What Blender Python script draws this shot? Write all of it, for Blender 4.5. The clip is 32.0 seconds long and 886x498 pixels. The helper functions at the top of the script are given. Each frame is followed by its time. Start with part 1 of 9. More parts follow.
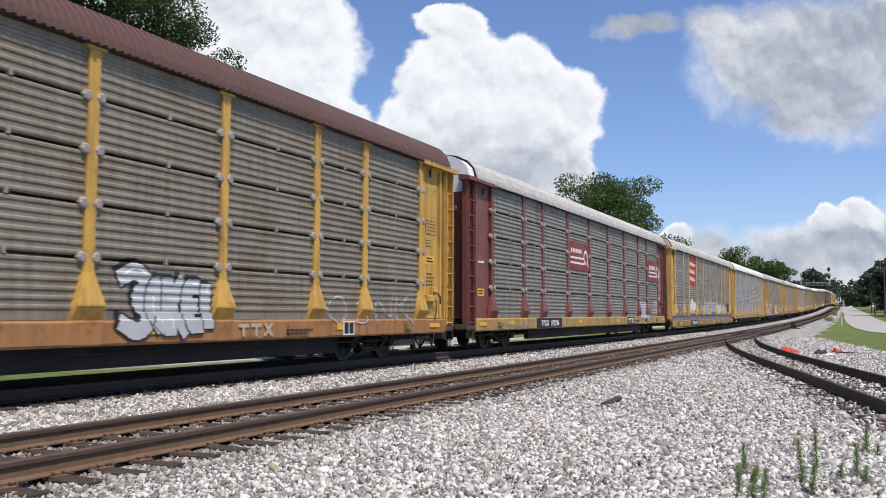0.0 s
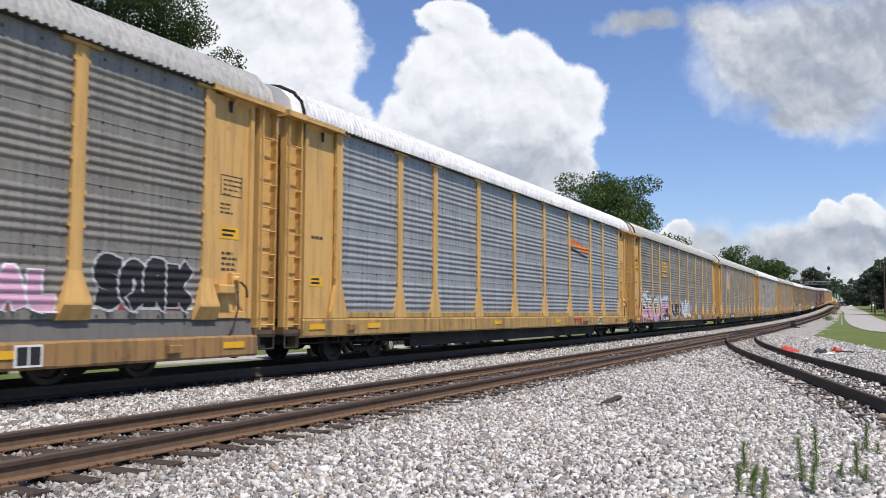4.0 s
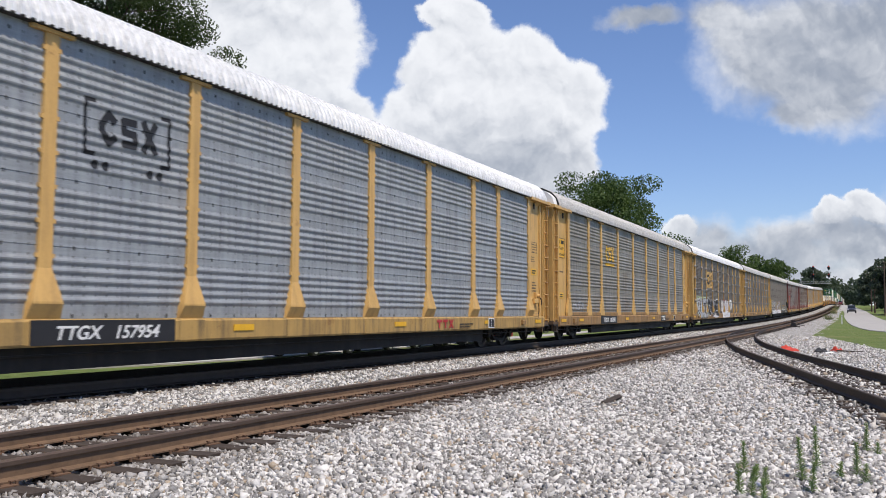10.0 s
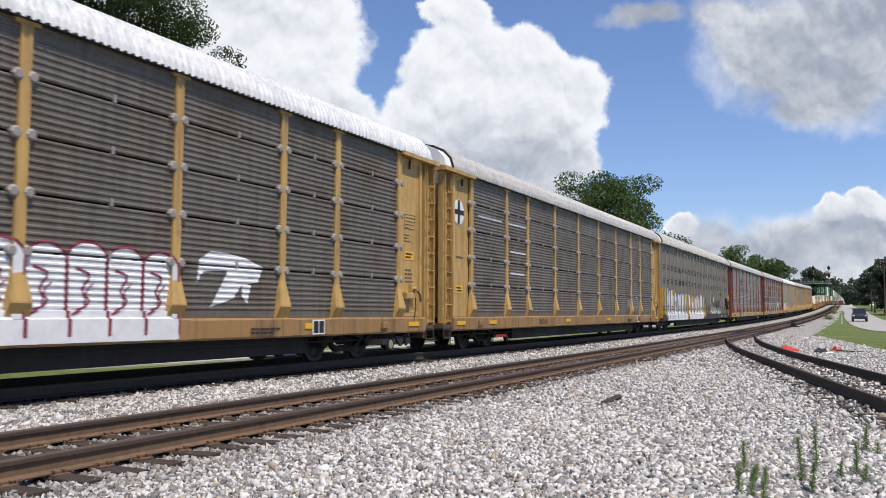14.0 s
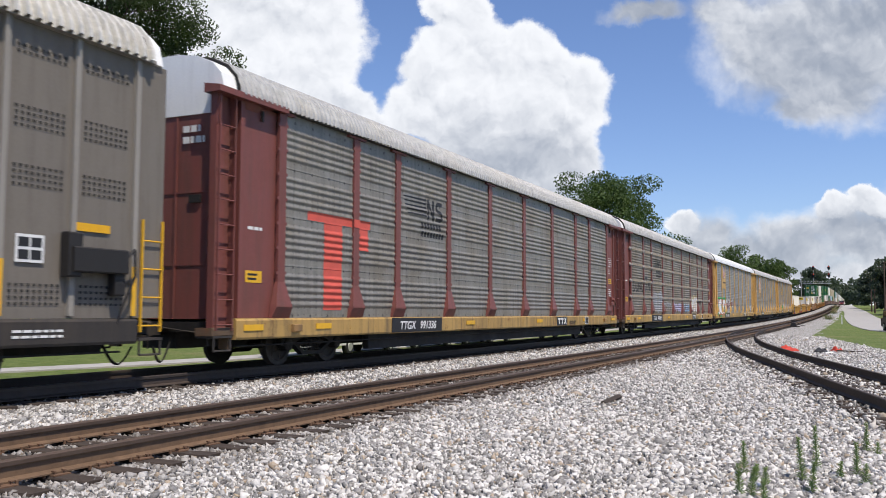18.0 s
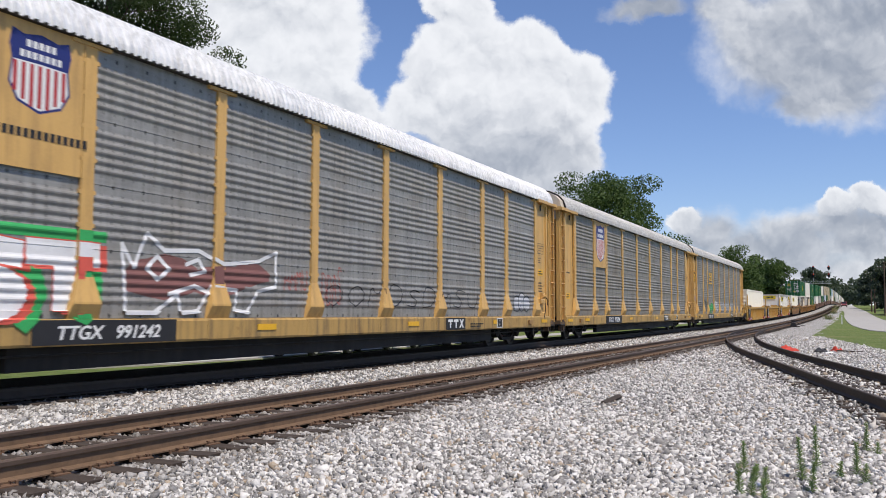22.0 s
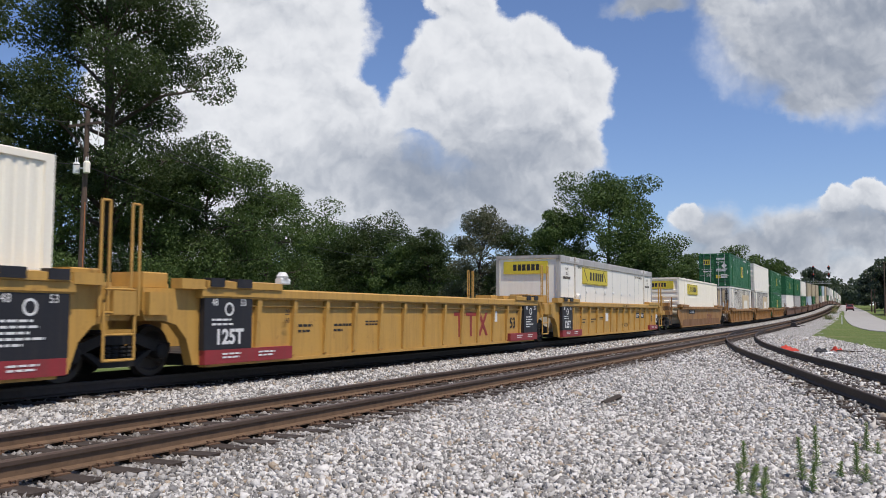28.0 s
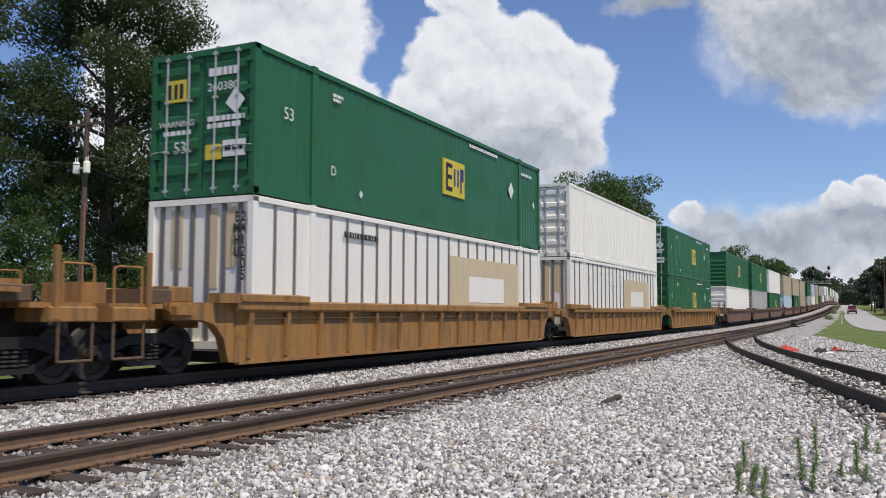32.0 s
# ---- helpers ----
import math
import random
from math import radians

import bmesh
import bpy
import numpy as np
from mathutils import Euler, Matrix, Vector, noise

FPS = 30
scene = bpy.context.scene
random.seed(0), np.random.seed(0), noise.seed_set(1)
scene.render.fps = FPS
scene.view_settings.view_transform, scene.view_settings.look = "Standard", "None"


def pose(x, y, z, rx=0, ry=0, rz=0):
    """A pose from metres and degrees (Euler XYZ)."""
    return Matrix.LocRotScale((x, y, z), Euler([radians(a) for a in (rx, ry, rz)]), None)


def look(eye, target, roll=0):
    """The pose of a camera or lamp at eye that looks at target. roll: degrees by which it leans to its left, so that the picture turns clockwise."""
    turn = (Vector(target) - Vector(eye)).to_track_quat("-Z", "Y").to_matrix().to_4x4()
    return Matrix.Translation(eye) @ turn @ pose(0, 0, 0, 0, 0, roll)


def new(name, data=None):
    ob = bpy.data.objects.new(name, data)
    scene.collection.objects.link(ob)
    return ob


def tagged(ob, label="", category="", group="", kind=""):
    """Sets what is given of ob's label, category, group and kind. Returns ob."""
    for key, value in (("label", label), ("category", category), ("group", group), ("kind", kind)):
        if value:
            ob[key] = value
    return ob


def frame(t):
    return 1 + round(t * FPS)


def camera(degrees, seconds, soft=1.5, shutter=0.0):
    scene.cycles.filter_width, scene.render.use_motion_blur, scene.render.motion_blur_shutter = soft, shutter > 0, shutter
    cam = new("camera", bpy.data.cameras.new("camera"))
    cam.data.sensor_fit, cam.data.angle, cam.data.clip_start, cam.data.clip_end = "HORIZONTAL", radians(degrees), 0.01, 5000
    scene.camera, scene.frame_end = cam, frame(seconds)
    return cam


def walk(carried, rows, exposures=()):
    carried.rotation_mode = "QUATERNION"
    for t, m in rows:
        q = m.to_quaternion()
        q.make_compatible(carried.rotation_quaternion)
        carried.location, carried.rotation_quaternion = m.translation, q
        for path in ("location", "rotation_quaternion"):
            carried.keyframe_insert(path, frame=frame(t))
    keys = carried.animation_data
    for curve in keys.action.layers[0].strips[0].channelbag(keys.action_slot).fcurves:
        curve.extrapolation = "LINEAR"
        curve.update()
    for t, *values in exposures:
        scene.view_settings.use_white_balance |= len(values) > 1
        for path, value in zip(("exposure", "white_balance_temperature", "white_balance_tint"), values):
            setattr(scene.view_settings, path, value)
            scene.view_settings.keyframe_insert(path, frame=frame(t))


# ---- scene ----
# The train's line runs along +y. Height 0 is the rail head of the nearer track.
EYE = Vector((0.0, 0.0, 1.232))
TURN, TILT, LEAN = 0.44778, 0.07494, 0.208   # heading left of the line, upward tilt (rad), lean (deg)
NEAR_X, TRAIN_X, TRAIN_Z = -7.232, -11.477, 0.18
SPEED = 16.576


def gaze(tilt):
    return EYE + 100 * Vector((-math.sin(TURN) * math.cos(tilt), math.cos(TURN) * math.cos(tilt), math.sin(tilt)))


cam = camera(54.165, 32.0, soft=0.7, shutter=0.1)
walk(cam, [(t, look(EYE, gaze(TILT + d / 1533), LEAN)) for t, d in
           ((0, 2.7), (1.5, 1.6), (5.5, 0.9), (8, 0.3), (14, 0.0), (32, 0.0))],
     exposures=((0, 0.0), (7, -0.03), (12, -0.09), (14, -0.04), (18, 0.0), (20, 0.06), (22, -0.10), (25, -0.08), (27.5, -0.24), (28, -0.24), (29, -0.14), (30, -0.34), (31, -0.34), (32, -0.20)))

# ---------------------------------------------------------------- light
SUN_WAY = Vector((0.40, -0.20, 0.88)).normalized()
world = bpy.data.worlds.new("sky")
scene.world = world
world.use_nodes = True
wn = world.node_tree
wn.nodes.clear()
sky = wn.nodes.new("ShaderNodeTexSky")
sky.sky_type = "NISHITA"
sky.sun_disc = False
sky.sun_elevation = math.asin(SUN_WAY.z)
sky.sun_rotation = math.atan2(SUN_WAY.x, SUN_WAY.y)
sky.altitude, sky.air_density, sky.dust_density, sky.ozone_density = 200, 1.0, 0.5, 2.2
bg = wn.nodes.new("ShaderNodeBackground")
bg.inputs["Strength"].default_value = 0.125
wo = wn.nodes.new("ShaderNodeOutputWorld")
tint = wn.nodes.new("ShaderNodeMix")
tint.data_type, tint.blend_type = "RGBA", "MULTIPLY"
tint.inputs[0].default_value = 1.0
tint.inputs[7].default_value = (0.90, 0.96, 1.18, 1.0)
wn.links.new(sky.outputs[0], tint.inputs[6])
wn.links.new(tint.outputs[2], bg.inputs[0])
wn.links.new(bg.outputs[0], wo.inputs[0])
sun = new("sun", bpy.data.lights.new("sun", "SUN"))
sun.data.energy, sun.data.angle, sun.data.color = 5.0, radians(0.6), (1.0, 0.905, 0.79)
sun.matrix_basis = look(SUN_WAY * 50, (0, 0, 0))


# ---------------------------------------------------------------- materials
class Nodes:
    """Short hand for a material's node tree."""

    def __init__(self, name):
        self.m = bpy.data.materials.new(name)
        self.m.use_nodes = True
        self.t = self.m.node_tree
        self.t.nodes.clear()
        self.out = self.t.nodes.new("ShaderNodeOutputMaterial")

    def n(self, kind, **kw):
        node = self.t.nodes.new("ShaderNode" + kind)
        for k, v in kw.items():
            setattr(node, k, v)
        return node

    def put(self, sock, v):
        if hasattr(v, "is_output"):
            self.t.links.new(v, sock)
        else:
            sock.default_value = v

    def math(self, op, a, b=0.0, c=0.0, clamp=False):
        q = self.n("Math", operation=op, use_clamp=clamp)
        for i, v in enumerate((a, b, c)):
            self.put(q.inputs[i], v)
        return q.outputs[0]

    def coords(self, kind="Object", scale=(1, 1, 1), loc=(0, 0, 0)):
        tc = self.n("TexCoord")
        mp = self.n("Mapping")
        mp.inputs["Scale"].default_value = scale
        mp.inputs["Location"].default_value = loc
        self.t.links.new(tc.outputs[kind], mp.inputs[0])
        return mp.outputs[0]

    def noise(self, vec, scale, detail=4.0, rough=0.55):
        q = self.n("TexNoise")
        self.t.links.new(vec, q.inputs["Vector"])
        q.inputs["Scale"].default_value, q.inputs["Detail"].default_value, q.inputs["Roughness"].default_value = scale, detail, rough
        return q.outputs[0]

    def ramp(self, v, lo, hi, a=0.0, b=1.0):
        q = self.n("MapRange", interpolation_type="SMOOTHSTEP")
        for k, x in (("Value", v), ("From Min", lo), ("From Max", hi), ("To Min", a), ("To Max", b)):
            self.put(q.inputs[k], x)
        return q.outputs[0]

    def mix(self, f, a, b, kind="MIX"):
        q = self.n("Mix", data_type="RGBA", blend_type=kind)
        self.put(q.inputs[0], f)
        for s, v in ((q.inputs[6], a), (q.inputs[7], b)):
            self.put(s, (*v, 1.0) if isinstance(v, tuple) and len(v) == 3 else v)
        return q.outputs[2]

    def done(self, colour, rough=0.6, metal=0.0, bump=None, strength=0.3, dist=0.02, spec=0.4):
        b = self.n("BsdfPrincipled")
        self.put(b.inputs["Base Color"], (*colour, 1.0) if isinstance(colour, tuple) and len(colour) == 3 else colour)
        self.put(b.inputs["Roughness"], rough)
        self.put(b.inputs["Metallic"], metal)
        b.inputs["Specular IOR Level"].default_value = spec
        if bump is not None:
            u = self.n("Bump")
            u.inputs["Strength"].default_value, u.inputs["Distance"].default_value = strength, dist
            self.put(u.inputs["Height"], bump)
            self.t.links.new(u.outputs[0], b.inputs["Normal"])
        self.t.links.new(b.outputs[0], self.out.inputs[0])
        return self.m


PAINTS = {}


def paint(name, colour, rough=0.5, metal=0.0, dirt=0.35, rust=0.0, dirt_colour=(0.07, 0.055, 0.04)):
    """Weathered paint: blotches, streaks that run down, and rust where asked."""
    if name in PAINTS:
        return PAINTS[name]
    k = Nodes(name)
    info = k.n("ObjectInfo").outputs["Random"]
    vec = k.coords("Object")
    shift = k.n("VectorMath", operation="ADD")
    k.t.links.new(vec, shift.inputs[0])
    comb = k.n("CombineXYZ")
    k.put(comb.inputs[0], k.math("MULTIPLY", info, 37.0))
    k.put(comb.inputs[1], k.math("MULTIPLY", info, 91.0))
    k.t.links.new(comb.outputs[0], shift.inputs[1])
    vec = shift.outputs[0]
    st = k.n("Mapping")
    st.inputs["Scale"].default_value = (3.0, 3.0, 0.25)
    k.t.links.new(vec, st.inputs[0])
    streak = k.noise(st.outputs[0], 2.2, 5.0, 0.65)
    blotch = k.noise(vec, 0.9, 5.0, 0.6)
    fine = k.noise(vec, 26.0, 3.0, 0.6)
    mask = k.math("MULTIPLY", k.ramp(streak, 0.42, 0.72), dirt, clamp=True)
    col = k.mix(mask, colour, dirt_colour)
    col = k.mix(k.math("MULTIPLY", k.ramp(blotch, 0.45, 0.75), dirt * 0.7), col, tuple(c * 0.55 + 0.02 for c in colour))
    col = k.mix(k.ramp(fine, 0.3, 0.8, 0.0, 0.18), col, tuple(min(1.0, c * 1.25 + 0.02) for c in colour))
    if rust:
        rm = k.math("MULTIPLY", k.ramp(k.noise(vec, 2.7, 8.0, 0.7), 0.62 - 0.2 * rust, 0.74), min(1.0, 0.5 + rust))
        col = k.mix(rm, col, (0.16, 0.062, 0.022))
    PAINTS[name] = k.done(col, k.ramp(blotch, 0.3, 0.8, rough - 0.08, rough + 0.18), metal, fine, 0.12, 0.01)
    return PAINTS[name]


YELLOW = (0.60, 0.365, 0.12)
MAROON = (0.185, 0.058, 0.048)
M_YELLOW = paint("yellow_paint", YELLOW, 0.5, dirt=0.4, rust=0.1, dirt_colour=(0.16, 0.10, 0.05))
M_YELLOW_OLD = paint("old_yellow_paint", (0.56, 0.33, 0.07), 0.55, dirt=0.55, rust=0.35)
M_YELLOW_DULL = paint("dull_yellow_paint", (0.50, 0.315, 0.105), 0.55, dirt=0.6, rust=0.25, dirt_colour=(0.12, 0.08, 0.045))
M_MAROON = paint("maroon_paint", MAROON, 0.5, dirt=0.4)
M_BLACK = paint("grimy_black", (0.011, 0.010, 0.009), 0.75, dirt=0.5, dirt_colour=(0.028, 0.023, 0.019))
M_STEEL_DARK = paint("grimy_steel", (0.034, 0.029, 0.025), 0.6, dirt=0.5)
M_WHITE = paint("white_paint", (0.78, 0.78, 0.76), 0.5, dirt=0.12)
M_SAFETY = paint("reflective_yellow", (0.72, 0.40, 0.02), 0.4, dirt=0.15)
M_DEEP_RED = paint("deep_red_paint", (0.24, 0.03, 0.034), 0.5, dirt=0.3)
M_RED = paint("red_paint", (0.42, 0.03, 0.035), 0.5, dirt=0.25)


def galvanised(name, colour, brown=0.4, dots=True):
    """Weathered zinc sheet with soot streaks, brown bleed and rows of rivet heads."""
    if name in PAINTS:
        return PAINTS[name]
    k = Nodes(name)
    info = k.n("ObjectInfo").outputs["Random"]
    vec0 = k.coords("Object")
    shift = k.n("VectorMath", operation="ADD")
    k.t.links.new(vec0, shift.inputs[0])
    comb = k.n("CombineXYZ")
    k.put(comb.inputs[1], k.math("MULTIPLY", info, 91.0))
    k.t.links.new(comb.outputs[0], shift.inputs[1])
    vec = shift.outputs[0]
    st = k.n("Mapping")
    st.inputs["Scale"].default_value = (4.0, 4.0, 0.3)
    k.t.links.new(vec, st.inputs[0])
    hz = k.n("Mapping")
    hz.inputs["Scale"].default_value = (0.6, 0.6, 7.0)
    k.t.links.new(vec, hz.inputs[0])
    streak = k.noise(st.outputs[0], 2.4, 6.0, 0.7)
    band = k.noise(hz.outputs[0], 2.0, 3.0, 0.6)
    blotch = k.noise(vec, 0.8, 6.0, 0.62)
    fine = k.noise(vec, 40.0, 3.0, 0.6)
    lo = tuple(c * 0.62 for c in colour)
    col = k.mix(k.ramp(streak, 0.35, 0.7), colour, lo)
    col = k.mix(k.ramp(band, 0.42, 0.7, 0.0, 0.25), col, tuple(min(0.9, c * 1.35) for c in colour))
    col = k.mix(k.ramp(blotch, 0.45, 0.72, 0.0, brown), col, (colour[0] * 0.62, colour[1] * 0.5, colour[2] * 0.36))
    col = k.mix(k.ramp(fine, 0.35, 0.75, 0.0, 0.25), col, tuple(min(0.9, c * 1.3) for c in colour))
    if dots:
        sep = k.n("SeparateXYZ")
        k.t.links.new(vec0, sep.inputs[0])
        fy = k.math("SUBTRACT", k.math("FRACT", k.math("DIVIDE", sep.outputs[1], 0.62)), 0.5)
        fz = k.math("SUBTRACT", k.math("FRACT", k.math("DIVIDE", k.math("SUBTRACT", sep.outputs[2], 0.52), 0.96)), 0.5)
        d = k.math("ADD", k.math("POWER", k.math("MULTIPLY", fy, 0.62), 2.0), k.math("POWER", k.math("MULTIPLY", fz, 0.66), 2.0))
        col = k.mix(k.math("LESS_THAN", d, 0.00045), col, (0.03, 0.028, 0.026))
        # small drain holes in the valleys of the sheet
        gy = k.math("SUBTRACT", k.math("FRACT", k.math("DIVIDE", sep.outputs[1], 0.21)), 0.5)
        gz = k.math("SUBTRACT", k.math("FRACT", k.math("DIVIDE", k.math("SUBTRACT", sep.outputs[2], 1.092), 0.136)), 0.5)
        d = k.math("ADD", k.math("POWER", k.math("MULTIPLY", gy, 0.21), 2.0), k.math("POWER", k.math("MULTIPLY", gz, 0.08), 2.0))
        col = k.mix(k.math("MULTIPLY", k.math("LESS_THAN", d, 0.00016), k.ramp(streak, 0.35, 0.55, 0.1, 0.75)), col, (0.05, 0.046, 0.042))
    PAINTS[name] = k.done(col, k.ramp(blotch, 0.3, 0.8, 0.42, 0.68), 0.25, fine, 0.1, 0.01)
    return PAINTS[name]


def gravel_material(name, tone, warm=0.0, scale=22.0):
    k = Nodes(name)
    vec = k.coords("Object")
    v = k.n("TexVoronoi", feature="F1")
    k.t.links.new(vec, v.inputs["Vector"])
    v.inputs["Scale"].default_value = scale
    v.inputs["Randomness"].default_value = 1.0
    sep = k.n("SeparateColor")
    k.t.links.new(v.outputs["Color"], sep.inputs[0])
    big = k.noise(vec, 0.35, 4.0, 0.6)
    grain = k.noise(vec, 90.0, 3.0, 0.6)
    col = k.mix(sep.outputs[0], tuple(c * 0.42 for c in tone), tuple(min(0.85, c * 1.35) for c in tone))
    col = k.mix(k.ramp(sep.outputs[1], 0.86, 0.95), col, (0.24, 0.17, 0.11))
    # shade in the gaps between stones, put into the colour
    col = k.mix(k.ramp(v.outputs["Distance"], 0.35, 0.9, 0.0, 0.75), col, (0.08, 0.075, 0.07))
    col = k.mix(k.ramp(big, 0.5, 0.75, 0.0, 0.35 + warm), col, (0.20, 0.16, 0.12))
    col = rail_dust(k, vec, col)
    h = k.math("SUBTRACT", 1.0, v.outputs["Distance"])
    return k.done(col, 0.85, 0.0, k.math("ADD", h, k.math("MULTIPLY", grain, 0.12)), 0.9, 0.03, 0.3)


def rail_dust(k, vec, col):
    """Brake dust, rust and oil that have settled on the ballast within and beside the tracks."""
    sep = k.n("SeparateXYZ")
    k.t.links.new(vec, sep.inputs[0])
    off = k.math("ABSOLUTE", k.math("SUBTRACT", sep.outputs[0], NEAR_X))
    off = k.math("MINIMUM", off, k.math("ABSOLUTE", k.math("SUBTRACT", sep.outputs[0], TRAIN_X)))
    ragged = k.math("ADD", off, k.math("MULTIPLY", k.noise(vec, 1.3, 4.0, 0.6), 1.6))
    return k.mix(k.ramp(ragged, 1.4, 3.0, 0.62, 0.0), col, (0.085, 0.066, 0.050))


def stone_material(name):
    """Loose crushed rock: each stone has its own grey, a few are tan or dark."""
    k = Nodes(name)
    vec = k.coords("Object")
    isl = k.n("NewGeometry").outputs["Random Per Island"]
    isl2 = k.math("FRACT", k.math("MULTIPLY", isl, 17.31))
    grain = k.noise(vec, 60.0, 5.0, 0.65)
    g = k.ramp(isl, 0.0, 1.0, 0.11, 0.645)
    base = k.n("CombineColor")
    k.put(base.inputs[0], g)
    k.put(base.inputs[1], k.math("MULTIPLY", g, 0.975))
    k.put(base.inputs[2], k.math("MULTIPLY", g, 0.94))
    col = k.mix(k.ramp(isl2, 0.87, 0.90), base.outputs[0], (0.34, 0.27, 0.19))
    col = k.mix(k.ramp(isl2, 0.95, 0.96), col, (0.10, 0.09, 0.085))
    col = k.mix(k.ramp(grain, 0.35, 0.75, 0.0, 0.30), col, (0.70, 0.68, 0.65))
    col = rail_dust(k, vec, col)
    return k.done(col, 0.8, 0.0, grain, 0.4, 0.01, 0.35)


def grass_material(name):
    k = Nodes(name)
    vec = k.coords("Object")
    a, b, c = k.noise(vec, 0.25, 5.0, 0.6), k.noise(vec, 3.0, 5.0, 0.65), k.noise(vec, 45.0, 3.0, 0.6)
    col = k.mix(k.ramp(b, 0.3, 0.7), (0.085, 0.125, 0.030), (0.15, 0.185, 0.055))
    col = k.mix(k.ramp(a, 0.52, 0.72, 0.0, 0.7), col, (0.21, 0.19, 0.09))
    return k.done(col, 0.9, 0.0, c, 0.8, 0.05, 0.2)


def leaf_material(name, dark, light):
    k = Nodes(name)
    isl = k.n("NewGeometry").outputs["Random Per Island"]
    vec = k.coords("Object")
    big = k.noise(vec, 0.35, 3.0, 0.6)
    col = k.mix(isl, dark, light)
    col = k.mix(k.ramp(big, 0.4, 0.7, 0.0, 0.5), col, dark)
    d = k.n("BsdfPrincipled")
    k.put(d.inputs["Base Color"], col)
    d.inputs["Roughness"].default_value = 0.62
    d.inputs["Specular IOR Level"].default_value = 0.25
    t = k.n("BsdfTranslucent")
    k.put(t.inputs[0], k.mix(0.5, col, (0.10, 0.16, 0.02)))
    m = k.n("MixShader")
    m.inputs[0].default_value = 0.28
    k.t.links.new(d.outputs[0], m.inputs[1])
    k.t.links.new(t.outputs[0], m.inputs[2])
    k.t.links.new(m.outputs[0], k.out.inputs[0])
    return k.m


def simple(name, colour, rough=0.7, metal=0.0, var=0.35, scale=6.0):
    """A plain surface with mottling at two scales."""
    if name in PAINTS:
        return PAINTS[name]
    k = Nodes(name)
    vec = k.coords("Object")
    a, b = k.noise(vec, scale, 5.0, 0.6), k.noise(vec, scale * 9, 4.0, 0.6)
    col = k.mix(k.ramp(a, 0.35, 0.7, 0.0, var), colour, tuple(c * 0.5 for c in colour))
    col = k.mix(k.ramp(b, 0.4, 0.75, 0.0, var * 0.6), col, tuple(min(0.95, c * 1.4) for c in colour))
    PAINTS[name] = k.done(col, rough, metal, b, 0.25, 0.01)
    return PAINTS[name]


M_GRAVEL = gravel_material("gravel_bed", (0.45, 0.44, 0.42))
M_STONE = stone_material("crushed_rock")
M_GRASS = grass_material("mown_grass")
M_RAIL_SIDE = simple("rusty_rail", (0.140, 0.086, 0.050), 0.85, 0.0, 0.5, 9.0)
M_RAIL_DARK = simple("dark_rail", (0.055, 0.040, 0.032), 0.7, 0.0, 0.4, 9.0)
M_RAIL_HEAD = simple("worn_rail_head", (0.115, 0.080, 0.060), 0.5, 0.3, 0.3, 12.0)
M_TIE = simple("creosoted_timber", (0.050, 0.037, 0.029), 0.9, 0.0, 0.6, 7.0)
M_CONCRETE = simple("pale_concrete", (0.37, 0.355, 0.33), 0.85, 0.0, 0.3, 1.2)
M_BARK = simple("bark", (0.075, 0.058, 0.045), 0.95, 0.0, 0.6, 5.0)
M_POLE = simple("weathered_pole", (0.11, 0.075, 0.055), 0.9, 0.0, 0.5, 4.0)
M_LEAF = leaf_material("oak_leaves", (0.024, 0.040, 0.014), (0.072, 0.102, 0.036))
M_LEAF_B = leaf_material("bright_leaves", (0.042, 0.076, 0.022), (0.112, 0.165, 0.050))
# distance haze is put into the leaf colour: paler and greyer
M_LEAF_HAZED = leaf_material("hazed_leaves", (0.055, 0.074, 0.056), (0.10, 0.125, 0.09))
M_LEAF_G = leaf_material("grey_green_leaves", (0.075, 0.082, 0.052), (0.150, 0.145, 0.100))


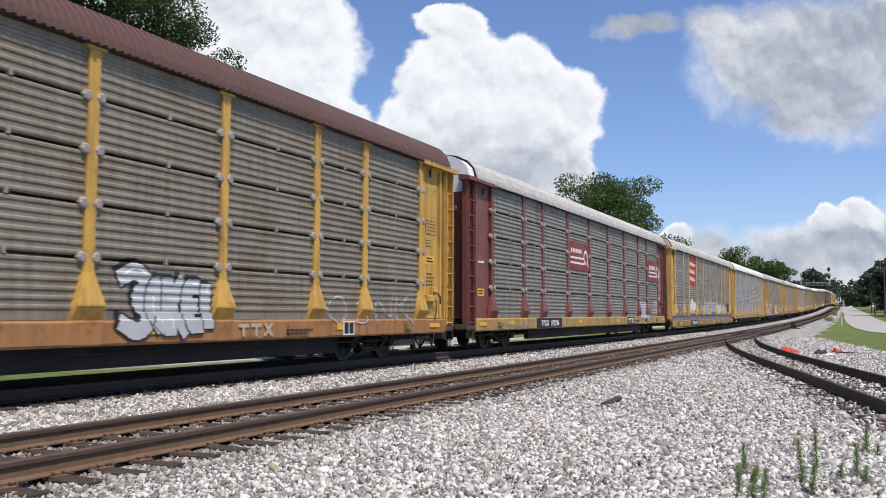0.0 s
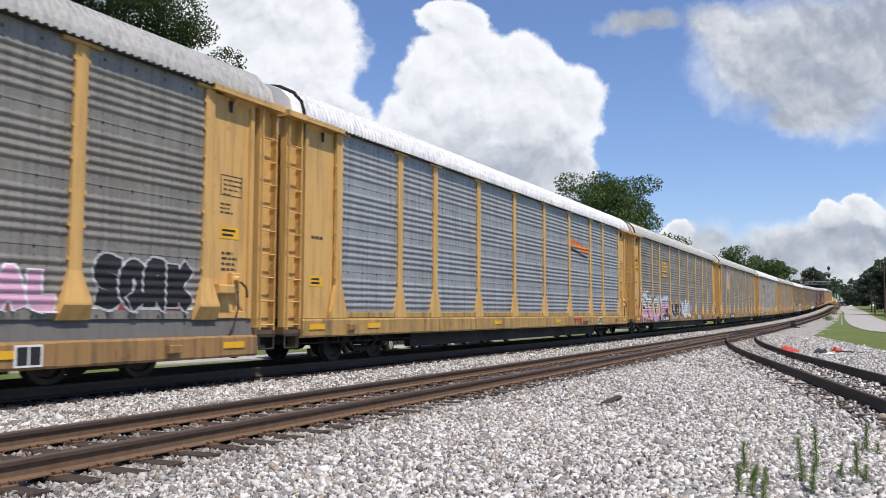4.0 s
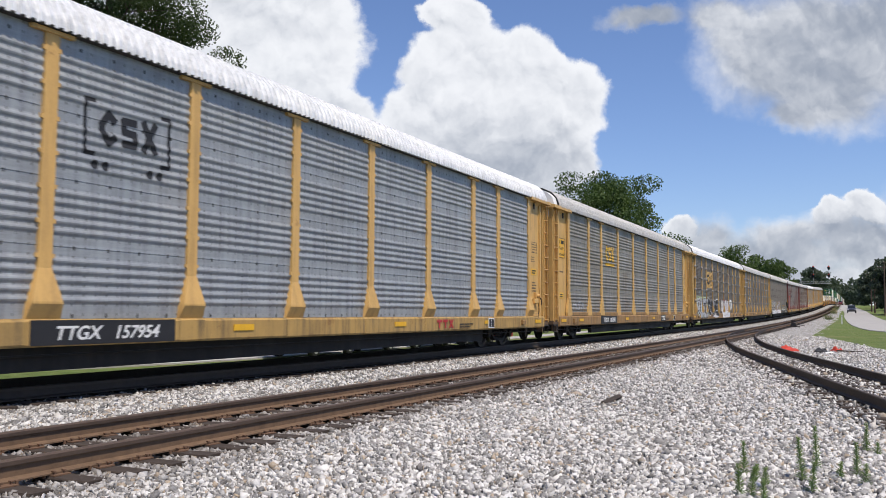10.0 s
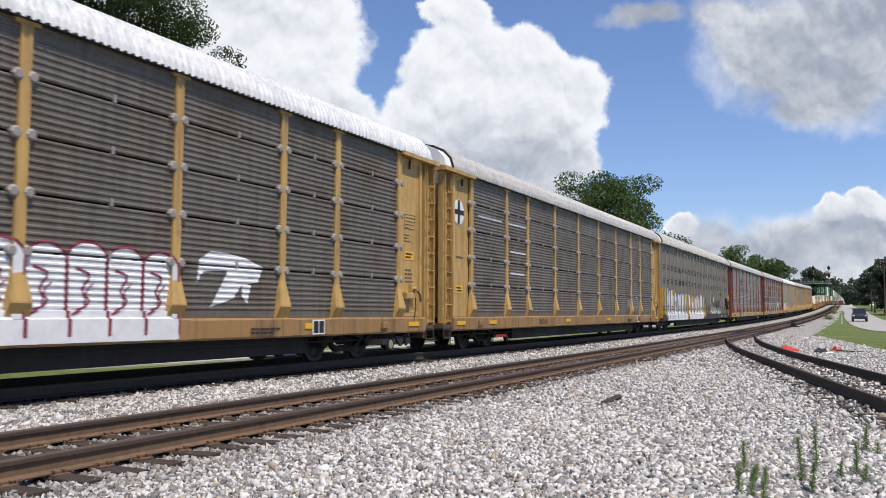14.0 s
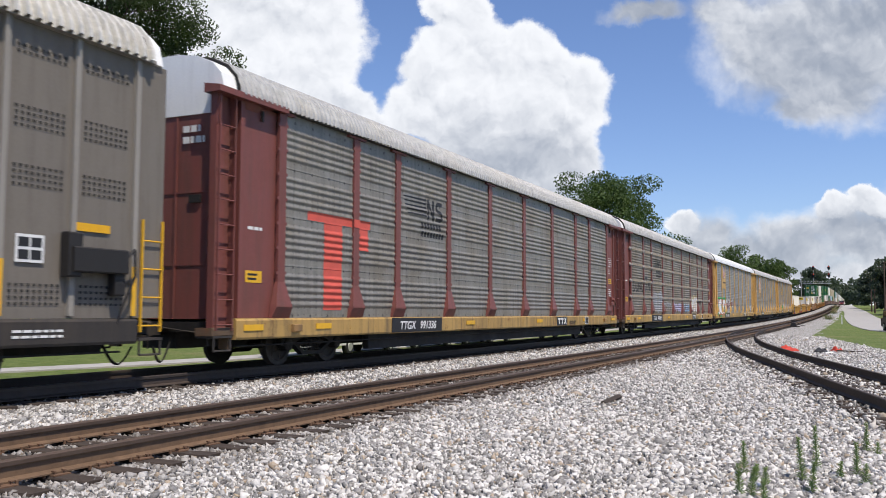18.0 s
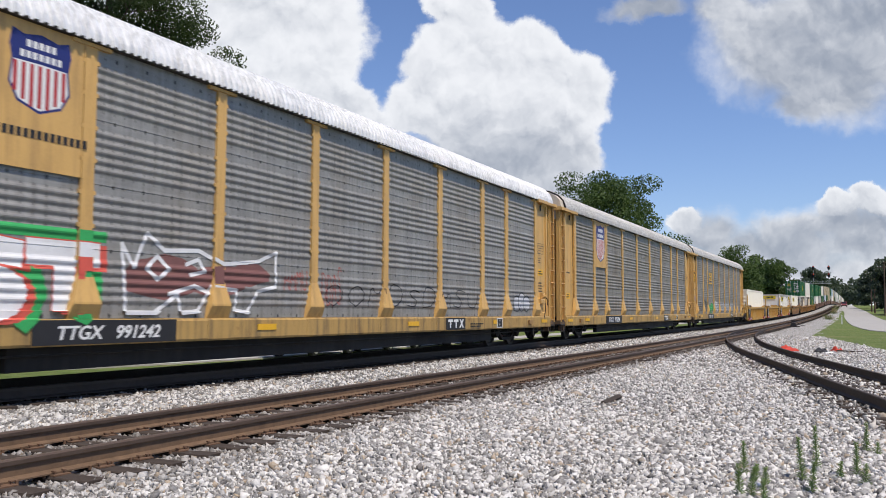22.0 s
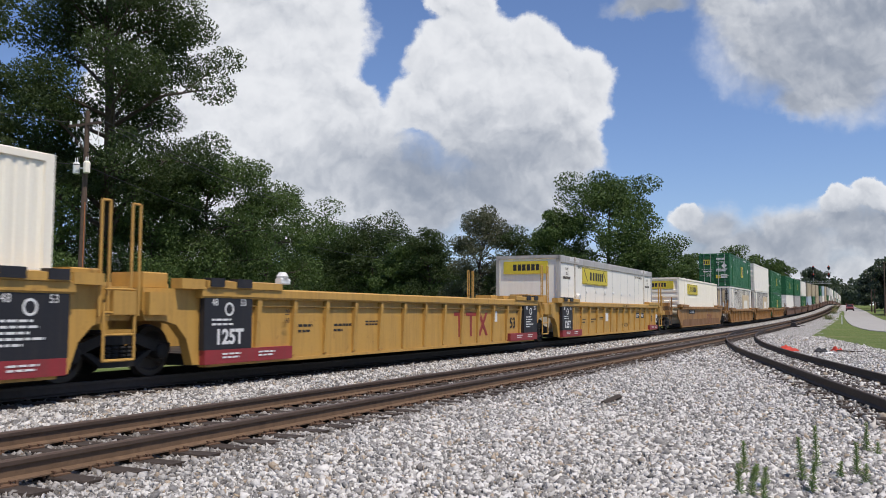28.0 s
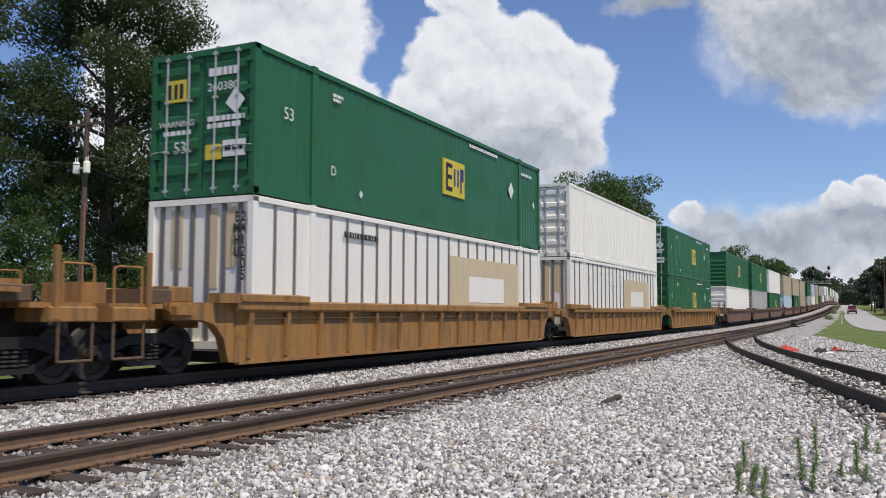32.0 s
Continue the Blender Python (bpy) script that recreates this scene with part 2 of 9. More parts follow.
# ---------------------------------------------------------------- mesh tools
class Shape:
    """Collects boxes, prisms and tubes, and makes one mesh of them."""

    def __init__(self):
        self.v, self.f, self.mi, self.m = [], [], [], 0

    def add(self, verts, faces):
        o = len(self.v)
        self.v += [tuple(p) for p in verts]
        self.f += [tuple(i + o for i in q) for q in faces]
        self.mi += [self.m] * len(faces)
        return self

    def box(self, x0, x1, y0, y1, z0, z1, c=0.0):
        """A box, its long edges along y chamfered by c where asked."""
        if c <= 0:
            v = [(x, y, z) for x in (x0, x1) for y in (y0, y1) for z in (z0, z1)]
            return self.add(v, [(0, 1, 3, 2), (4, 6, 7, 5), (0, 4, 5, 1), (2, 3, 7, 6), (0, 2, 6, 4), (1, 5, 7, 3)])
        p = [(x0 + c, z0), (x1 - c, z0), (x1, z0 + c), (x1, z1 - c), (x1 - c, z1), (x0 + c, z1), (x0, z1 - c), (x0, z0 + c)]
        return self.prism(p, y0, y1)

    def prism(self, prof, y0, y1, axis="y"):
        """A closed profile of (a, b), counter-clockwise, pulled along an axis."""
        n = len(prof)
        put = {"y": lambda a, b, s: (a, s, b), "x": lambda a, b, s: (s, a, b), "z": lambda a, b, s: (a, b, s)}[axis]
        v = [put(a, b, y0) for a, b in prof] + [put(a, b, y1) for a, b in prof]
        f = [(i, (i + 1) % n, (i + 1) % n + n, i + n) for i in range(n)]
        return self.add(v, f + [tuple(range(n))[::-1], tuple(range(n, 2 * n))])

    def tube(self, a, b, r, r2=None, n=8):
        a, b = Vector(a), Vector(b)
        r2 = r if r2 is None else r2
        w = (b - a).normalized()
        u = w.orthogonal().normalized()
        s = w.cross(u)
        ring = [(math.cos(6.28319 * i / n), math.sin(6.28319 * i / n)) for i in range(n)]
        v = [a + (u * c + s * d) * r for c, d in ring] + [b + (u * c + s * d) * r2 for c, d in ring]
        f = [(i, (i + 1) % n, (i + 1) % n + n, i + n) for i in range(n)]
        return self.add(v, f + [tuple(range(n))[::-1], tuple(range(n, 2 * n))])

    def path(self, pts, r, n=6):
        for a, b in zip(pts[:-1], pts[1:]):
            self.tube(a, b, r, r, n)
        return self

    def lathe(self, prof, n=20, axis="x", at=(0, 0, 0)):
        """Turns (radius, along) pairs about an axis."""
        v, f = [], []
        for r, a in prof:
            for i in range(n):
                c, s = r * math.cos(6.28319 * i / n), r * math.sin(6.28319 * i / n)
                p = {"x": (a, c, s), "y": (c, a, s), "z": (c, s, a)}[axis]
                v.append((p[0] + at[0], p[1] + at[1], p[2] + at[2]))
        for j in range(len(prof) - 1):
            for i in range(n):
                f.append((j * n + i, j * n + (i + 1) % n, (j + 1) * n + (i + 1) % n, (j + 1) * n + i))
        f += [tuple(range(n))[::-1], tuple(range((len(prof) - 1) * n, len(prof) * n))]
        return self.add(v, f)

    def mesh(self, name, mats, smooth=False):
        me = bpy.data.meshes.new(name)
        me.from_pydata(self.v, [], self.f)
        for m in (mats if isinstance(mats, (list, tuple)) else [mats]):
            me.materials.append(m)
        if self.m or any(self.mi):
            me.polygons.foreach_set("material_index", self.mi)
        if smooth:
            me.polygons.foreach_set("use_smooth", [True] * len(self.f))
        b = bmesh.new()
        b.from_mesh(me)
        bmesh.ops.recalc_face_normals(b, faces=b.faces)
        b.to_mesh(me)
        b.free()
        return me


def part(name, data, mats, parent, label="", at=(0, 0, 0), smooth=False):
    """Links a Shape or a mesh as one part under a thing or under a part."""
    me = data.mesh(name, mats, smooth) if isinstance(data, Shape) else data
    ob = new(name, me)
    ob.parent = parent
    ob.location = at
    return tagged(ob, label)


def empty(name, label, category, group="", at=(0, 0, 0), kind=""):
    ob = new(name)
    ob.empty_display_size = 0.3
    ob.location = at
    return tagged(ob, label, category, group, kind)


def rise(y):
    """The line climbs gently away from the camera."""
    if y <= 0:
        return 0.0
    return 4.5e-5 * y * y if y < 300 else 4.05 + 2.7 * (1 - math.exp(-(y - 300) / 100))


def siding_x(y):
    """The middle of the siding, which leaves the nearer track at a turnout."""
    if y > 72:
        return NEAR_X
    if y > 30:
        return NEAR_X + 0.00276 * (72 - y) ** 2
    return NEAR_X + 0.00276 * 42 ** 2 + 0.232 * (30 - y)


def ground_z(x, y):
    """Ballast shoulders by the tracks, lower ground beyond them."""
    z = -0.33
    d = min(abs(x - NEAR_X), abs(x - TRAIN_X), abs(x - 0.5 * (NEAR_X + TRAIN_X)))
    w = min(1.0, max(0.0, (NEAR_X - 0.95 - x) / 1.5))
    top = -0.25 + w * (TRAIN_Z - 0.01)
    f = min(1.0, max(0.0, (d - 1.5) / 1.6))
    z = top * (1 - f) + z * f
    if x < TRAIN_X - 3:
        z = -0.33 - 0.25 * min(1.0, (TRAIN_X - 3 - x) / 4)
    return z + rise(y)


# ---------------------------------------------------------------- sky backdrop: drifting cumulus
def cloud_material():
    k = Nodes("cumulus")
    k.m.use_backface_culling = False
    tc = k.n("TexCoord")
    sep = k.n("SeparateXYZ")
    k.t.links.new(tc.outputs["Object"], sep.inputs[0])
    y = k.math("MAXIMUM", sep.outputs[1], 1.0)
    u, v = k.math("DIVIDE", sep.outputs[0], y), k.math("DIVIDE", sep.outputs[2], y)
    flat = k.n("CombineXYZ")
    k.put(flat.inputs[0], u)
    k.put(flat.inputs[1], v)
    p = flat.outputs[0]
    def puffs(vec, scale):
        """Rounded heaps, one upon another."""
        w = k.n("TexVoronoi", feature="SMOOTH_F1", normalize=True)
        k.t.links.new(vec, w.inputs["Vector"])
        for name, value in (("Scale", scale), ("Detail", 3.0), ("Roughness", 0.55), ("Lacunarity", 2.2), ("Smoothness", 0.35)):
            w.inputs[name].default_value = value
        return k.math("SUBTRACT", 1.0, w.outputs["Distance"])

    warp = k.n("VectorMath", operation="MULTIPLY_ADD")
    wn_ = k.n("TexNoise")
    k.t.links.new(p, wn_.inputs["Vector"])
    wn_.inputs["Scale"].default_value, wn_.inputs["Detail"].default_value, wn_.inputs["Roughness"].default_value = 9.0, 7.0, 0.60
    k.t.links.new(wn_.outputs["Color"], warp.inputs[0])
    warp.inputs[1].default_value = (0.075, 0.075, 0)
    k.t.links.new(p, warp.inputs[2])
    q = warp.outputs[0]
    billow = puffs(q, 13.0)
    soft = k.noise(p, 4.0, 7.0, 0.58)
    fine = k.noise(p, 26.0, 8.0, 0.62)

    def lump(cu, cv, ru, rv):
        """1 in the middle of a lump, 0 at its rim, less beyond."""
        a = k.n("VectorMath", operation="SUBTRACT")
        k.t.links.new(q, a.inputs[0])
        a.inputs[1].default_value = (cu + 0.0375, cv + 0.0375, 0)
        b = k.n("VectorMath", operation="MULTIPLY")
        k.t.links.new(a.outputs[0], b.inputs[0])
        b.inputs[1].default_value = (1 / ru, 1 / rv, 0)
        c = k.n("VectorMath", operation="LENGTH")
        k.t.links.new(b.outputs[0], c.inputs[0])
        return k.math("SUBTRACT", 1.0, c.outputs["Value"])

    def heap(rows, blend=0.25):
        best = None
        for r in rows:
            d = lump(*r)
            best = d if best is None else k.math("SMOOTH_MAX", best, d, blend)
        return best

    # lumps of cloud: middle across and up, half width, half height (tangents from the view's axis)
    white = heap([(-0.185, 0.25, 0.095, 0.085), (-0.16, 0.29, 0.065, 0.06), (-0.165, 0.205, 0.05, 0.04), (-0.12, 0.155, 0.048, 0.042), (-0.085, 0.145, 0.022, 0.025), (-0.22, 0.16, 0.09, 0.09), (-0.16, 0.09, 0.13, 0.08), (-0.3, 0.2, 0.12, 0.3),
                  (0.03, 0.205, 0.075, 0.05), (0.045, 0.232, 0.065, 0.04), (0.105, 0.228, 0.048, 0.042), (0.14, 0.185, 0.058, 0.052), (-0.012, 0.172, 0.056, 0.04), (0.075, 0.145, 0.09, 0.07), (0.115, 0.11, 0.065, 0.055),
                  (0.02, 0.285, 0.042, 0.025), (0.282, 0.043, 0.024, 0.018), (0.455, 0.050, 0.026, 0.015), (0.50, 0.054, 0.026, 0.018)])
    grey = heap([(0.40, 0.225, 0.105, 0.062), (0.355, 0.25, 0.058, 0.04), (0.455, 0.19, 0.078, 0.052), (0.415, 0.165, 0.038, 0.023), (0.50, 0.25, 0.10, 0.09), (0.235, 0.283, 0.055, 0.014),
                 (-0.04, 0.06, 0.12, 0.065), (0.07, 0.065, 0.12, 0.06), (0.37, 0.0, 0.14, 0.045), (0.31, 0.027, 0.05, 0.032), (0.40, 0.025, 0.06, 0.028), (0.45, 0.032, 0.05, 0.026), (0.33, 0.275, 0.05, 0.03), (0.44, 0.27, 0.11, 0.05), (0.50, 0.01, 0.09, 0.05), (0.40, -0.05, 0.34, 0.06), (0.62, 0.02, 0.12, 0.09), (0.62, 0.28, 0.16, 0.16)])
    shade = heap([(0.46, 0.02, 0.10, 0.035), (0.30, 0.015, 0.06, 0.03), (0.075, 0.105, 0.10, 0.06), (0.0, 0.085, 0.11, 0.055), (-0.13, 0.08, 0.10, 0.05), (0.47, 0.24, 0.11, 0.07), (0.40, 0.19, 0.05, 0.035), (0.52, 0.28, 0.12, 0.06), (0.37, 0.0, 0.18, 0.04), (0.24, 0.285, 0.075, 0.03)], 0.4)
    wide = k.math("ADD", k.ramp(soft, 0.46, 0.74, -1.0, 0.5), k.ramp(k.math("ABSOLUTE", u), 0.54, 0.80, -1.0, 0.0))
    dens = k.math("SMOOTH_MAX", k.math("SMOOTH_MAX", white, grey, 0.2), wide, 0.1)
    dens = k.math("ADD", dens, k.math("MULTIPLY", k.math("SUBTRACT", billow, 0.60), 0.70))
    dens = k.math("ADD", dens, k.math("MULTIPLY", k.math("SUBTRACT", fine, 0.5), 0.38))
    greyness = k.ramp(k.math("SUBTRACT", grey, white), -0.15, 0.35)
    alpha = k.ramp(dens, -0.10, k.math("ADD", 0.12, k.math("MULTIPLY", greyness, 0.50)))
    # the heaps stand in relief, lit from above
    aside = k.n("VectorMath", operation="ADD")
    k.t.links.new(q, aside.inputs[0])
    aside.inputs[1].default_value = (0.004, 0.013, 0)
    relief = k.math("SUBTRACT", billow, puffs(aside.outputs[0], 13.0))
    lit = k.math("ADD", 0.79, k.math("MULTIPLY", relief, 2.0))
    lit = k.math("ADD", lit, k.ramp(soft, 0.35, 0.65, -0.10, 0.12))
    lit = k.math("ADD", lit, k.math("MULTIPLY", k.math("SUBTRACT", fine, 0.5), 0.35))
    lit = k.math("ADD", lit, k.ramp(dens, 0.0, 0.45, 0.22, 0.0))
    lit = k.math("SUBTRACT", lit, k.ramp(shade, -0.7, 0.9, 0.0, 0.46))
    lit = k.math("SUBTRACT", lit, k.math("MULTIPLY", greyness, 0.20))
    lit = k.ramp(lit, -0.22, 1.16, 0.03, 1.0)
    col = k.mix(lit, (0.30, 0.345, 0.43), (0.93, 0.945, 0.98))
    e = k.n("Emission")
    k.put(e.inputs[0], col)
    e.inputs[1].default_value = 1.06
    tr = k.n("BsdfTransparent")
    mx = k.n("MixShader")
    k.put(mx.inputs[0], k.math("MULTIPLY", alpha, 0.97))
    k.t.links.new(tr.outputs[0], mx.inputs[1])
    k.t.links.new(e.outputs[0], mx.inputs[2])
    k.t.links.new(mx.outputs[0], k.out.inputs[0])
    return k.m


def clouds():
    s = Shape()
    nu, nv, rad = 40, 20, 3000.0
    v, f = [], []
    for j in range(nv + 1):
        el = radians(-7 + 62 * j / nv)
        for i in range(nu + 1):
            az = radians(-58 + 116 * i / nu)
            v.append((rad * math.sin(az) * math.cos(el), rad * math.cos(az) * math.cos(el), rad * math.sin(el)))
    for j in range(nv):
        for i in range(nu):
            a = j * (nu + 1) + i
            f.append((a, a + 1, a + nu + 2, a + nu + 1))
    s.add(v, f)
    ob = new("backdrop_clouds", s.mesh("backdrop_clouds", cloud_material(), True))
    return tagged(ob, "white and grey cumulus clouds drifting in a blue sky", "clouds", kind="structure")


CLOUDS = clouds()


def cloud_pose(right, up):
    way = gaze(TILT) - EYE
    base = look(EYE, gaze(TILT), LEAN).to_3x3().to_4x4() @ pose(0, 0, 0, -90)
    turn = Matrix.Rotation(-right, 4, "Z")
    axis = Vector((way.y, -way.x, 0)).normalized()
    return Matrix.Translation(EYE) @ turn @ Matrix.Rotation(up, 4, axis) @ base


# ---------------------------------------------------------------- ground
def axis_steps(parts):
    out = []
    for a, b, step in parts:
        n = max(1, round((b - a) / step))
        out += [a + (b - a) * i / n for i in range(n)]
    return out + [parts[-1][1]]


def grass_edge(y):
    """Where the gravel ends on the side away from the train."""
    if y < 46:
        return -0.2 + 0.16 * (46 - y)
    if y < 100:
        return max(-3.0, -0.2 - (y - 46) * 0.16)
    return -3.0 - 0.009 * (y - 100)


def ground():
    xs = axis_steps([(-3500, -400, 500), (-400, -60, 40), (-60, -22, 2), (-22, 8, 0.5), (8, 60, 4), (60, 400, 40), (400, 3500, 500)])
    ys = axis_steps([(-3500, -400, 500), (-400, -30, 20), (-30, 3, 2), (3, 60, 0.5), (60, 140, 1.5), (140, 400, 8), (400, 800, 40), (800, 3900, 400)])
    nx = len(xs)
    v = [(x, y, ground_z(x, y) + (0.03 * noise.noise((x * 0.7, y * 0.7, 0)) if abs(x) < 60 and abs(y) < 150 else 0)) for y in ys for x in xs]
    f, mi = [], []
    for j in range(len(ys) - 1):
        for i in range(nx - 1):
            a = j * nx + i
            f.append((a, a + 1, a + nx + 1, a + nx))
            cx, cy = 0.5 * (xs[i] + xs[i + 1]), 0.5 * (ys[j] + ys[j + 1])
            w = 0.6 * noise.noise((cx * 0.5, cy * 0.35, 3))
            mi.append(0 if -15.6 + w < cx < grass_edge(cy) + w else 1)
    me = bpy.data.meshes.new("ground")
    me.from_pydata(v, [], f)
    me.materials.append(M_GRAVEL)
    me.materials.append(M_GRASS)
    me.polygons.foreach_set("material_index", mi)
    me.polygons.foreach_set("use_smooth", [True] * len(f))
    return tagged(new("ground", me), "pale crushed-rock ballast with mown grass beyond it", "ground", kind="structure")


ground()


def strip(name, line, half, lift, mat, label, category):
    """A flat strip with thickness along a line of (x, y)."""
    v, f = [], []
    for i, (x, y) in enumerate(line):
        a, b = Vector(line[max(0, i - 1)]), Vector(line[min(len(line) - 1, i + 1)])
        d = (b - a).normalized()
        n = Vector((d.y, -d.x))
        for sgn in (-1, 1):
            px, py = x + n.x * half * sgn, y + n.y * half * sgn
            z = ground_z(x, y)
            v += [(px, py, z + lift), (px, py, z - 0.3)]
        if i:
            o = 4 * (i - 1)
            f += [(o, o + 2, o + 6, o + 4), (o, o + 4, o + 5, o + 1), (o + 2, o + 3, o + 7, o + 6)]
    s = Shape().add(v, f)
    return tagged(new(name, s.mesh(name, mat)), label, category, kind="structure")


def smooth_line(pts, n=8):
    out = []
    for i in range(len(pts) - 1):
        p = [Vector(pts[max(0, min(len(pts) - 1, i + o))]) for o in (-1, 0, 1, 2)]
        for j in range(n):
            t = j / n
            out.append(tuple(0.5 * ((2 * p[1]) + (p[2] - p[0]) * t + (2 * p[0] - 5 * p[1] + 4 * p[2] - p[3]) * t * t + (3 * p[1] - p[0] - 3 * p[2] + p[3]) * t ** 3)))
    return out + [tuple(pts[-1])]


ROAD = smooth_line([(-8, 480), (-4.5, 330), (-1.2, 240), (0.05, 166), (1.2, 118), (2.2, 94), (3.7, 79), (7.5, 70.5), (15, 66), (40, 60), (110, 50)])
strip("road_curving", ROAD, 2.5, 0.05, M_CONCRETE, "pale concrete road curving beside the tracks", "road")
strip("road_behind", [(-22.0 - 0.012 * max(0, 30 - y) ** 2, y) for y in range(12, 164, 4)], 0.85, 0.05, M_CONCRETE, "pale concrete lane across the grass behind the train", "road")


# ---------------------------------------------------------------- tracks
def rail_profile(c, z):
    """A flat-bottomed rail with its head's top at height z; the head comes last."""
    foot = [(c - 0.07, z - 0.181), (c + 0.07, z - 0.181), (c + 0.07, z - 0.168), (c + 0.013, z - 0.145), (c + 0.009, z - 0.05), (c - 0.009, z - 0.05), (c - 0.013, z - 0.145), (c - 0.07, z - 0.168)]
    head = [(c - 0.034, z - 0.048), (c + 0.034, z - 0.048), (c + 0.037, z - 0.012), (c + 0.028, z), (c - 0.028, z), (c - 0.037, z - 0.012)]
    return foot, head


def rail(parent, line, off, z, worn, web=None):
    """One rail along a line of (x, y, climb), off to one side of it."""
    s = Shape()
    for m, prof in enumerate(rail_profile(0, z)):
        n = len(prof)
        v, f = [], []
        for i, (x, y, c) in enumerate(line):
            a, b = Vector(line[max(0, i - 1)]), Vector(line[min(len(line) - 1, i + 1)])
            d = (b - a).normalized()
            nx, ny = d.y, -d.x
            v += [(x + nx * (off + p), y + ny * (off + p), c + q) for p, q in prof]
            if i:
                o = n * (i - 1)
                f += [(o + j, o + (j + 1) % n, o + n + (j + 1) % n, o + n + j) for j in range(n)]
        f += [tuple(range(n))[::-1], tuple(range(len(v) - n, len(v)))]
        s.m = m
        s.add(v, f)
    return part("rail", s, [web or M_RAIL_SIDE, worn], parent)


def tie_mesh(seed):
    r = random.Random(seed)
    s = Shape()
    w = 0.112 + r.uniform(-0.008, 0.008)
    pr = [(-w, -0.17), (w, -0.17), (w, -0.012), (w - 0.012, 0.0), (-w + 0.012, 0.0), (-w, -0.012)]
    n = 6
    v, f = [], []
    for i in range(n + 1):
        x = -1.3 + 2.6 * i / n + (r.uniform(-0.02, 0.02) if i in (0, n) else 0)
        v += [(x, a + r.uniform(-0.005, 0.005), b + (r.uniform(-0.006, 0.003) if b > -0.1 else 0)) for a, b in pr]
        if i:
            o = 6 * (i - 1)
            f += [(o + j, o + (j + 1) % 6, o + 6 + (j + 1) % 6, o + 6 + j) for j in range(6)]
    f += [tuple(range(6)), tuple(range(len(v) - 6, len(v)))[::-1]]
    s.add(v, f)
    return s.mesh("tie", M_TIE)


TIES = [tie_mesh(i) for i in range(4)]


M_PLATE = simple("rusty_plate", (0.15, 0.085, 0.05), 0.9, 0.0, 0.5, 9.0)


def plate_mesh():
    """A tie plate with four spikes, for one rail."""
    s = Shape()
    s.box(-0.15, 0.15, -0.09, 0.09, 0.0, 0.012)
    for x in (-0.10, 0.10):
        for y in (-0.055, 0.055):
            s.box(x - 0.009, x + 0.009, y - 0.008, y + 0.008, 0.014, 0.034)
            s.box(x - 0.02 if x > 0 else x - 0.014, x + 0.014 if x > 0 else x + 0.02, y - 0.013, y + 0.013, 0.030, 0.043)
    for y in (-0.13, 0.13):
        s.box(-0.08, -0.06, y - 0.012, y + 0.012, -0.01, 0.03)
        s.box(0.06, 0.08, y - 0.012, y + 0.012, -0.01, 0.03)
    return s.mesh("tie_plate", M_PLATE)


PLATE = plate_mesh()


def track(name, label, mid, z, y0, y1, near0, near1, worn, plates=True, web=None):
    """A track along +y: rails, ties (those nearby as pieces, the rest in one mesh), plates."""
    tr = empty(name, label, "railway track", kind="structure")
    steps = axis_steps([(y0, 0, 60), (0, 120, 6 if name != "track_siding" else 2), (120, 400, 12), (400, y1, 60)]) if y0 < 0 else axis_steps([(y0, y1, 2)])
    line = [(mid(y), y, rise(y)) for y in steps]
    for off in (-0.7525, 0.7525):
        rail(tr, line, off, z, worn, web)
    r = random.Random(name)
    rest = Shape()
    y = y0 if y0 > -60 else -60.0
    i = 0
    while y < min(y1, 330):
        x, c = mid(y), rise(y)
        yaw = math.atan2(mid(y + 0.5) - mid(y - 0.5), 1.0)
        m = pose(x + r.uniform(-0.04, 0.04), y + r.uniform(-0.03, 0.03), z - 0.196 + c, 0, 0, -math.degrees(yaw) + r.uniform(-1, 1))
        if near0 <= y <= near1:
            t = part("tie", TIES[i % 4], None, tr)
            t.matrix_basis = m
            if plates and y < 34:
                for off in (-0.7525, 0.7525):
                    p = part("tie_plate", PLATE, None, tr)
                    p.matrix_basis = m @ Matrix.Translation((off, 0, 0.001))
        else:
            vs = [(x + a, y + b, z - 0.196 + c + d) for a in (-1.3, 1.3) for b in (-0.11, 0.11) for d in (-0.17, 0)]
            rest.add(vs, [(0, 1, 3, 2), (4, 6, 7, 5), (0, 4, 5, 1), (2, 3, 7, 6), (1, 5, 7, 3)])
        y += 0.5
        i += 1
    tagged(part("far_ties", rest, M_TIE, tr), kind="stuff")
    return tr


M_HEAD_DARK = simple("dark_rail_head", (0.06, 0.048, 0.042), 0.5, 0.2, 0.3, 10.0)
track("track_near", "rusty rails on creosoted ties in pale ballast", lambda y: NEAR_X, 0.0, -900, 1300, 2, 60, M_RAIL_HEAD)
track("track_train", "rails under the freight train on ballasted ties", lambda y: TRAIN_X, TRAIN_Z, -900, 1300, 4, 50, M_HEAD_DARK, False, M_RAIL_DARK)
track("track_siding", "rusty siding rails leaving the main track at a turnout", siding_x, -0.06, 1, 71, 5, 70, M_RAIL_DARK, False, M_RAIL_DARK)


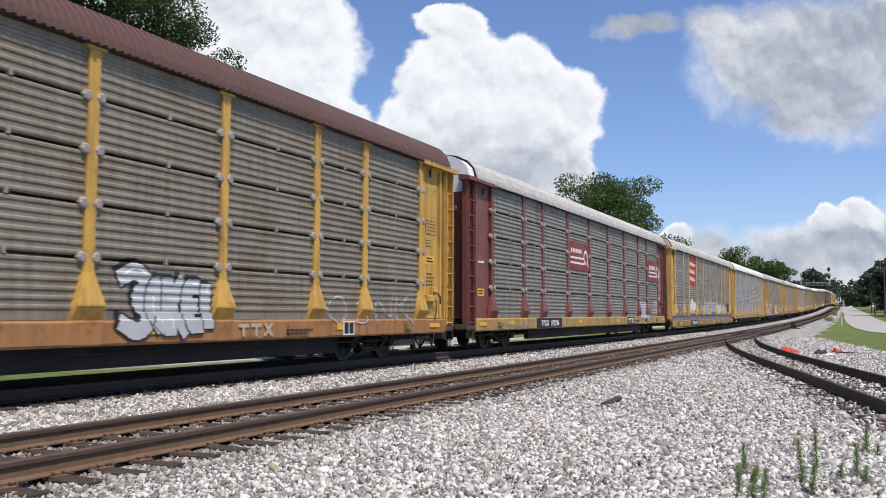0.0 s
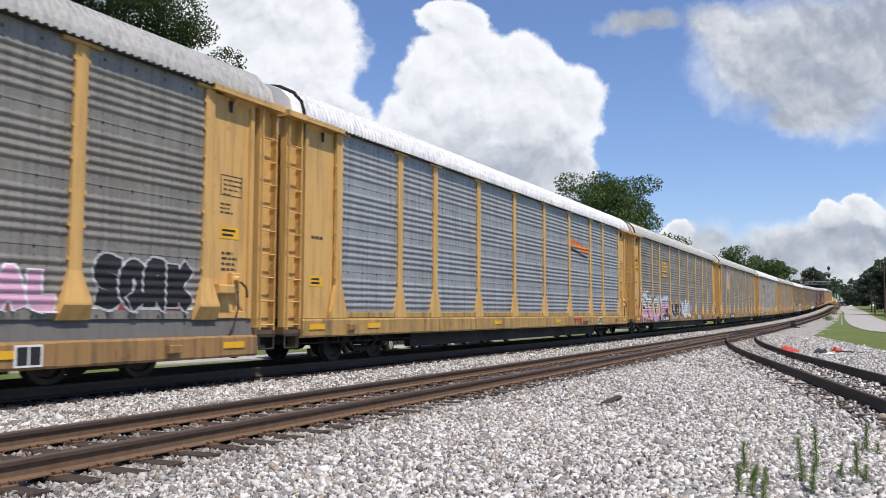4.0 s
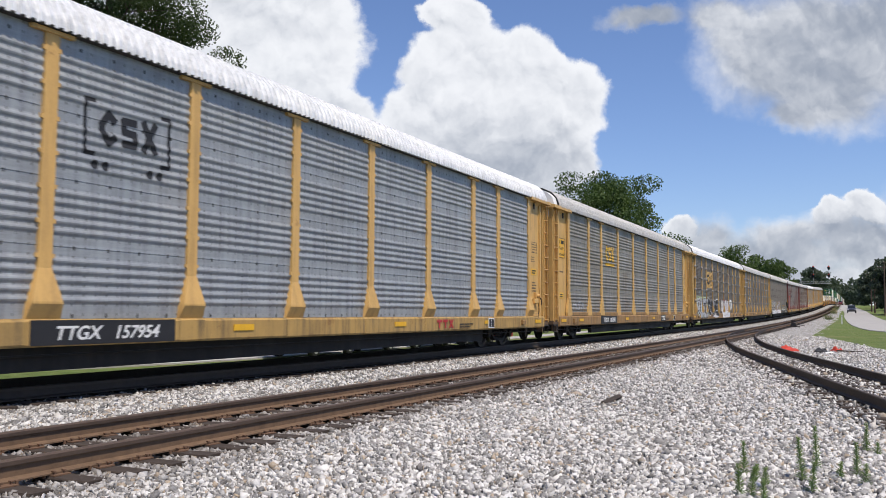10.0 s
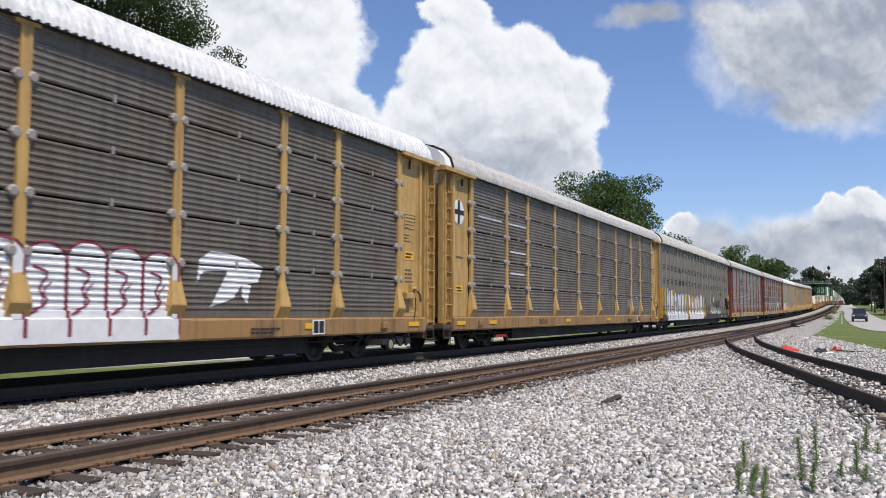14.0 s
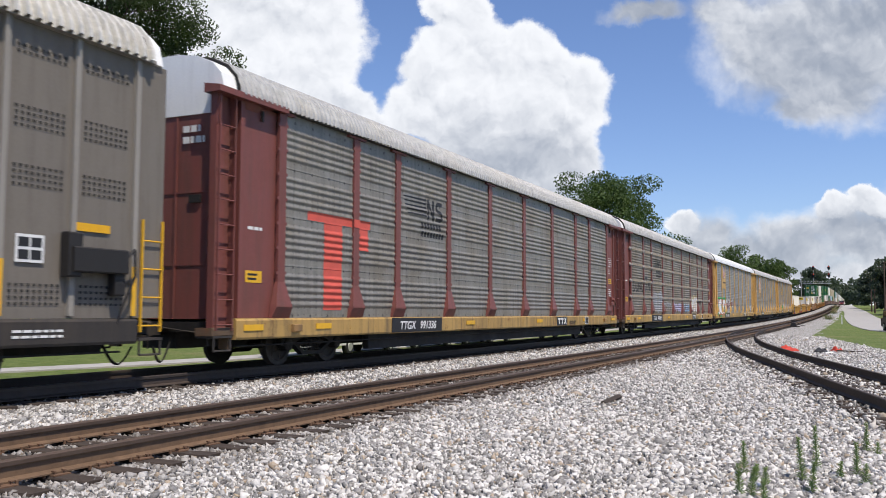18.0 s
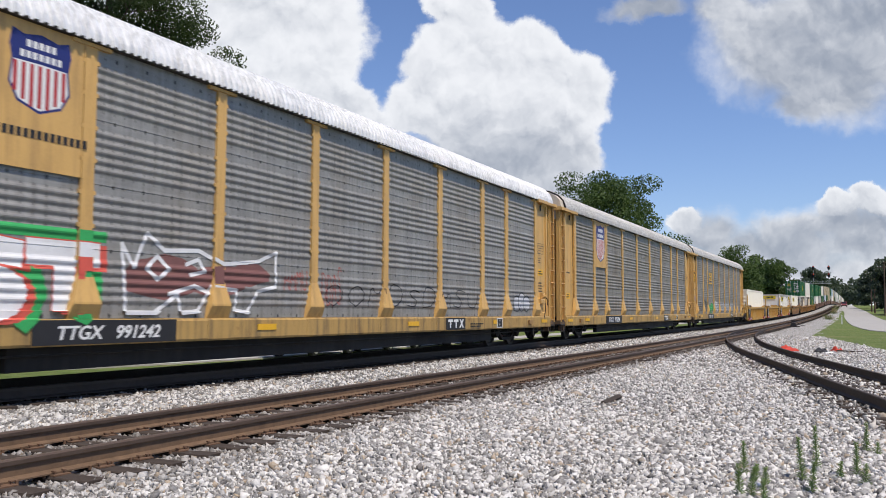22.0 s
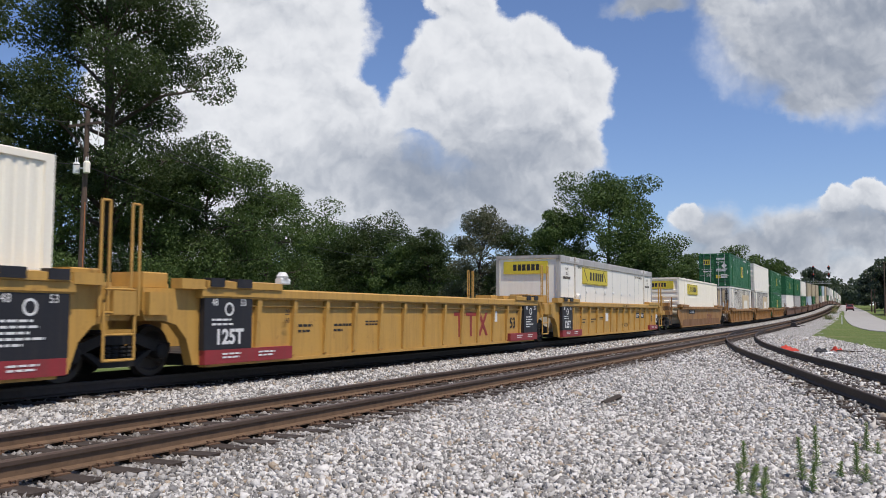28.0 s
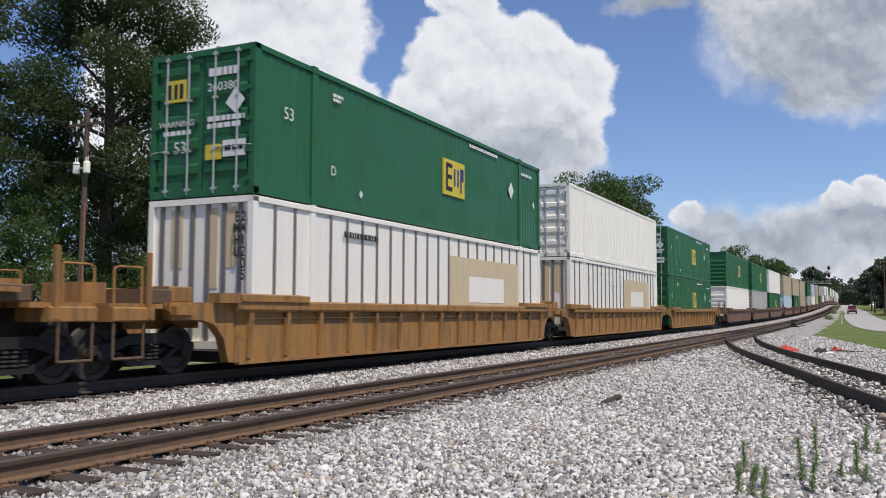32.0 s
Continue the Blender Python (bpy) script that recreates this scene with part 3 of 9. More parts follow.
# ---------------------------------------------------------------- loose ballast stones
def stones(name, spots, size, seed, label):
    """Crushed rock, each stone a jagged six-sided lump."""
    r = np.random.RandomState(seed)
    cube = np.array([(x, y, z) for x in (-1, 1) for y in (-1, 1) for z in (-1, 1)], float) * 0.72
    quad = [(0, 1, 3, 2), (4, 6, 7, 5), (0, 4, 5, 1), (2, 3, 7, 6), (0, 2, 6, 4), (1, 5, 7, 3)]
    n = len(spots)
    q = r.normal(size=(n, 4))
    q /= np.linalg.norm(q, axis=1)[:, None]
    w, x, y, z = q.T
    rot = np.stack([1 - 2 * (y * y + z * z), 2 * (x * y - z * w), 2 * (x * z + y * w), 2 * (x * y + z * w), 1 - 2 * (x * x + z * z), 2 * (y * z - x * w),
                    2 * (x * z - y * w), 2 * (y * z + x * w), 1 - 2 * (x * x + y * y)], -1).reshape(n, 3, 3)
    sc = (size * np.exp(r.normal(0, 0.28, n)))[:, None] * r.uniform([0.85, 0.6, 0.38], [1.45, 1.05, 0.75], (n, 3))
    loc = (cube[None] + r.uniform(-0.42, 0.42, (n, 8, 3))) * sc[:, None]
    pts = np.einsum("nij,nkj->nki", rot, loc) + np.asarray(spots)[:, None]
    faces = (np.asarray(quad)[None] + 8 * np.arange(n)[:, None, None]).reshape(-1, 4)
    me = bpy.data.meshes.new(name)
    me.vertices.add(n * 8)
    me.vertices.foreach_set("co", pts.reshape(-1).astype(np.float32))
    me.loops.add(len(faces) * 4)
    me.loops.foreach_set("vertex_index", faces.reshape(-1).astype(np.int32))
    me.polygons.add(len(faces))
    me.polygons.foreach_set("loop_start", np.arange(0, len(faces) * 4, 4, dtype=np.int32))
    me.update(calc_edges=True)
    me.materials.append(M_STONE)
    return tagged(new(name, me), label, "gravel", kind="stuff")


def scatter(n, x0, x1, y0, y1, seed, keep):
    r = np.random.RandomState(seed)
    out = []
    for x, y in zip(r.uniform(x0, x1, n), r.uniform(y0, y1, n)):
        if keep(x, y):
            out.append((x, y, ground_z(x, y) + r.uniform(-0.012, 0.03)))
    return out


def clear_of_rails(x, y):
    if x > grass_edge(y) + 0.4:
        return False
    for m in (NEAR_X, TRAIN_X):
        if abs(abs(x - m) - 0.7525) < 0.11:
            return False
    if abs(abs(x - siding_x(y)) - 0.7525) < 0.11 and 5 < y < 70:
        return False
    if 5 < y < 70 and abs(x - siding_x(y)) < 1.34 and abs((y + 0.25) % 0.5 - 0.25) < 0.12:
        return (int(x * 877 + y * 431) % 10) < 2
    if 13 < y < 66 and abs(x - siding_x(y)) < 1.4:
        return False
    # the ties stay bare in the middle of the track and at their ends
    for m in (NEAR_X, TRAIN_X):
        if abs(x - m) < 1.34 and abs((y + 0.25) % 0.5 - 0.25) < 0.115:
            return (int(x * 977 + y * 331) % 10) < 2
    return True


def foreground(x, y):
    return y > 7.6 + 0.5 * x and x > -1.36 * y - 0.6 and x < 0.05 * y + 0.6


stones("ballast_foreground", scatter(145000, -10.9, 1.6, 3.6, 13.5, 1, lambda x, y: foreground(x, y) and clear_of_rails(x, y)), 0.025, 2, "pale crushed-rock ballast stones")
stones("ballast_middle", scatter(72000, -10.9, 1.9, 13.5, 26, 3, clear_of_rails), 0.026, 4, "pale crushed-rock ballast stones")
stones("ballast_beyond", scatter(44000, -10.9, 2.0, 26, 62, 5, clear_of_rails), 0.034, 6, "pale crushed-rock ballast stones")


def between_rails(n, y0, y1, seed):
    """Stones that have filled the siding up to the tops of its ties."""
    r = np.random.RandomState(seed)
    out = []
    for u, y in zip(r.uniform(-1.5, 1.5, n), r.uniform(y0, y1, n)):
        on_tie = abs((y - 1 + 0.25) % 0.5 - 0.25) < 0.11
        if abs(abs(u) - 0.7525) < 0.09 or on_tie and r.rand() < (0.85 if y > 42 or abs(u) > 0.8 else 0.65):
            continue
        out.append((siding_x(y) + u, y, rise(y) - 0.277 + r.uniform(-0.025, 0.014)))
    return out


stones("ballast_siding", between_rails(30000, 13, 66, 7), 0.030, 8, "pale crushed-rock ballast stones")


# ---------------------------------------------------------------- trees
def tree(name, label, x, y, height, width, seed, leaves, leaf, mat, first=0.28, lean=0.0, layers=5, z=None):
    """A tapered, forking trunk and a crown of leaf clumps round the tips of its limbs."""
    r = random.Random(seed)
    t = empty(name, label, "tree", "trees along the line", (x, y, (ground_z(x, y) if z is None else z) - 0.05))
    wood = Shape()
    tips = []
    trunk_r = 0.018 * height + 0.05
    top = height * 0.86
    spine = [Vector((0, 0, 0))]
    for i in range(1, 6):
        spine.append(Vector((lean * top * (i / 5) ** 2 + r.uniform(-0.03, 0.03) * height * i / 5, r.uniform(-0.03, 0.03) * height * i / 5, top * i / 5)))
    for i in range(5):
        wood.tube(spine[i], spine[i + 1], trunk_r * (1 - 0.17 * i), trunk_r * (1 - 0.17 * (i + 1)), 8)
    tips.append((spine[-1], 0.16 * width))
    nl = 5 * layers
    for i in range(nl):
        f = first + (1 - first) * (i + r.random()) / nl
        a = spine[min(4, int(f * 5))].lerp(spine[min(5, int(f * 5) + 1)], f * 5 - int(f * 5))
        az = i * 2.4 + r.uniform(-0.5, 0.5)
        reach = 0.5 * width * (1.05 - 0.75 * max(0.0, f - 0.5) * 1.6) * r.uniform(0.55, 1.0) * (0.75 + 0.5 * min(1, f / 0.45) * 0.5)
        up = height * r.uniform(0.04, 0.14)
        b = a + Vector((math.cos(az) * reach * 0.55, math.sin(az) * reach * 0.55, up * 0.8))
        c = a + Vector((math.cos(az + 0.2) * reach, math.sin(az + 0.2) * reach, up * r.uniform(0.5, 1.5)))
        wood.tube(a, b, trunk_r * 0.34 * (1.1 - f * 0.6), trunk_r * 0.2 * (1.1 - f * 0.6), 6)
        wood.tube(b, c, trunk_r * 0.2 * (1.1 - f * 0.6), trunk_r * 0.07, 5)
        cl = 0.115 * width * r.uniform(0.75, 1.25)
        tips += [(c, cl), (b + Vector((r.uniform(-1, 1), r.uniform(-1, 1), 0.6)) * cl, cl * 0.85)]
        for _ in range(2):
            d = b.lerp(c, r.uniform(0.2, 0.8)) + Vector((r.uniform(-1, 1), r.uniform(-1, 1), r.uniform(-0.3, 1))) * cl * 1.5
            wood.tube(b.lerp(c, 0.4), d, trunk_r * 0.09, trunk_r * 0.03, 4)
            tips.append((d, cl * 0.8))
    part("trunk", wood, M_BARK, t, "dark bark trunk and limbs")
    rs = np.random.RandomState(seed)
    wts = np.array([q[1] ** 2 for q in tips])
    pick = rs.choice(len(tips), leaves, p=wts / wts.sum())
    cen = np.array([tuple(q[0]) for q in tips])[pick]
    rad = np.array([q[1] for q in tips])[pick]
    d = rs.normal(size=(leaves, 3))
    d /= np.linalg.norm(d, axis=1)[:, None]
    pos = cen + d * (rad * rs.uniform(0.25, 1.0, leaves) ** 0.5)[:, None] * np.array([1.15, 1.15, 0.8])
    a = rs.normal(size=(leaves, 3))
    a /= np.linalg.norm(a, axis=1)[:, None]
    nrm = rs.normal(size=(leaves, 3)) + d * 0.8 + np.array([0, 0, 0.6])
    b = np.cross(nrm, a)
    b /= np.linalg.norm(b, axis=1)[:, None]
    s = (leaf * rs.uniform(0.6, 1.3, leaves))[:, None]
    quad = np.stack([pos - a * s * 0.5, pos + b * s * 0.32, pos + a * s * 0.55, pos - b * s * 0.32], 1)
    me = bpy.data.meshes.new("crown")
    me.vertices.add(leaves * 4)
    me.vertices.foreach_set("co", quad.reshape(-1).astype(np.float32))
    me.loops.add(leaves * 4)
    me.loops.foreach_set("vertex_index", np.arange(leaves * 4, dtype=np.int32))
    me.polygons.add(leaves)
    me.polygons.foreach_set("loop_start", np.arange(0, leaves * 4, 4, dtype=np.int32))
    me.update(calc_edges=True)
    me.materials.append(mat)
    tagged(part("crown", me, None, t), kind="stuff")
    return t


OAK, BUSH = "tall broad-leaved tree with open dark limbs", "dense green broad-leaved tree in full leaf"
tree("tall_tree", OAK, -45.7, 42.5, 31.5, 14.6, 11, 130000, 0.19, M_LEAF, 0.22, 0.0, 7)
tree("tall_tree", OAK, -57.0, 38.0, 27.0, 16.0, 12, 52000, 0.27, M_LEAF, 0.15)
for i, (x, y, hh, w, n, lf, m) in enumerate((
        (-42.0, 48.5, 13.2, 11.0, 14000, 0.32, M_LEAF_B), (-41.0, 54.0, 11.6, 10.0, 10000, 0.32, M_LEAF_B), (-55.0, 46.7, 15.0, 11.0, 9000, 0.36, M_LEAF),
        (-43.5, 44.5, 9.5, 9.5, 9000, 0.3, M_LEAF_B), (-47.5, 38.5, 9.0, 9.0, 7000, 0.32, M_LEAF_B), (-49.0, 32.0, 10.0, 9.0, 7000, 0.34, M_LEAF_B),
        (-67.8, 100.6, 12.6, 15.0, 12000, 0.5, M_LEAF_B), (-60.7, 104.0, 12.8, 16.0, 14000, 0.5, M_LEAF), (-72.0, 92.0, 11.0, 13.0, 6000, 0.5, M_LEAF),
        (-53.0, 100.0, 10.0, 11.0, 9000, 0.5, M_LEAF_B), (-49.2, 98.4, 11.5, 9.0, 6000, 0.45, M_LEAF), (-39.4, 92.0, 13.4, 9.0, 8000, 0.42, M_LEAF_G),
        (-24.9, 93.4, 16.2, 15.0, 15000, 0.45, M_LEAF_B), (-30.5, 92.0, 13.0, 9.0, 6000, 0.45, M_LEAF_B), (-19.6, 90.4, 9.0, 9.0, 6000, 0.42, M_LEAF_B), (-34.7, 94.3, 10.8, 9.0, 6000, 0.42, M_LEAF),
        (-21.7, 167.1, 11.4, 13.0, 6000, 0.65, M_LEAF_B), (-26.5, 153.7, 10.4, 9.0, 4500, 0.6, M_LEAF_B), (-17.8, 213.7, 11.6, 11.0, 5000, 0.8, M_LEAF_B), (-24.0, 220.0, 13.0, 11.0, 4000, 0.8, M_LEAF),
        (-23.7, 543.0, 22.0, 20.0, 4000, 1.6, M_LEAF_HAZED), (6.5, 201.4, 11.5, 9.0, 7000, 0.7, M_LEAF_HAZED), (10.5, 190.0, 12.5, 11.0, 7000, 0.7, M_LEAF_HAZED), (4.4, 278.0, 12.0, 10.0, 6000, 0.9, M_LEAF_HAZED), (8.0, 250.0, 13.0, 11.0, 6000, 0.9, M_LEAF_HAZED), (-44.2, 47.2, 12.0, 10.5, 12000, 0.3, M_LEAF))):
    tree("tree", BUSH, x, y, hh, w, 40 + i, n * 3, lf * 0.56, m, 0.08)


def woods(name, x0, x1, y0, y1, n, height, seed):
    """A far wood, one mass of leaf clumps."""
    rs = np.random.RandomState(seed)
    cx, cy = rs.uniform(x0, x1, n), rs.uniform(y0, y1, n)
    top = height * rs.uniform(0.75, 1.1, n)
    per = 260
    i = np.repeat(np.arange(n), per)
    d = rs.normal(size=(n * per, 3))
    d /= np.linalg.norm(d, axis=1)[:, None]
    rad = 0.34 * top[i]
    base = np.array([rise(float(v)) - 0.5 for v in cy])
    pos = np.stack([cx[i], cy[i], base[i] + 0.55 * top[i]], 1) + d * (rad * rs.uniform(0.6, 1.0, n * per))[:, None] * np.array([1, 1, 1.4])
    pos[:, 2] = np.maximum(pos[:, 2], base[i] + 0.3)
    a, b = rs.normal(size=(n * per, 3)), rs.normal(size=(n * per, 3))
    s = height * 0.07
    a *= s / np.linalg.norm(a, axis=1)[:, None]
    b *= s / np.linalg.norm(b, axis=1)[:, None]
    quad = np.stack([pos - a, pos - b * 0.7, pos + a, pos + b * 0.7], 1)
    me = bpy.data.meshes.new(name)
    me.from_pydata(quad.reshape(-1, 3).tolist(), [], np.arange(n * per * 4).reshape(-1, 4).tolist())
    me.materials.append(M_LEAF_HAZED)
    return tagged(new(name, me), "far green woods on the skyline", "woods", kind="stuff")


woods("far_woods", -60, 160, 620, 760, 46, 21, 5)
woods("far_woods", -220, -70, 150, 260, 40, 14, 6)
woods("far_woods", 14, 60, 200, 420, 36, 17, 7)
woods("far_woods", -70, -30, 230, 420, 30, 14, 8)


# ---------------------------------------------------------------- rolling stock: shared pieces
CACHE = {}
M_WASHER = simple("grey_steel_washer", (0.32, 0.29, 0.265), 0.6, 0.2, 0.3, 12.0)


def cached(key, make):
    if key not in CACHE:
        CACHE[key] = make()
    return CACHE[key]


def side_profile(style):
    """(z, outward) pairs from the foot of a rack's side panel to its eave."""
    z0, z1 = 1.08, 5.02
    out = [(0.965, 0.0), (z0, 0.0)]
    if style == "banded":
        for g in range(4):
            low = 1.16 + 0.96 * g
            for r in range(5):
                out += [(low + 0.136 * (r + q / 6), 0.012 - 0.012 * math.cos(1.0472 * q)) for q in range(6)]
            out += [(low + 0.68, 0.0)]
            if g < 3:
                out += [(low + 0.80, 0.0), (low + 0.803, -0.005), (low + 0.812, -0.005), (low + 0.815, 0.004), (low + 0.86, 0.0)]
    elif style in ("heavy", "strapped"):
        n = 30
        p = (z1 - z0) / n
        for i in range(n):
            a = z0 + i * p
            if i % 6 == 0 and i:
                if style == "strapped":
                    out += [(a - 0.022, 0.0), (a - 0.020, 0.024), (a + 0.085, 0.024), (a + 0.087, 0.0)]
                    continue
                out += [(a - 0.024, 0.004), (a - 0.022, -0.19), (a + 0.018, -0.19), (a + 0.020, 0.0)]
            out += [(a + 0.024, 0.0), (a + 0.048, 0.018), (a + 0.080, 0.018), (a + 0.104, 0.0)]
    elif style == "ribbed":
        n = 40
        p = (z1 - z0) / n
        for i in range(n):
            a = z0 + i * p
            if i % 8 == 0 and i:
                out += [(a - 0.018, 0.0), (a - 0.016, -0.19), (a + 0.014, -0.19), (a + 0.016, 0.0)]
            out += [(a + 0.020, 0.0), (a + 0.038, 0.015), (a + 0.060, 0.015), (a + 0.078, 0.0)]
    return out + [(z1, 0.0)]


PROFILES = {s: side_profile(s) for s in ("banded", "ribbed", "heavy", "strapped", "smooth")}
SIDE_X = 1.40


def panel_mesh(style, width, mat):
    def make():
        s = Shape()
        pr = PROFILES[style]
        back = 0.06 if style in ("banded", "smooth") else 0.2
        v, f = [], []
        for z, d in pr:
            v += [(SIDE_X + d, -width / 2, z), (SIDE_X + d, width / 2, z), (SIDE_X - back, -width / 2, z), (SIDE_X - back, width / 2, z)]
        for i in range(len(pr) - 1):
            o = 4 * i
            f += [(o, o + 1, o + 5, o + 4), (o + 2, o + 6, o + 7, o + 3), (o, o + 4, o + 6, o + 2), (o + 1, o + 3, o + 7, o + 5)]
        s.add(v, f)
        return s.mesh("side_panel", mat)
    return cached(("panel", style, round(width, 2), mat.name), make)


def post_mesh(style, mat, kick=False):
    def make():
        s = Shape()
        a, b = SIDE_X - 0.02, SIDE_X + 0.05
        w = {"banded": 0.115, "ribbed": 0.09, "heavy": 0.10, "strapped": 0.10, "smooth": 0.045}[style]
        if style == "smooth":
            s.box(a, SIDE_X + 0.06, -w, w, 1.0, 5.0)
        else:
            s.box(a, b, -w, w, 1.66, 4.95)
            ft = 0.20 if style == "ribbed" else 0.29
            if kick:
                # the flared foot stands out from the side and turns back under to the sill
                v = [(x, q * h, z) for z, h, x in ((1.66, w, b), (1.20, ft * 0.86, b + 0.085), (1.17, ft * 0.88, b + 0.085), (0.95, ft, b - 0.01)) for q in (-1, 1)]
                v += [(a, q * h, z) for z, h in ((1.66, w), (1.20, ft * 0.86), (1.17, ft * 0.88), (0.95, ft)) for q in (-1, 1)]
                f = [(2 * i, 2 * i + 1, 2 * i + 3, 2 * i + 2) for i in range(3)]
                f += [(2 * i + q, 2 * i + 2 + q, 2 * i + 10 + q, 2 * i + 8 + q) for i in range(3) for q in (0, 1)] + [(6, 7, 15, 14)]
                s.add(v, f)
            else:
                s.prism([(-w, 1.66), (-ft, 1.10), (-ft, 0.965), (ft, 0.965), (ft, 1.10), (w, 1.66)][::-1], a, b + 0.02, "x")
            cap = 0.36 if style == "banded" else 0.2
            s.box(a, b + 0.02, -cap, cap, 4.93, 5.01)
            if style in ("ribbed", "heavy", "strapped"):
                s.m = 1
                for i in range(1, 5):
                    z = 1.08 + i * 0.788
                    for q in (-1, 1):
                        s.lathe([(0.085, SIDE_X - 0.01), (0.085, SIDE_X + 0.055), (0.06, SIDE_X + 0.075)], 8, "x", (0, q * (w + 0.03), z - 0.07 * 0))
            else:
                for i in range(7):
                    z = 1.8 + i * 0.48
                    for q in (-1, 1):
                        s.box(SIDE_X + 0.02, SIDE_X + 0.05, q * (w + 0.02) - 0.02, q * (w + 0.02) + 0.02, z, z + 0.06)
        return s.mesh("post", [mat, M_WASHER])
    return cached(("post", style, mat.name, kick), make)


def roof_mesh(mat, pitch=0.25, deep=1.0):
    def make():
        half = [(1.53, 4.99), (1.515, 5.12), (1.42, 5.33), (1.22, 5.54), (0.88, 5.70), (0.45, 5.78), (0.0, 5.81)]
        pr = half + [(-x, z) for x, z in half[:-1][::-1]]
        n = len(pr)
        steps = []
        y = -13.42
        while y < 13.42:
            steps += [(y, 0), (y + pitch * 0.30, 0), (y + pitch * 0.48, 1), (y + pitch * 0.82, 1)]
            y += pitch
        v, f = [], []
        for y, up in steps:
            for x, z in pr:
                k = 1 + 0.019 * deep * up
                v.append((x * k, y, 4.4 + (z - 4.4) * (1 + 0.024 * deep * up)))
        for j in range(len(steps) - 1):
            for i in range(n - 1):
                a = j * n + i
                f.append((a, a + 1, a + n + 1, a + n))
        s = Shape().add(v, f)
        return s.mesh("roof", mat)
    return cached(("roof", mat.name, pitch), make)


def wheelset_mesh():
    def make():
        s = Shape()
        for q in (-1, 1):
            s.lathe([(0.05, q * 0.66), (0.30, q * 0.68), (0.33, q * 0.675), (0.445, q * 0.685), (0.42, q * 0.715), (0.415, q * 0.80), (0.33, q * 0.805), (0.30, q * 0.76), (0.14, q * 0.765), (0.12, q * 0.83), (0.02, q * 0.83)], 22, "x")
        s.tube((-0.95, 0, 0), (0.95, 0, 0), 0.075, None, 10)
        s.box(0.80, 0.815, 0.10, 0.13, -0.28, 0.28)
        s.box(0.80, 0.815, -0.13, -0.10, -0.28, 0.28)
        return s.mesh("wheelset", M_STEEL_DARK, False)
    return cached("wheelset", make)


def truck_mesh(mat):
    def make():
        s = Shape()
        for q in (-1, 1):
            x0, x1 = sorted((q * 0.90, q * 1.03))
            top = [(-1.10, 0.40), (-1.10, 0.55), (-0.75, 0.60), (-0.35, 0.72), (0.35, 0.72), (0.75, 0.60), (1.10, 0.55), (1.10, 0.40), (0.72, 0.43), (0.38, 0.55), (-0.38, 0.55), (-0.72, 0.43)]
            s.prism(top, x0, x1, "x")
            low = [(-0.70, 0.44), (-0.36, 0.20), (0.36, 0.20), (0.70, 0.44), (0.58, 0.44), (0.30, 0.28), (-0.30, 0.28), (-0.58, 0.44)]
            s.prism(low, x0, x1, "x")
            for y in (-0.9, 0.9):
                s.lathe([(0.13, q * 0.88), (0.13, q * 1.06), (0.09, q * 1.08)], 12, "x", (0, y, 0.42))
            for y in (-0.22, -0.07, 0.08, 0.23):
                for k in range(4):
                    s.lathe([(0.062, 0.0), (0.075, 0.02), (0.062, 0.05)], 8, "z", (q * 0.97, y, 0.29 + 0.062 * k))
        s.box(-0.92, 0.92, -0.2, 0.2, 0.42, 0.70)
        s.lathe([(0.24, 0.70), (0.24, 0.80)], 14, "z")
        for y in (-1.32, 1.32):
            s.box(-0.75, 0.75, y - 0.05, y + 0.05, 0.36, 0.46)
        return s.mesh("truck", mat)
    return cached(("truck", mat.name), make)


def coupler_shape(end):
    """A knuckle coupler with its uncoupling lever, pointing along end."""
    s = Shape()
    y = lambda a: end * a
    s.box(-0.09, 0.09, *sorted((y(13.5), y(14.12))), 0.66, 0.86)
    s.box(-0.17, 0.13, *sorted((y(14.02), y(14.26))), 0.60, 0.92, 0.04)
    s.box(-0.24, -0.10, *sorted((y(14.05), y(14.34))), 0.62, 0.90, 0.03)
    s.path([(0.1, y(13.8), 0.80), (0.7, y(13.85), 0.74), (1.25, y(13.85), 0.70), (1.25, y(13.85), 0.48)], 0.016)
    return s


def bent_tube(pts, r, n=6):
    """One tube through points that lie in a plane across the line."""
    v, f = [], []
    for i, (x, y, z) in enumerate(pts):
        a, b = Vector(pts[max(0, i - 1)]), Vector(pts[min(len(pts) - 1, i + 1)])
        d = (b - a).normalized()
        side = Vector((-d.z, 0, d.x))
        v += [Vector((x, y, z)) + r * (side * math.cos(6.28319 * k / n) + Vector((0, 1, 0)) * math.sin(6.28319 * k / n)) for k in range(n)]
        if i:
            f += [(n * i - n + k, n * i - n + (k + 1) % n, n * i + (k + 1) % n, n * i + k) for k in range(n)]
    return Shape().add(v, f)


def hose_shape(end, y0=13.75):
    """A hanging air hose, one bent tube."""
    v, f = [], []
    for i in range(11):
        a = i / 10
        c = (0.32 + 0.12 * a, end * (y0 + 0.55 * a), 0.62 - 0.48 * math.sin(a * 2.6) + 0.1 * a)
        v += [(c[0] + 0.025 * math.cos(q * 1.0472), c[1] + 0.018 * math.sin(q * 1.0472), c[2] + 0.018 * math.sin(q * 1.0472)) for q in range(6)]
        if i:
            f += [(6 * i - 6 + q, 6 * i - 6 + (q + 1) % 6, 6 * i + (q + 1) % 6, 6 * i + q) for q in range(6)]
    return Shape().add(v, f)


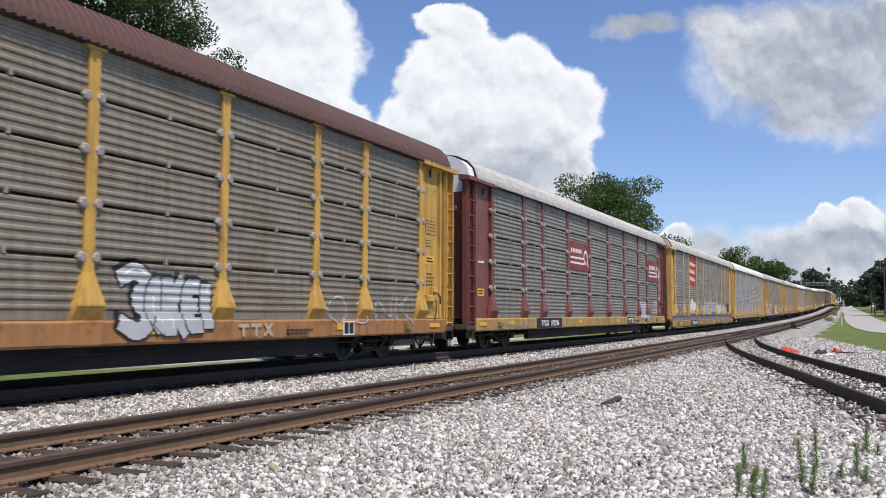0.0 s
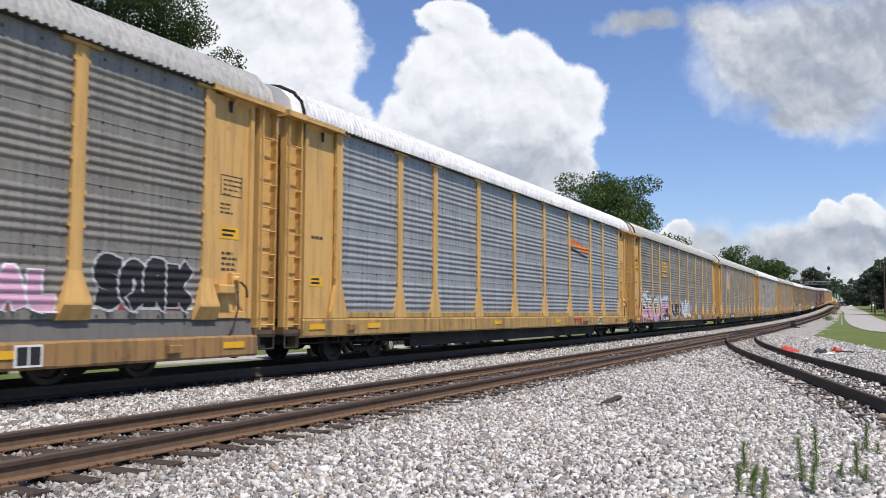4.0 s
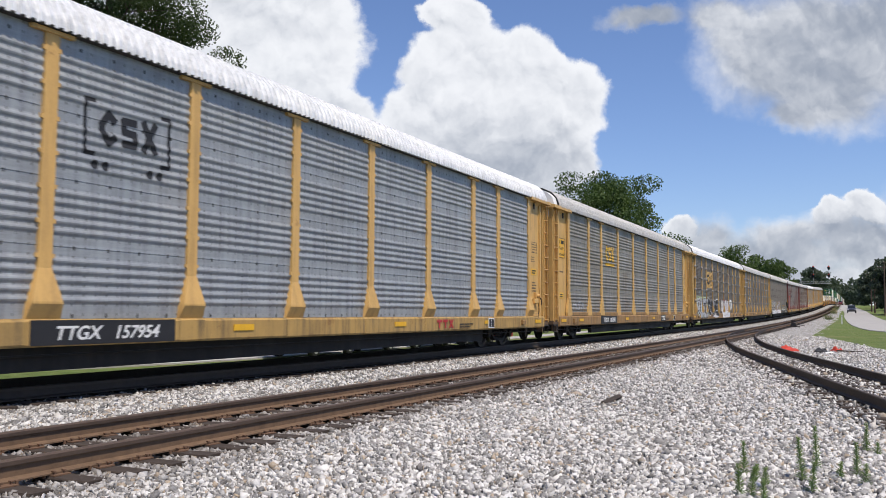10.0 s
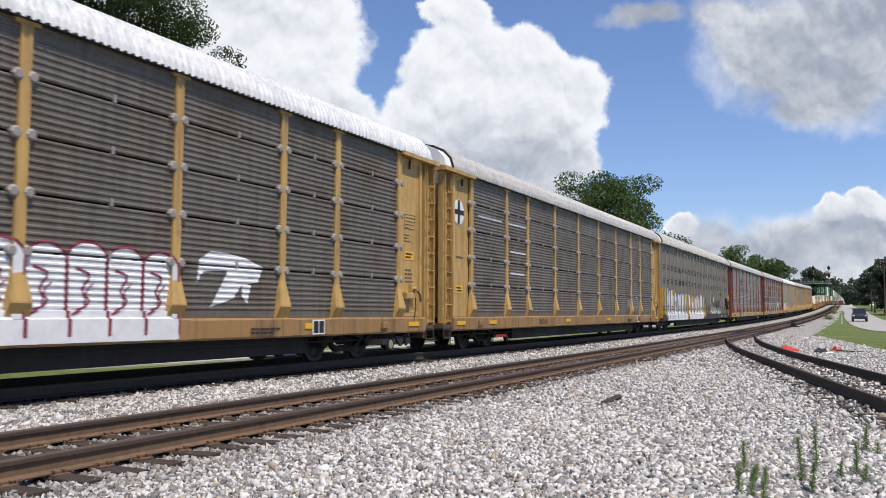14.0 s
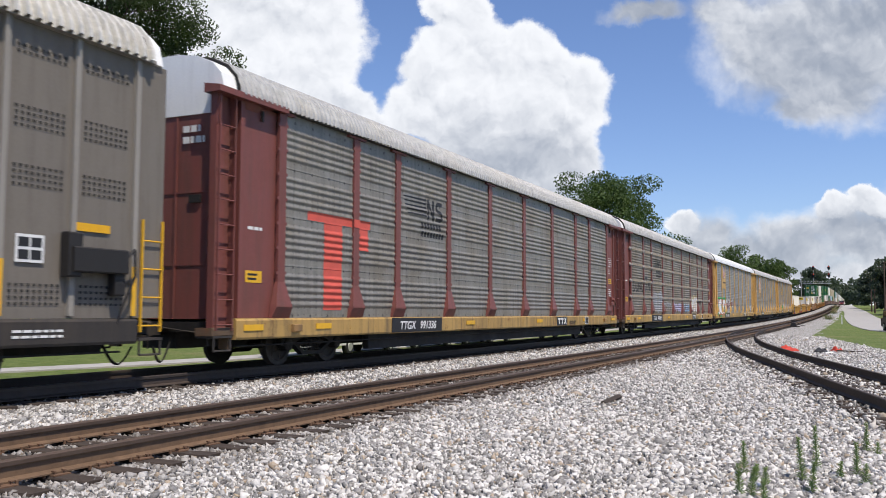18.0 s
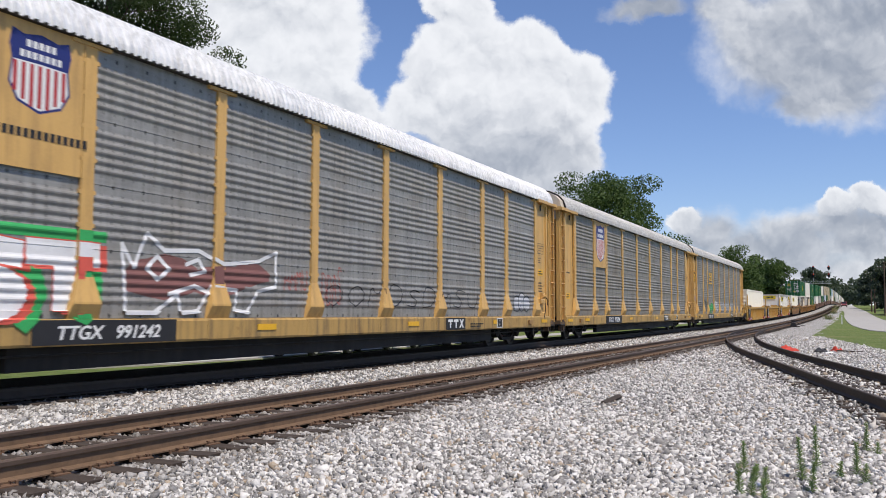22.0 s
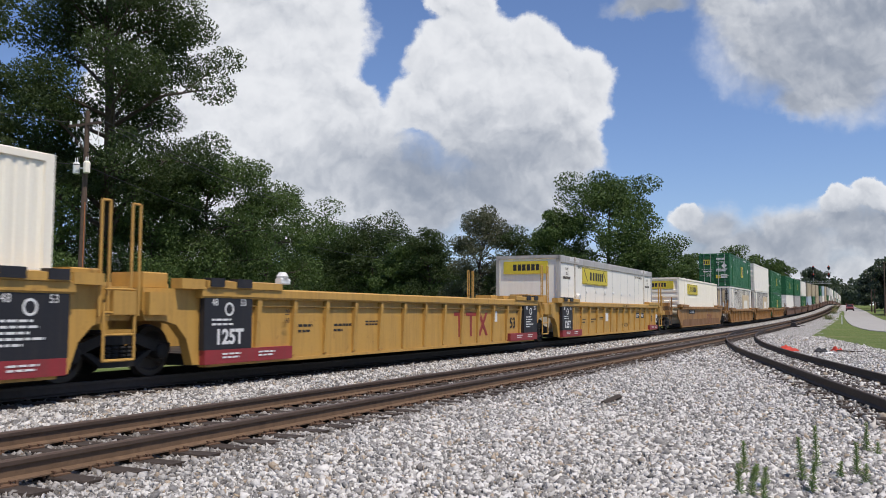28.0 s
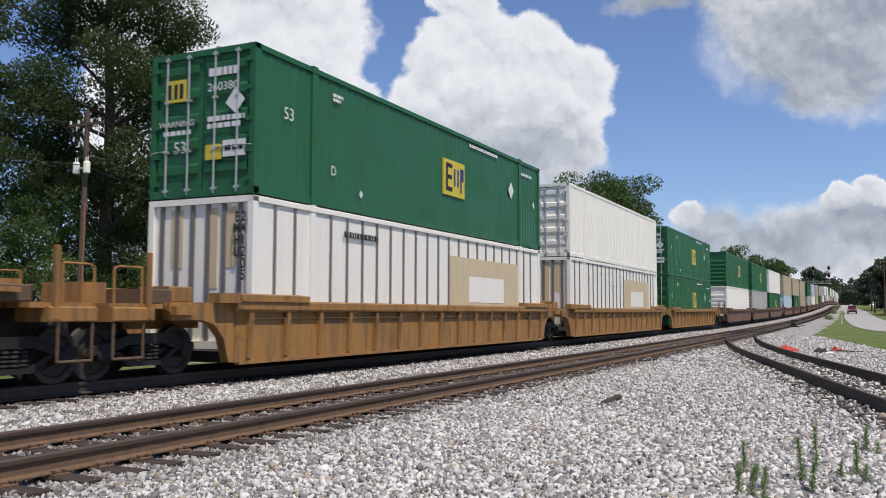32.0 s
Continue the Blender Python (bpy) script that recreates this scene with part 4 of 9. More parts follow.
THINGS = []       # (thing, place of its middle along the line at the start)
WHEELS = []       # (wheelset, its pose's y on the car, the car's start)
TRUCK_AT = 10.3
POSTS = (1.48, 4.42, 7.32, 9.26, 12.02)
BAY = 1.158       # post spacing on the smooth rack
LOW_SILL = {1: 0.29}   # how much lower the sill of a car hangs


def trucks(car, start, places, mat):
    for y in places:
        part("truck", truck_mesh(mat), None, car, at=(0, y, 0))
        for d in (-0.9, 0.9):
            w = part("wheelset", wheelset_mesh(), None, car, at=(0, y + d, 0.42))
            WHEELS.append((w, y + d, start))


def ladder_shape(y0, y1, x, z0, z1, step=0.40, rail=True):
    s = Shape()
    if rail:
        for y in (y0, y1):
            s.box(x - 0.03, x + 0.01, y - 0.012, y + 0.012, z0 - 0.1, z1 + 0.1)
    z = z0
    while z < z1:
        s.tube((x, y0, z), (x, y1, z), 0.013, None, 6)
        s.tube((x, y0, z), (x - 0.14, y0, z), 0.012, None, 5)
        s.tube((x, y1, z), (x - 0.14, y1, z), 0.012, None, 5)
        z += step
    return s


SHIFT = {-1: -0.35, 0: -0.1, 1: 0.4, 3: -0.1, 4: 0.1, 5: 0.25, 6: 0.15, 7: 0.15, 9: -0.56, 10: -0.05, 11: -0.15, 12: -0.35, 13: -0.3, 14: -0.6}   # slack in the couplings


def autorack(index, label, style, body, sheet, roof, sill=None, base=True):
    """A covered two- or three-level vehicle carrier on a long flat car."""
    start = 23.43 + 28.6 * index + 14.7 + SHIFT.get(index, 0.0)
    sill = sill or body
    car = empty("autorack_car", label, "rail car", "autorack cars of the train")
    THINGS.append((car, start))
    edges = [-p for p in POSTS[::-1]] + list(POSTS)
    if style == "smooth":
        edges = [BAY * (i - 11.5) for i in range(24)]
    for q in (1, -1):
        turn = pose(0, 0, 0, 0, 0, 0 if q > 0 else 180)
        for a, b in zip(edges[:-1], edges[1:]):
            p = part("side_panel", panel_mesh(style, b - a, sheet), None, car)
            p.matrix_basis = turn @ Matrix.Translation((0, (a + b) / 2, 0))
            if style == "strapped" and q > 0:
                for i in range(1, 5):
                    w = round((b - a) / 2 - 0.13, 2)
                    me = cached(("strap", w), lambda: Shape().box(SIDE_X + 0.015, SIDE_X + 0.031, -w, w, -0.028, 0.09, 0.004).mesh("strap", M_STRAP))
                    part("strap", me, None, car, at=(0, (a + b) / 2, 1.08 + i * 0.788))
            for i in range(1, 5) if style in ("ribbed", "heavy", "strapped") and q > 0 else ():
                me = cached("clip", lambda: Shape().box(SIDE_X - 0.01, SIDE_X + 0.035, -0.025, 0.025, -0.02, 0.10).mesh("panel_clip", M_WASHER))
                part("panel_clip", me, None, car, at=(0, (a + b) / 2 + 0.1, 1.08 + i * 0.788))
        for a in edges:
            p = part("post", post_mesh(style, body, not base or style in ("heavy", "strapped", "ribbed")), None, car)
            p.matrix_basis = turn @ Matrix.Translation((0, a, 0))
        # sill of the flat car
        s = Shape()
        s.prism([(1.30, 0.58), (1.47, 0.58), (1.49, 0.62), (1.49, 0.92), (1.46, 0.96), (1.30, 0.96)], -13.38, 13.38)
        for a in edges:
            if style != "smooth":
                s.box(1.485, 1.495, a - 0.30, a + 0.30, 0.61, 0.93)
        low = LOW_SILL.get(index, 0.0)
        p = part("side_sill", s, sill, car)
        p.matrix_basis = turn @ Matrix.Translation((0, 0, -low))
        if low:
            part("side_band", Shape().prism([(1.30, 0.64), (1.43, 0.64), (1.36, 0.966), (1.30, 0.966)], -13.3, 13.3), paint("grey_band", (0.13, 0.125, 0.115), 0.6, dirt=0.4), car, "dark sloping band above the sill").matrix_basis = turn
        if base and style == "banded":
            for a, b in zip(edges[:-1], edges[1:]):
                w = round((b - a) / 2 - 0.31, 2)
                me = cached(("base", w, sill.name), lambda: Shape().box(SIDE_X, SIDE_X + 0.052, -w, w, 0.97, 1.10, 0.01).mesh("base_rail", sill))
                part("base_rail", me, None, car).matrix_basis = turn @ Matrix.Translation((0, (a + b) / 2, 0))
        for e in (1, -1):
            if style != "smooth":
                for nm, x0, x1, y0, y1, z0 in (("corner_panel", 1.26, 1.36, 12.12, 13.16, 0.97), ("corner_post", 1.24, 1.42, 13.16, 13.27, 0.97)):
                    part(nm, Shape().box(x0, x1, *sorted((e * y0, e * y1)), z0, 4.99), body, car).matrix_basis = turn
            else:
                part("corner_panel", Shape().box(1.24, 1.42, *sorted((e * 13.32, e * 13.93)), 0.97, 4.99), sheet, car).matrix_basis = turn
            if style != "smooth":
                # a channel: web and two flanges in one piece
                channel = [(1.28, e * 13.43), (1.42, e * 13.43), (1.42, e * 13.455), (1.315, e * 13.455), (1.315, e * 13.905), (1.42, e * 13.905), (1.42, e * 13.93), (1.28, e * 13.93)]
                s = Shape().prism(channel, 0.80, 4.97, "z")
                part("ladder_panel", s, body, car).matrix_basis = turn
                s = Shape().box(1.06, 1.44, *sorted((e * 13.36, e * 13.96)), 0.66, 0.80, 0.01)
                s.box(1.20, 1.40, *sorted((e * 13.40, e * 13.50)), 0.42, 0.66)
                part("end_step_frame", s, END_RUST, car, "rusty brown end framing").matrix_basis = turn
                s = Shape()
                s.prism([(1.20, 4.93), (1.56, 4.93), (1.56, 5.04), (1.20, 5.10)], *sorted((e * 12.0, e * 14.02)))
                s.prism([(1.30, 4.72), (1.44, 4.93), (1.30, 4.93)], *sorted((e * 12.7, e * 13.2)))
                part("eave_bracket", s, body, car).matrix_basis = turn
            part("ladder", ladder_shape(e * 13.47, e * 13.89, 1.47, 0.85, 4.8 if style != "smooth" else 2.4, 0.44), body if style != "smooth" else M_SAFETY, car).matrix_basis = turn
            s = Shape()
            s.box(1.05, 1.46, *sorted((e * 13.45, e * 13.95)), 0.62, 0.66)
            s.path([(1.44, e * 13.48, 0.66), (1.44, e * 13.48, 0.40), (1.44, e * 13.92, 0.40), (1.44, e * 13.92, 0.66)], 0.018)
            part("step", s, M_STEEL_DARK, car).matrix_basis = turn
    # added eave strip; the dark one stands in for shade between roof rib ends
    for q in (1, -1):
        s = Shape().box(*sorted((q * 1.40, q * 1.522)), -13.6, 13.6, 4.985, 5.035)
        part("eave_rail", s, M_STEEL_DARK if style != "smooth" else body, car)
    part("roof", roof_mesh(roof, 0.155 if style != "smooth" else 0.175, 1.35 if style != "smooth" else 2.2), None, car)
    for e in (1, -1):
        s = Shape()
        s.box(-1.28, 1.28, *sorted((e * 13.70, e * 13.78)), 0.95, 4.62)
        for x in (-0.95, -0.3, 0.36):
            s.box(x, x + 0.05, *sorted((e * 13.77, e * 13.80)), 0.95, 4.60)
        for z in (1.9, 3.2):
            s.box(-1.27, 1.27, *sorted((e * 13.77, e * 13.795)), z, z + 0.03)
        d = part("end_door", s, body, car)
        if style != "smooth" and e < 0:
            part("door_latch", Shape().box(0.72, 0.98, -13.82, -13.77, 3.02, 3.16, 0.01), C_DARK, d, "dark latch plate")
            part("grab_iron", Shape().path([(1.22, -13.78, 2.05), (1.22, -13.88, 2.10), (1.22, -13.88, 2.75), (1.22, -13.78, 2.80)], 0.014), body, d)
        s = Shape()
        s.prism([(-1.24, 4.62), (1.24, 4.62), (1.24, 4.98), (1.47, 5.0), (1.38, 5.33), (1.18, 5.53), (0.86, 5.68), (0.4, 5.76), (-0.4, 5.76), (-0.86, 5.68), (-1.18, 5.53), (-1.38, 5.33), (-1.47, 5.0), (-1.24, 4.98)], *sorted((e * 13.40, e * 13.80)))
        part("end_cap", s, M_WHITE if index not in (1, 3, 13, 14) else C_CAP, car, "pale arched end of the roof")
        half = [(1.50, 5.0), (1.49, 5.13), (1.41, 5.35), (1.21, 5.56), (0.87, 5.72), (0.45, 5.80), (0.0, 5.83)]
        arch = [(x, e * 13.42, z) for x, z in half + [(-x, z) for x, z in half[:-1][::-1]]]
        part("roof_seal", bent_tube(arch, 0.026), M_BLACK, car, "black rubber roof seal")
        part("coupler", coupler_shape(e), M_STEEL_DARK, car)
        part("air_hose", hose_shape(e), M_BLACK, car)
    s = Shape()
    s.box(-1.28, 1.28, -13.8, 13.8, 0.72, 0.90)
    s.box(-0.40, 0.40, -13.7, 13.7, 0.42, 0.74)
    for y in range(-12, 13, 2):
        s.box(-1.27, 1.27, y - 0.06, y + 0.06, 0.56, 0.74)
    s.box(-1.26, -1.1, -8.4, 8.4, 0.24, 0.74)
    s.box(1.1, 1.26, -8.4, 8.4, 0.24, 0.74)
    s.path([(1.33, -13.2, 0.46), (1.33, 13.2, 0.46)], 0.015)
    part("underframe", s, M_BLACK, car)
    trucks(car, start, (-TRUCK_AT, TRUCK_AT), M_BLACK)
    return car


# ---------------------------------------------------------------- racks
END_RUST = paint("rusty_end_framing", (0.115, 0.072, 0.042), 0.75, dirt=0.5, rust=0.5)
C_DARK = simple("dark_latch", (0.02, 0.018, 0.017), 0.6, 0.0, 0.2, 6.0)
C_CAP = paint("buff_roof_end", (0.55, 0.49, 0.40), 0.6, dirt=0.35, dirt_colour=(0.2, 0.17, 0.13))
M_STRAP = paint("tan_strap", (0.33, 0.27, 0.20), 0.6, dirt=0.4)
S_GREY = galvanised("zinc_sheet", (0.262, 0.245, 0.212), 0.42)
S_PALE = galvanised("pale_zinc_sheet", (0.305, 0.295, 0.272), 0.2)
S_DARK = galvanised("sooty_zinc_sheet", (0.17, 0.145, 0.118), 0.7, False)
S_BROWN = galvanised("brown_zinc_sheet", (0.255, 0.222, 0.175), 0.65)
S_OLD = galvanised("weathered_zinc_sheet", (0.265, 0.228, 0.175), 0.65, False)
S_BLUE = galvanised("blue_grey_zinc_sheet", (0.33, 0.345, 0.355), 0.1)
S_TAN = paint("taupe_paint", (0.165, 0.145, 0.12), 0.6, dirt=0.3)
S_TAN_POST = paint("pale_taupe_paint", (0.27, 0.25, 0.22), 0.6, dirt=0.3)
R_GREY = galvanised("grey_roof", (0.49, 0.48, 0.455), 0.15, False)
R_CREAM = galvanised("cream_roof", (0.64, 0.61, 0.54), 0.08, False)
R_WHITE = galvanised("white_roof", (0.78, 0.78, 0.77), 0.04, False)
R_BROWN = paint("brown_roof", (0.105, 0.052, 0.045), 0.6, dirt=0.4)
SILL_OLD = paint("rusty_yellow_sill", (0.34, 0.165, 0.06), 0.65, dirt=0.6, rust=0.6, dirt_colour=(0.13, 0.06, 0.03))
SILL_Y = paint("yellow_sill", (0.43, 0.27, 0.085), 0.55, dirt=0.8, rust=0.35)
SILL_B = paint("brown_yellow_sill", (0.31, 0.178, 0.066), 0.6, dirt=0.75, rust=0.25)

RACKS = {
    -1: ("old autorack car with brown ribbed roof, yellow posts and grimy sides", "heavy", M_YELLOW_OLD, S_OLD, R_BROWN, SILL_OLD),
    0: ("autorack car with maroon posts and ends and grey ribbed sides", "heavy", M_MAROON, S_GREY, R_GREY, SILL_Y),
    1: ("yellow-posted autorack car with a red panel and graffiti", "banded", M_YELLOW, S_GREY, R_GREY, SILL_B, False),
    2: ("yellow-posted autorack car with blue-grey sides", "banded", M_YELLOW, S_BLUE, R_WHITE, SILL_Y),
    3: ("yellow-posted autorack car with large pink and blue graffiti", "banded", M_YELLOW, S_GREY, R_GREY, SILL_B),
    4: ("yellow-posted autorack car with a blue and red shield", "banded", M_YELLOW, S_GREY, R_GREY, SILL_B),
    5: ("autorack car with clean silver-blue sides and white roof", "banded", M_YELLOW, S_BLUE, R_WHITE, SILL_Y, False),
    6: ("yellow-posted autorack car with grey banded sides", "banded", M_YELLOW, S_GREY, R_GREY, SILL_B),
    7: ("sooty autorack car with yellow posts and large black and white graffiti", "ribbed", M_YELLOW_DULL, S_DARK, R_WHITE, SILL_B),
    8: ("sooty dark autorack car with thin yellow posts", "ribbed", M_YELLOW_DULL, S_DARK, R_GREY, SILL_B),
    9: ("smooth taupe autorack car with close-set posts and graffiti", "smooth", S_TAN_POST, S_TAN, R_CREAM, M_STEEL_DARK),
    10: ("autorack car with maroon posts and weathered grey sides", "banded", M_MAROON, S_GREY, R_GREY, SILL_Y, False),
    11: ("autorack car with maroon posts and brown-grey sides with tags", "strapped", M_MAROON, S_BROWN, R_GREY, SILL_Y),
    12: ("yellow-posted autorack car with white roof and a large yellow panel", "banded", M_YELLOW, S_PALE, R_WHITE, SILL_Y, False),
    13: ("yellow-posted autorack car with a shield panel and grey sides", "banded", M_YELLOW, S_GREY, R_GREY, SILL_Y, False),
    14: ("last autorack car, yellow posts and grey banded sides", "banded", M_YELLOW, S_GREY, R_GREY, SILL_Y, False),
}
CARS = {i: autorack(i, *v) for i, v in RACKS.items()}


# ---------------------------------------------------------------- containers
C_GREEN = paint("green_paint", (0.016, 0.115, 0.040), 0.42, dirt=0.25, dirt_colour=(0.03, 0.05, 0.03))
C_CREAM = paint("cream_paint", (0.86, 0.81, 0.68), 0.45, dirt=0.06)
C_WHITE = paint("container_white", (0.82, 0.79, 0.71), 0.45, dirt=0.10, dirt_colour=(0.30, 0.26, 0.2))
C_GREY = paint("container_grey", (0.42, 0.41, 0.39), 0.5, dirt=0.3)
C_TAN = paint("container_tan", (0.44, 0.37, 0.25), 0.55, dirt=0.2)
C_BLUE = paint("container_pale_blue", (0.46, 0.55, 0.62), 0.5, dirt=0.2)
C_RIB = paint("grey_rib", (0.17, 0.155, 0.14), 0.6, dirt=0.3)
C_BUFF = paint("buff_patch", (0.58, 0.47, 0.30), 0.6, dirt=0.15)
C_STEEL = simple("bright_steel", (0.55, 0.55, 0.53), 0.45, 0.6, 0.2, 8.0)
C_LOGO = simple("banner_yellow", (0.62, 0.50, 0.045), 0.5, 0.0, 0.2, 6.0)
C_BLACK = simple("sign_black", (0.02, 0.02, 0.022), 0.6, 0.0, 0.2, 6.0)
C_PALE = simple("stencil_white", (0.72, 0.72, 0.70), 0.6, 0.0, 0.15, 6.0)
C_SEAM = simple("pale_grey_seam", (0.50, 0.49, 0.46), 0.5, 0.0, 0.2, 6.0)
C_STENCIL = simple("faded_black_stencil", (0.07, 0.055, 0.04), 0.6, 0.0, 0.3, 6.0)
C_STREAKED = paint("rust_streaked_white", (0.62, 0.58, 0.51), 0.6, dirt=0.9, rust=0.55, dirt_colour=(0.26, 0.10, 0.045))
C_RUST = paint("orange_rust", (0.36, 0.13, 0.05), 0.7, dirt=0.4)
CL, CW, CH = 16.15, 2.59, 2.90


def ribbed_side(mat, pitch, depth, y0, y1, z0, z1):
    """A wall with upright corrugation, facing +x, its base plane at x = 0."""
    pts, y = [], y0
    while y < y1 - 0.02:
        for f, d in ((0.0, 0.0), (0.30, 0.0), (0.42, depth), (0.88, depth)):
            pts.append((min(y1, y + f * pitch), d))
        y += pitch
    pts.append((y1, 0.0))
    v, f = [], []
    for y, d in pts:
        v += [(d, y, z0), (d, y, z1)]
    for i in range(len(pts) - 1):
        f.append((2 * i, 2 * i + 2, 2 * i + 3, 2 * i + 1))
    return Shape().add(v, f)


def slab(y0, y1, z0, z1, x, t=0.004):
    return Shape().box(x - 0.002, x + t, y0, y1, z0, z1)


def letters(parent, text, size, y, z, x, mat, wide=1.0, face="side", name="lettering", bold=0.0, slant=0.0):
    """Words or numbers in the built-in font, flat on a wall that faces +x (or, on an end, -y)."""
    def make():
        c = bpy.data.curves.new("lettering", "FONT")
        c.body, c.size, c.extrude, c.align_x, c.offset, c.shear = text, size, 0.001, "CENTER", bold, slant
        o = bpy.data.objects.new("lettering", c)
        scene.collection.objects.link(o)
        me = bpy.data.meshes.new_from_object(o.evaluated_get(bpy.context.evaluated_depsgraph_get()))
        bpy.data.objects.remove(o)
        bpy.data.curves.remove(c)
        me.name = "lettering"
        me.materials.clear()
        me.materials.append(mat)
        return me
    ob = part(name, cached(("text", text, size, mat.name, bold), make), None, parent)
    turn = Matrix(((0, 0, 1, 0), (1, 0, 0, 0), (0, 1, 0, 0), (0, 0, 0, 1))) if face == "side" else pose(0, 0, 0, 90)
    at = (x, y, z) if face == "side" else (y, x, z)
    m = Matrix.Translation(at) @ turn @ Matrix.Diagonal((wide, 1, 1, 1))
    ob.matrix_basis = m
    return ob


def bars(parent, y, z, x, rows, mat, h=0.05, gap=0.045, face="side", seed=0):
    """Writing too small to read: short bars, in lines."""
    r = random.Random(seed)
    s = Shape()
    for i, w in enumerate(rows):
        zz = z - i * (h + gap)
        a = y
        while a < y + w:
            b = min(y + w, a + r.uniform(0.06, 0.16))
            if face == "side":
                s.box(x, x + 0.003, a, b, zz, zz + h)
            else:
                s.box(a, b, x - 0.003, x, zz, zz + h)
            a = b + 0.03
    return tagged(part("stencil_text", s, mat, parent), kind="stuff")


def container(label, start, level, mat, wall="ribs", end="doors", logo=None, length=CL, patch=False, top=None, floor_z=0.37):
    """A 53-foot domestic container: posts, rails, ribbed walls, door end with lock rods."""
    c = empty("container", label, "container", "containers on the train")
    THINGS.append((c, start))
    z0 = floor_z + level * (CH + 0.03)
    z1, w, l = z0 + CH, CW / 2, length / 2
    for q in (1, -1):
        turn = pose(0, 0, 0, 0, 0, 0 if q > 0 else 180)
        if wall == "bars":
            s = Shape().box(-0.02, 0.0, -l + 0.1, l - 0.1, z0 + 0.15, z1 - 0.12)
        else:
            pt, dp = {"ribs": (0.27, 0.034), "faint": (0.27, 0.010), "fine": (0.19, 0.018), "flat": (1.22, 0.006)}[wall]
            s = ribbed_side(mat, pt, dp, -l + 0.1, l - 0.1, z0 + 0.15, z1 - 0.12)
        me = cached(("cwall", wall, mat.name, level, length, floor_z), lambda: s.mesh("side_wall", mat))
        part("side_wall", me, None, c).matrix_basis = turn @ Matrix.Translation((w - 0.045, 0, 0))
        if wall == "bars":
            y = -l + 0.72
            while y < l - 0.4:
                me = cached(("rib", level, floor_z), lambda: Shape().box(-0.05, 0.012, -0.033, 0.033, z0 + 0.15, z1 - 0.12).mesh("rib", C_RIB))
                part("rib", me, None, c).matrix_basis = turn @ Matrix.Translation((w - 0.025, y, 0))
                y += 0.66
        for zz0, zz1, nm in ((z0, z0 + 0.15, "bottom_rail"), (z1 - (0.27 if top else 0.12), z1, "top_rail")):
            part(nm, Shape().box(w - 0.12, w, -l, l, zz0, zz1, 0.012), top if (top and nm == "top_rail") else mat, c).matrix_basis = turn
        for y in (-l + 1.98 + (length - CL) / 2, l - 1.98 - (length - CL) / 2):
            hw = 0.045 if wall == "flat" else 0.09
            s = Shape().box(w - 0.05, w + 0.008, y - hw, y + hw, z0, z1)
            s.box(w - 0.1, w + 0.02, y - 0.10, y + 0.10, z1 - 0.12, z1 + 0.02)
            s.box(w - 0.1, w + 0.02, y - 0.10, y + 0.10, z0 - 0.01, z0 + 0.13)
            part("lift_post", s, C_STREAKED if wall == "flat" else mat, c).matrix_basis = turn
        for e in (1, -1):
            part("corner_post", Shape().box(w - 0.13, w, *sorted((e * l, e * (l - 0.16))), z0, z1), C_GREY if wall == "flat" else mat, c).matrix_basis = turn
    s = Shape().box(-w + 0.05, w - 0.05, -l + 0.05, l - 0.05, z1 - 0.05, z1 - 0.02)
    for i in range(int(length / 0.5)):
        y = -l + 0.3 + i * 0.5
        s.box(-w + 0.12, w - 0.12, y, y + 0.2, z1 - 0.02, z1 - 0.005)
    part("roof", s, mat, c)
    part("floor", Shape().box(-w + 0.05, w - 0.05, -l + 0.05, l - 0.05, z0 + 0.02, z0 + 0.14), C_RIB, c)
    for e in (-1, 1):
        s = Shape()
        y = e * (l - 0.06)
        kind = end if e < 0 else "wall"
        if kind == "doors":
            for q in (-1, 1):
                s = Shape()
                s.box(*sorted((q * 0.012, q * (w - 0.13))), *sorted((y, y - e * 0.04)), z0 + 0.14, z1 - 0.12)
                for i in range(5):
                    zz = z0 + 0.42 + i * 0.50
                    s.prism([(y, zz), (y + e * 0.035, zz + 0.06), (y + e * 0.035, zz + 0.20), (y, zz + 0.26)], *sorted((q * 0.10, q * (w - 0.2))), "x")
                d = part("door", s, mat, c)
                for x in (0.33, 0.88):
                    b = Shape().tube((q * x, y + e * 0.065, z0 + 0.05), (q * x, y + e * 0.065, z1 - 0.06), 0.02, None, 8)
                    for zz in (z0 + 0.12, z0 + 0.9, z0 + 1.9, z1 - 0.14):
                        b.box(q * x - 0.05, q * x + 0.05, *sorted((y, y + e * 0.09)), zz, zz + 0.05)
                    b.tube((q * x, y + e * 0.08, z0 + 0.95), (q * (x + 0.36), y + e * 0.08, z0 + 0.93), 0.012, None, 6)
                    part("lock_rod", b, C_STEEL, d, "galvanised lock rod")
                for zz in (0.25, 0.8, 1.4, 2.0, 2.55):
                    s2 = Shape().box(*sorted((q * (w - 0.22), q * (w - 0.05))), *sorted((y, y + e * 0.075)), z0 + zz, z0 + zz + 0.09)
                    part("hinge", s2, mat, d)
        elif wall == "bars":
            s.box(-w + 0.12, w - 0.12, *sorted((y, y - e * 0.04)), z0 + 0.14, z1 - 0.12)
            part("end_wall", s, mat, c)
            for i in range(6):
                x = -w + 0.33 + i * (2 * w - 0.66) / 5
                part("rib", Shape().box(x - 0.05, x + 0.05, *sorted((y, y + e * 0.03)), z0 + 0.15, z1 - 0.12), C_RIB, c)
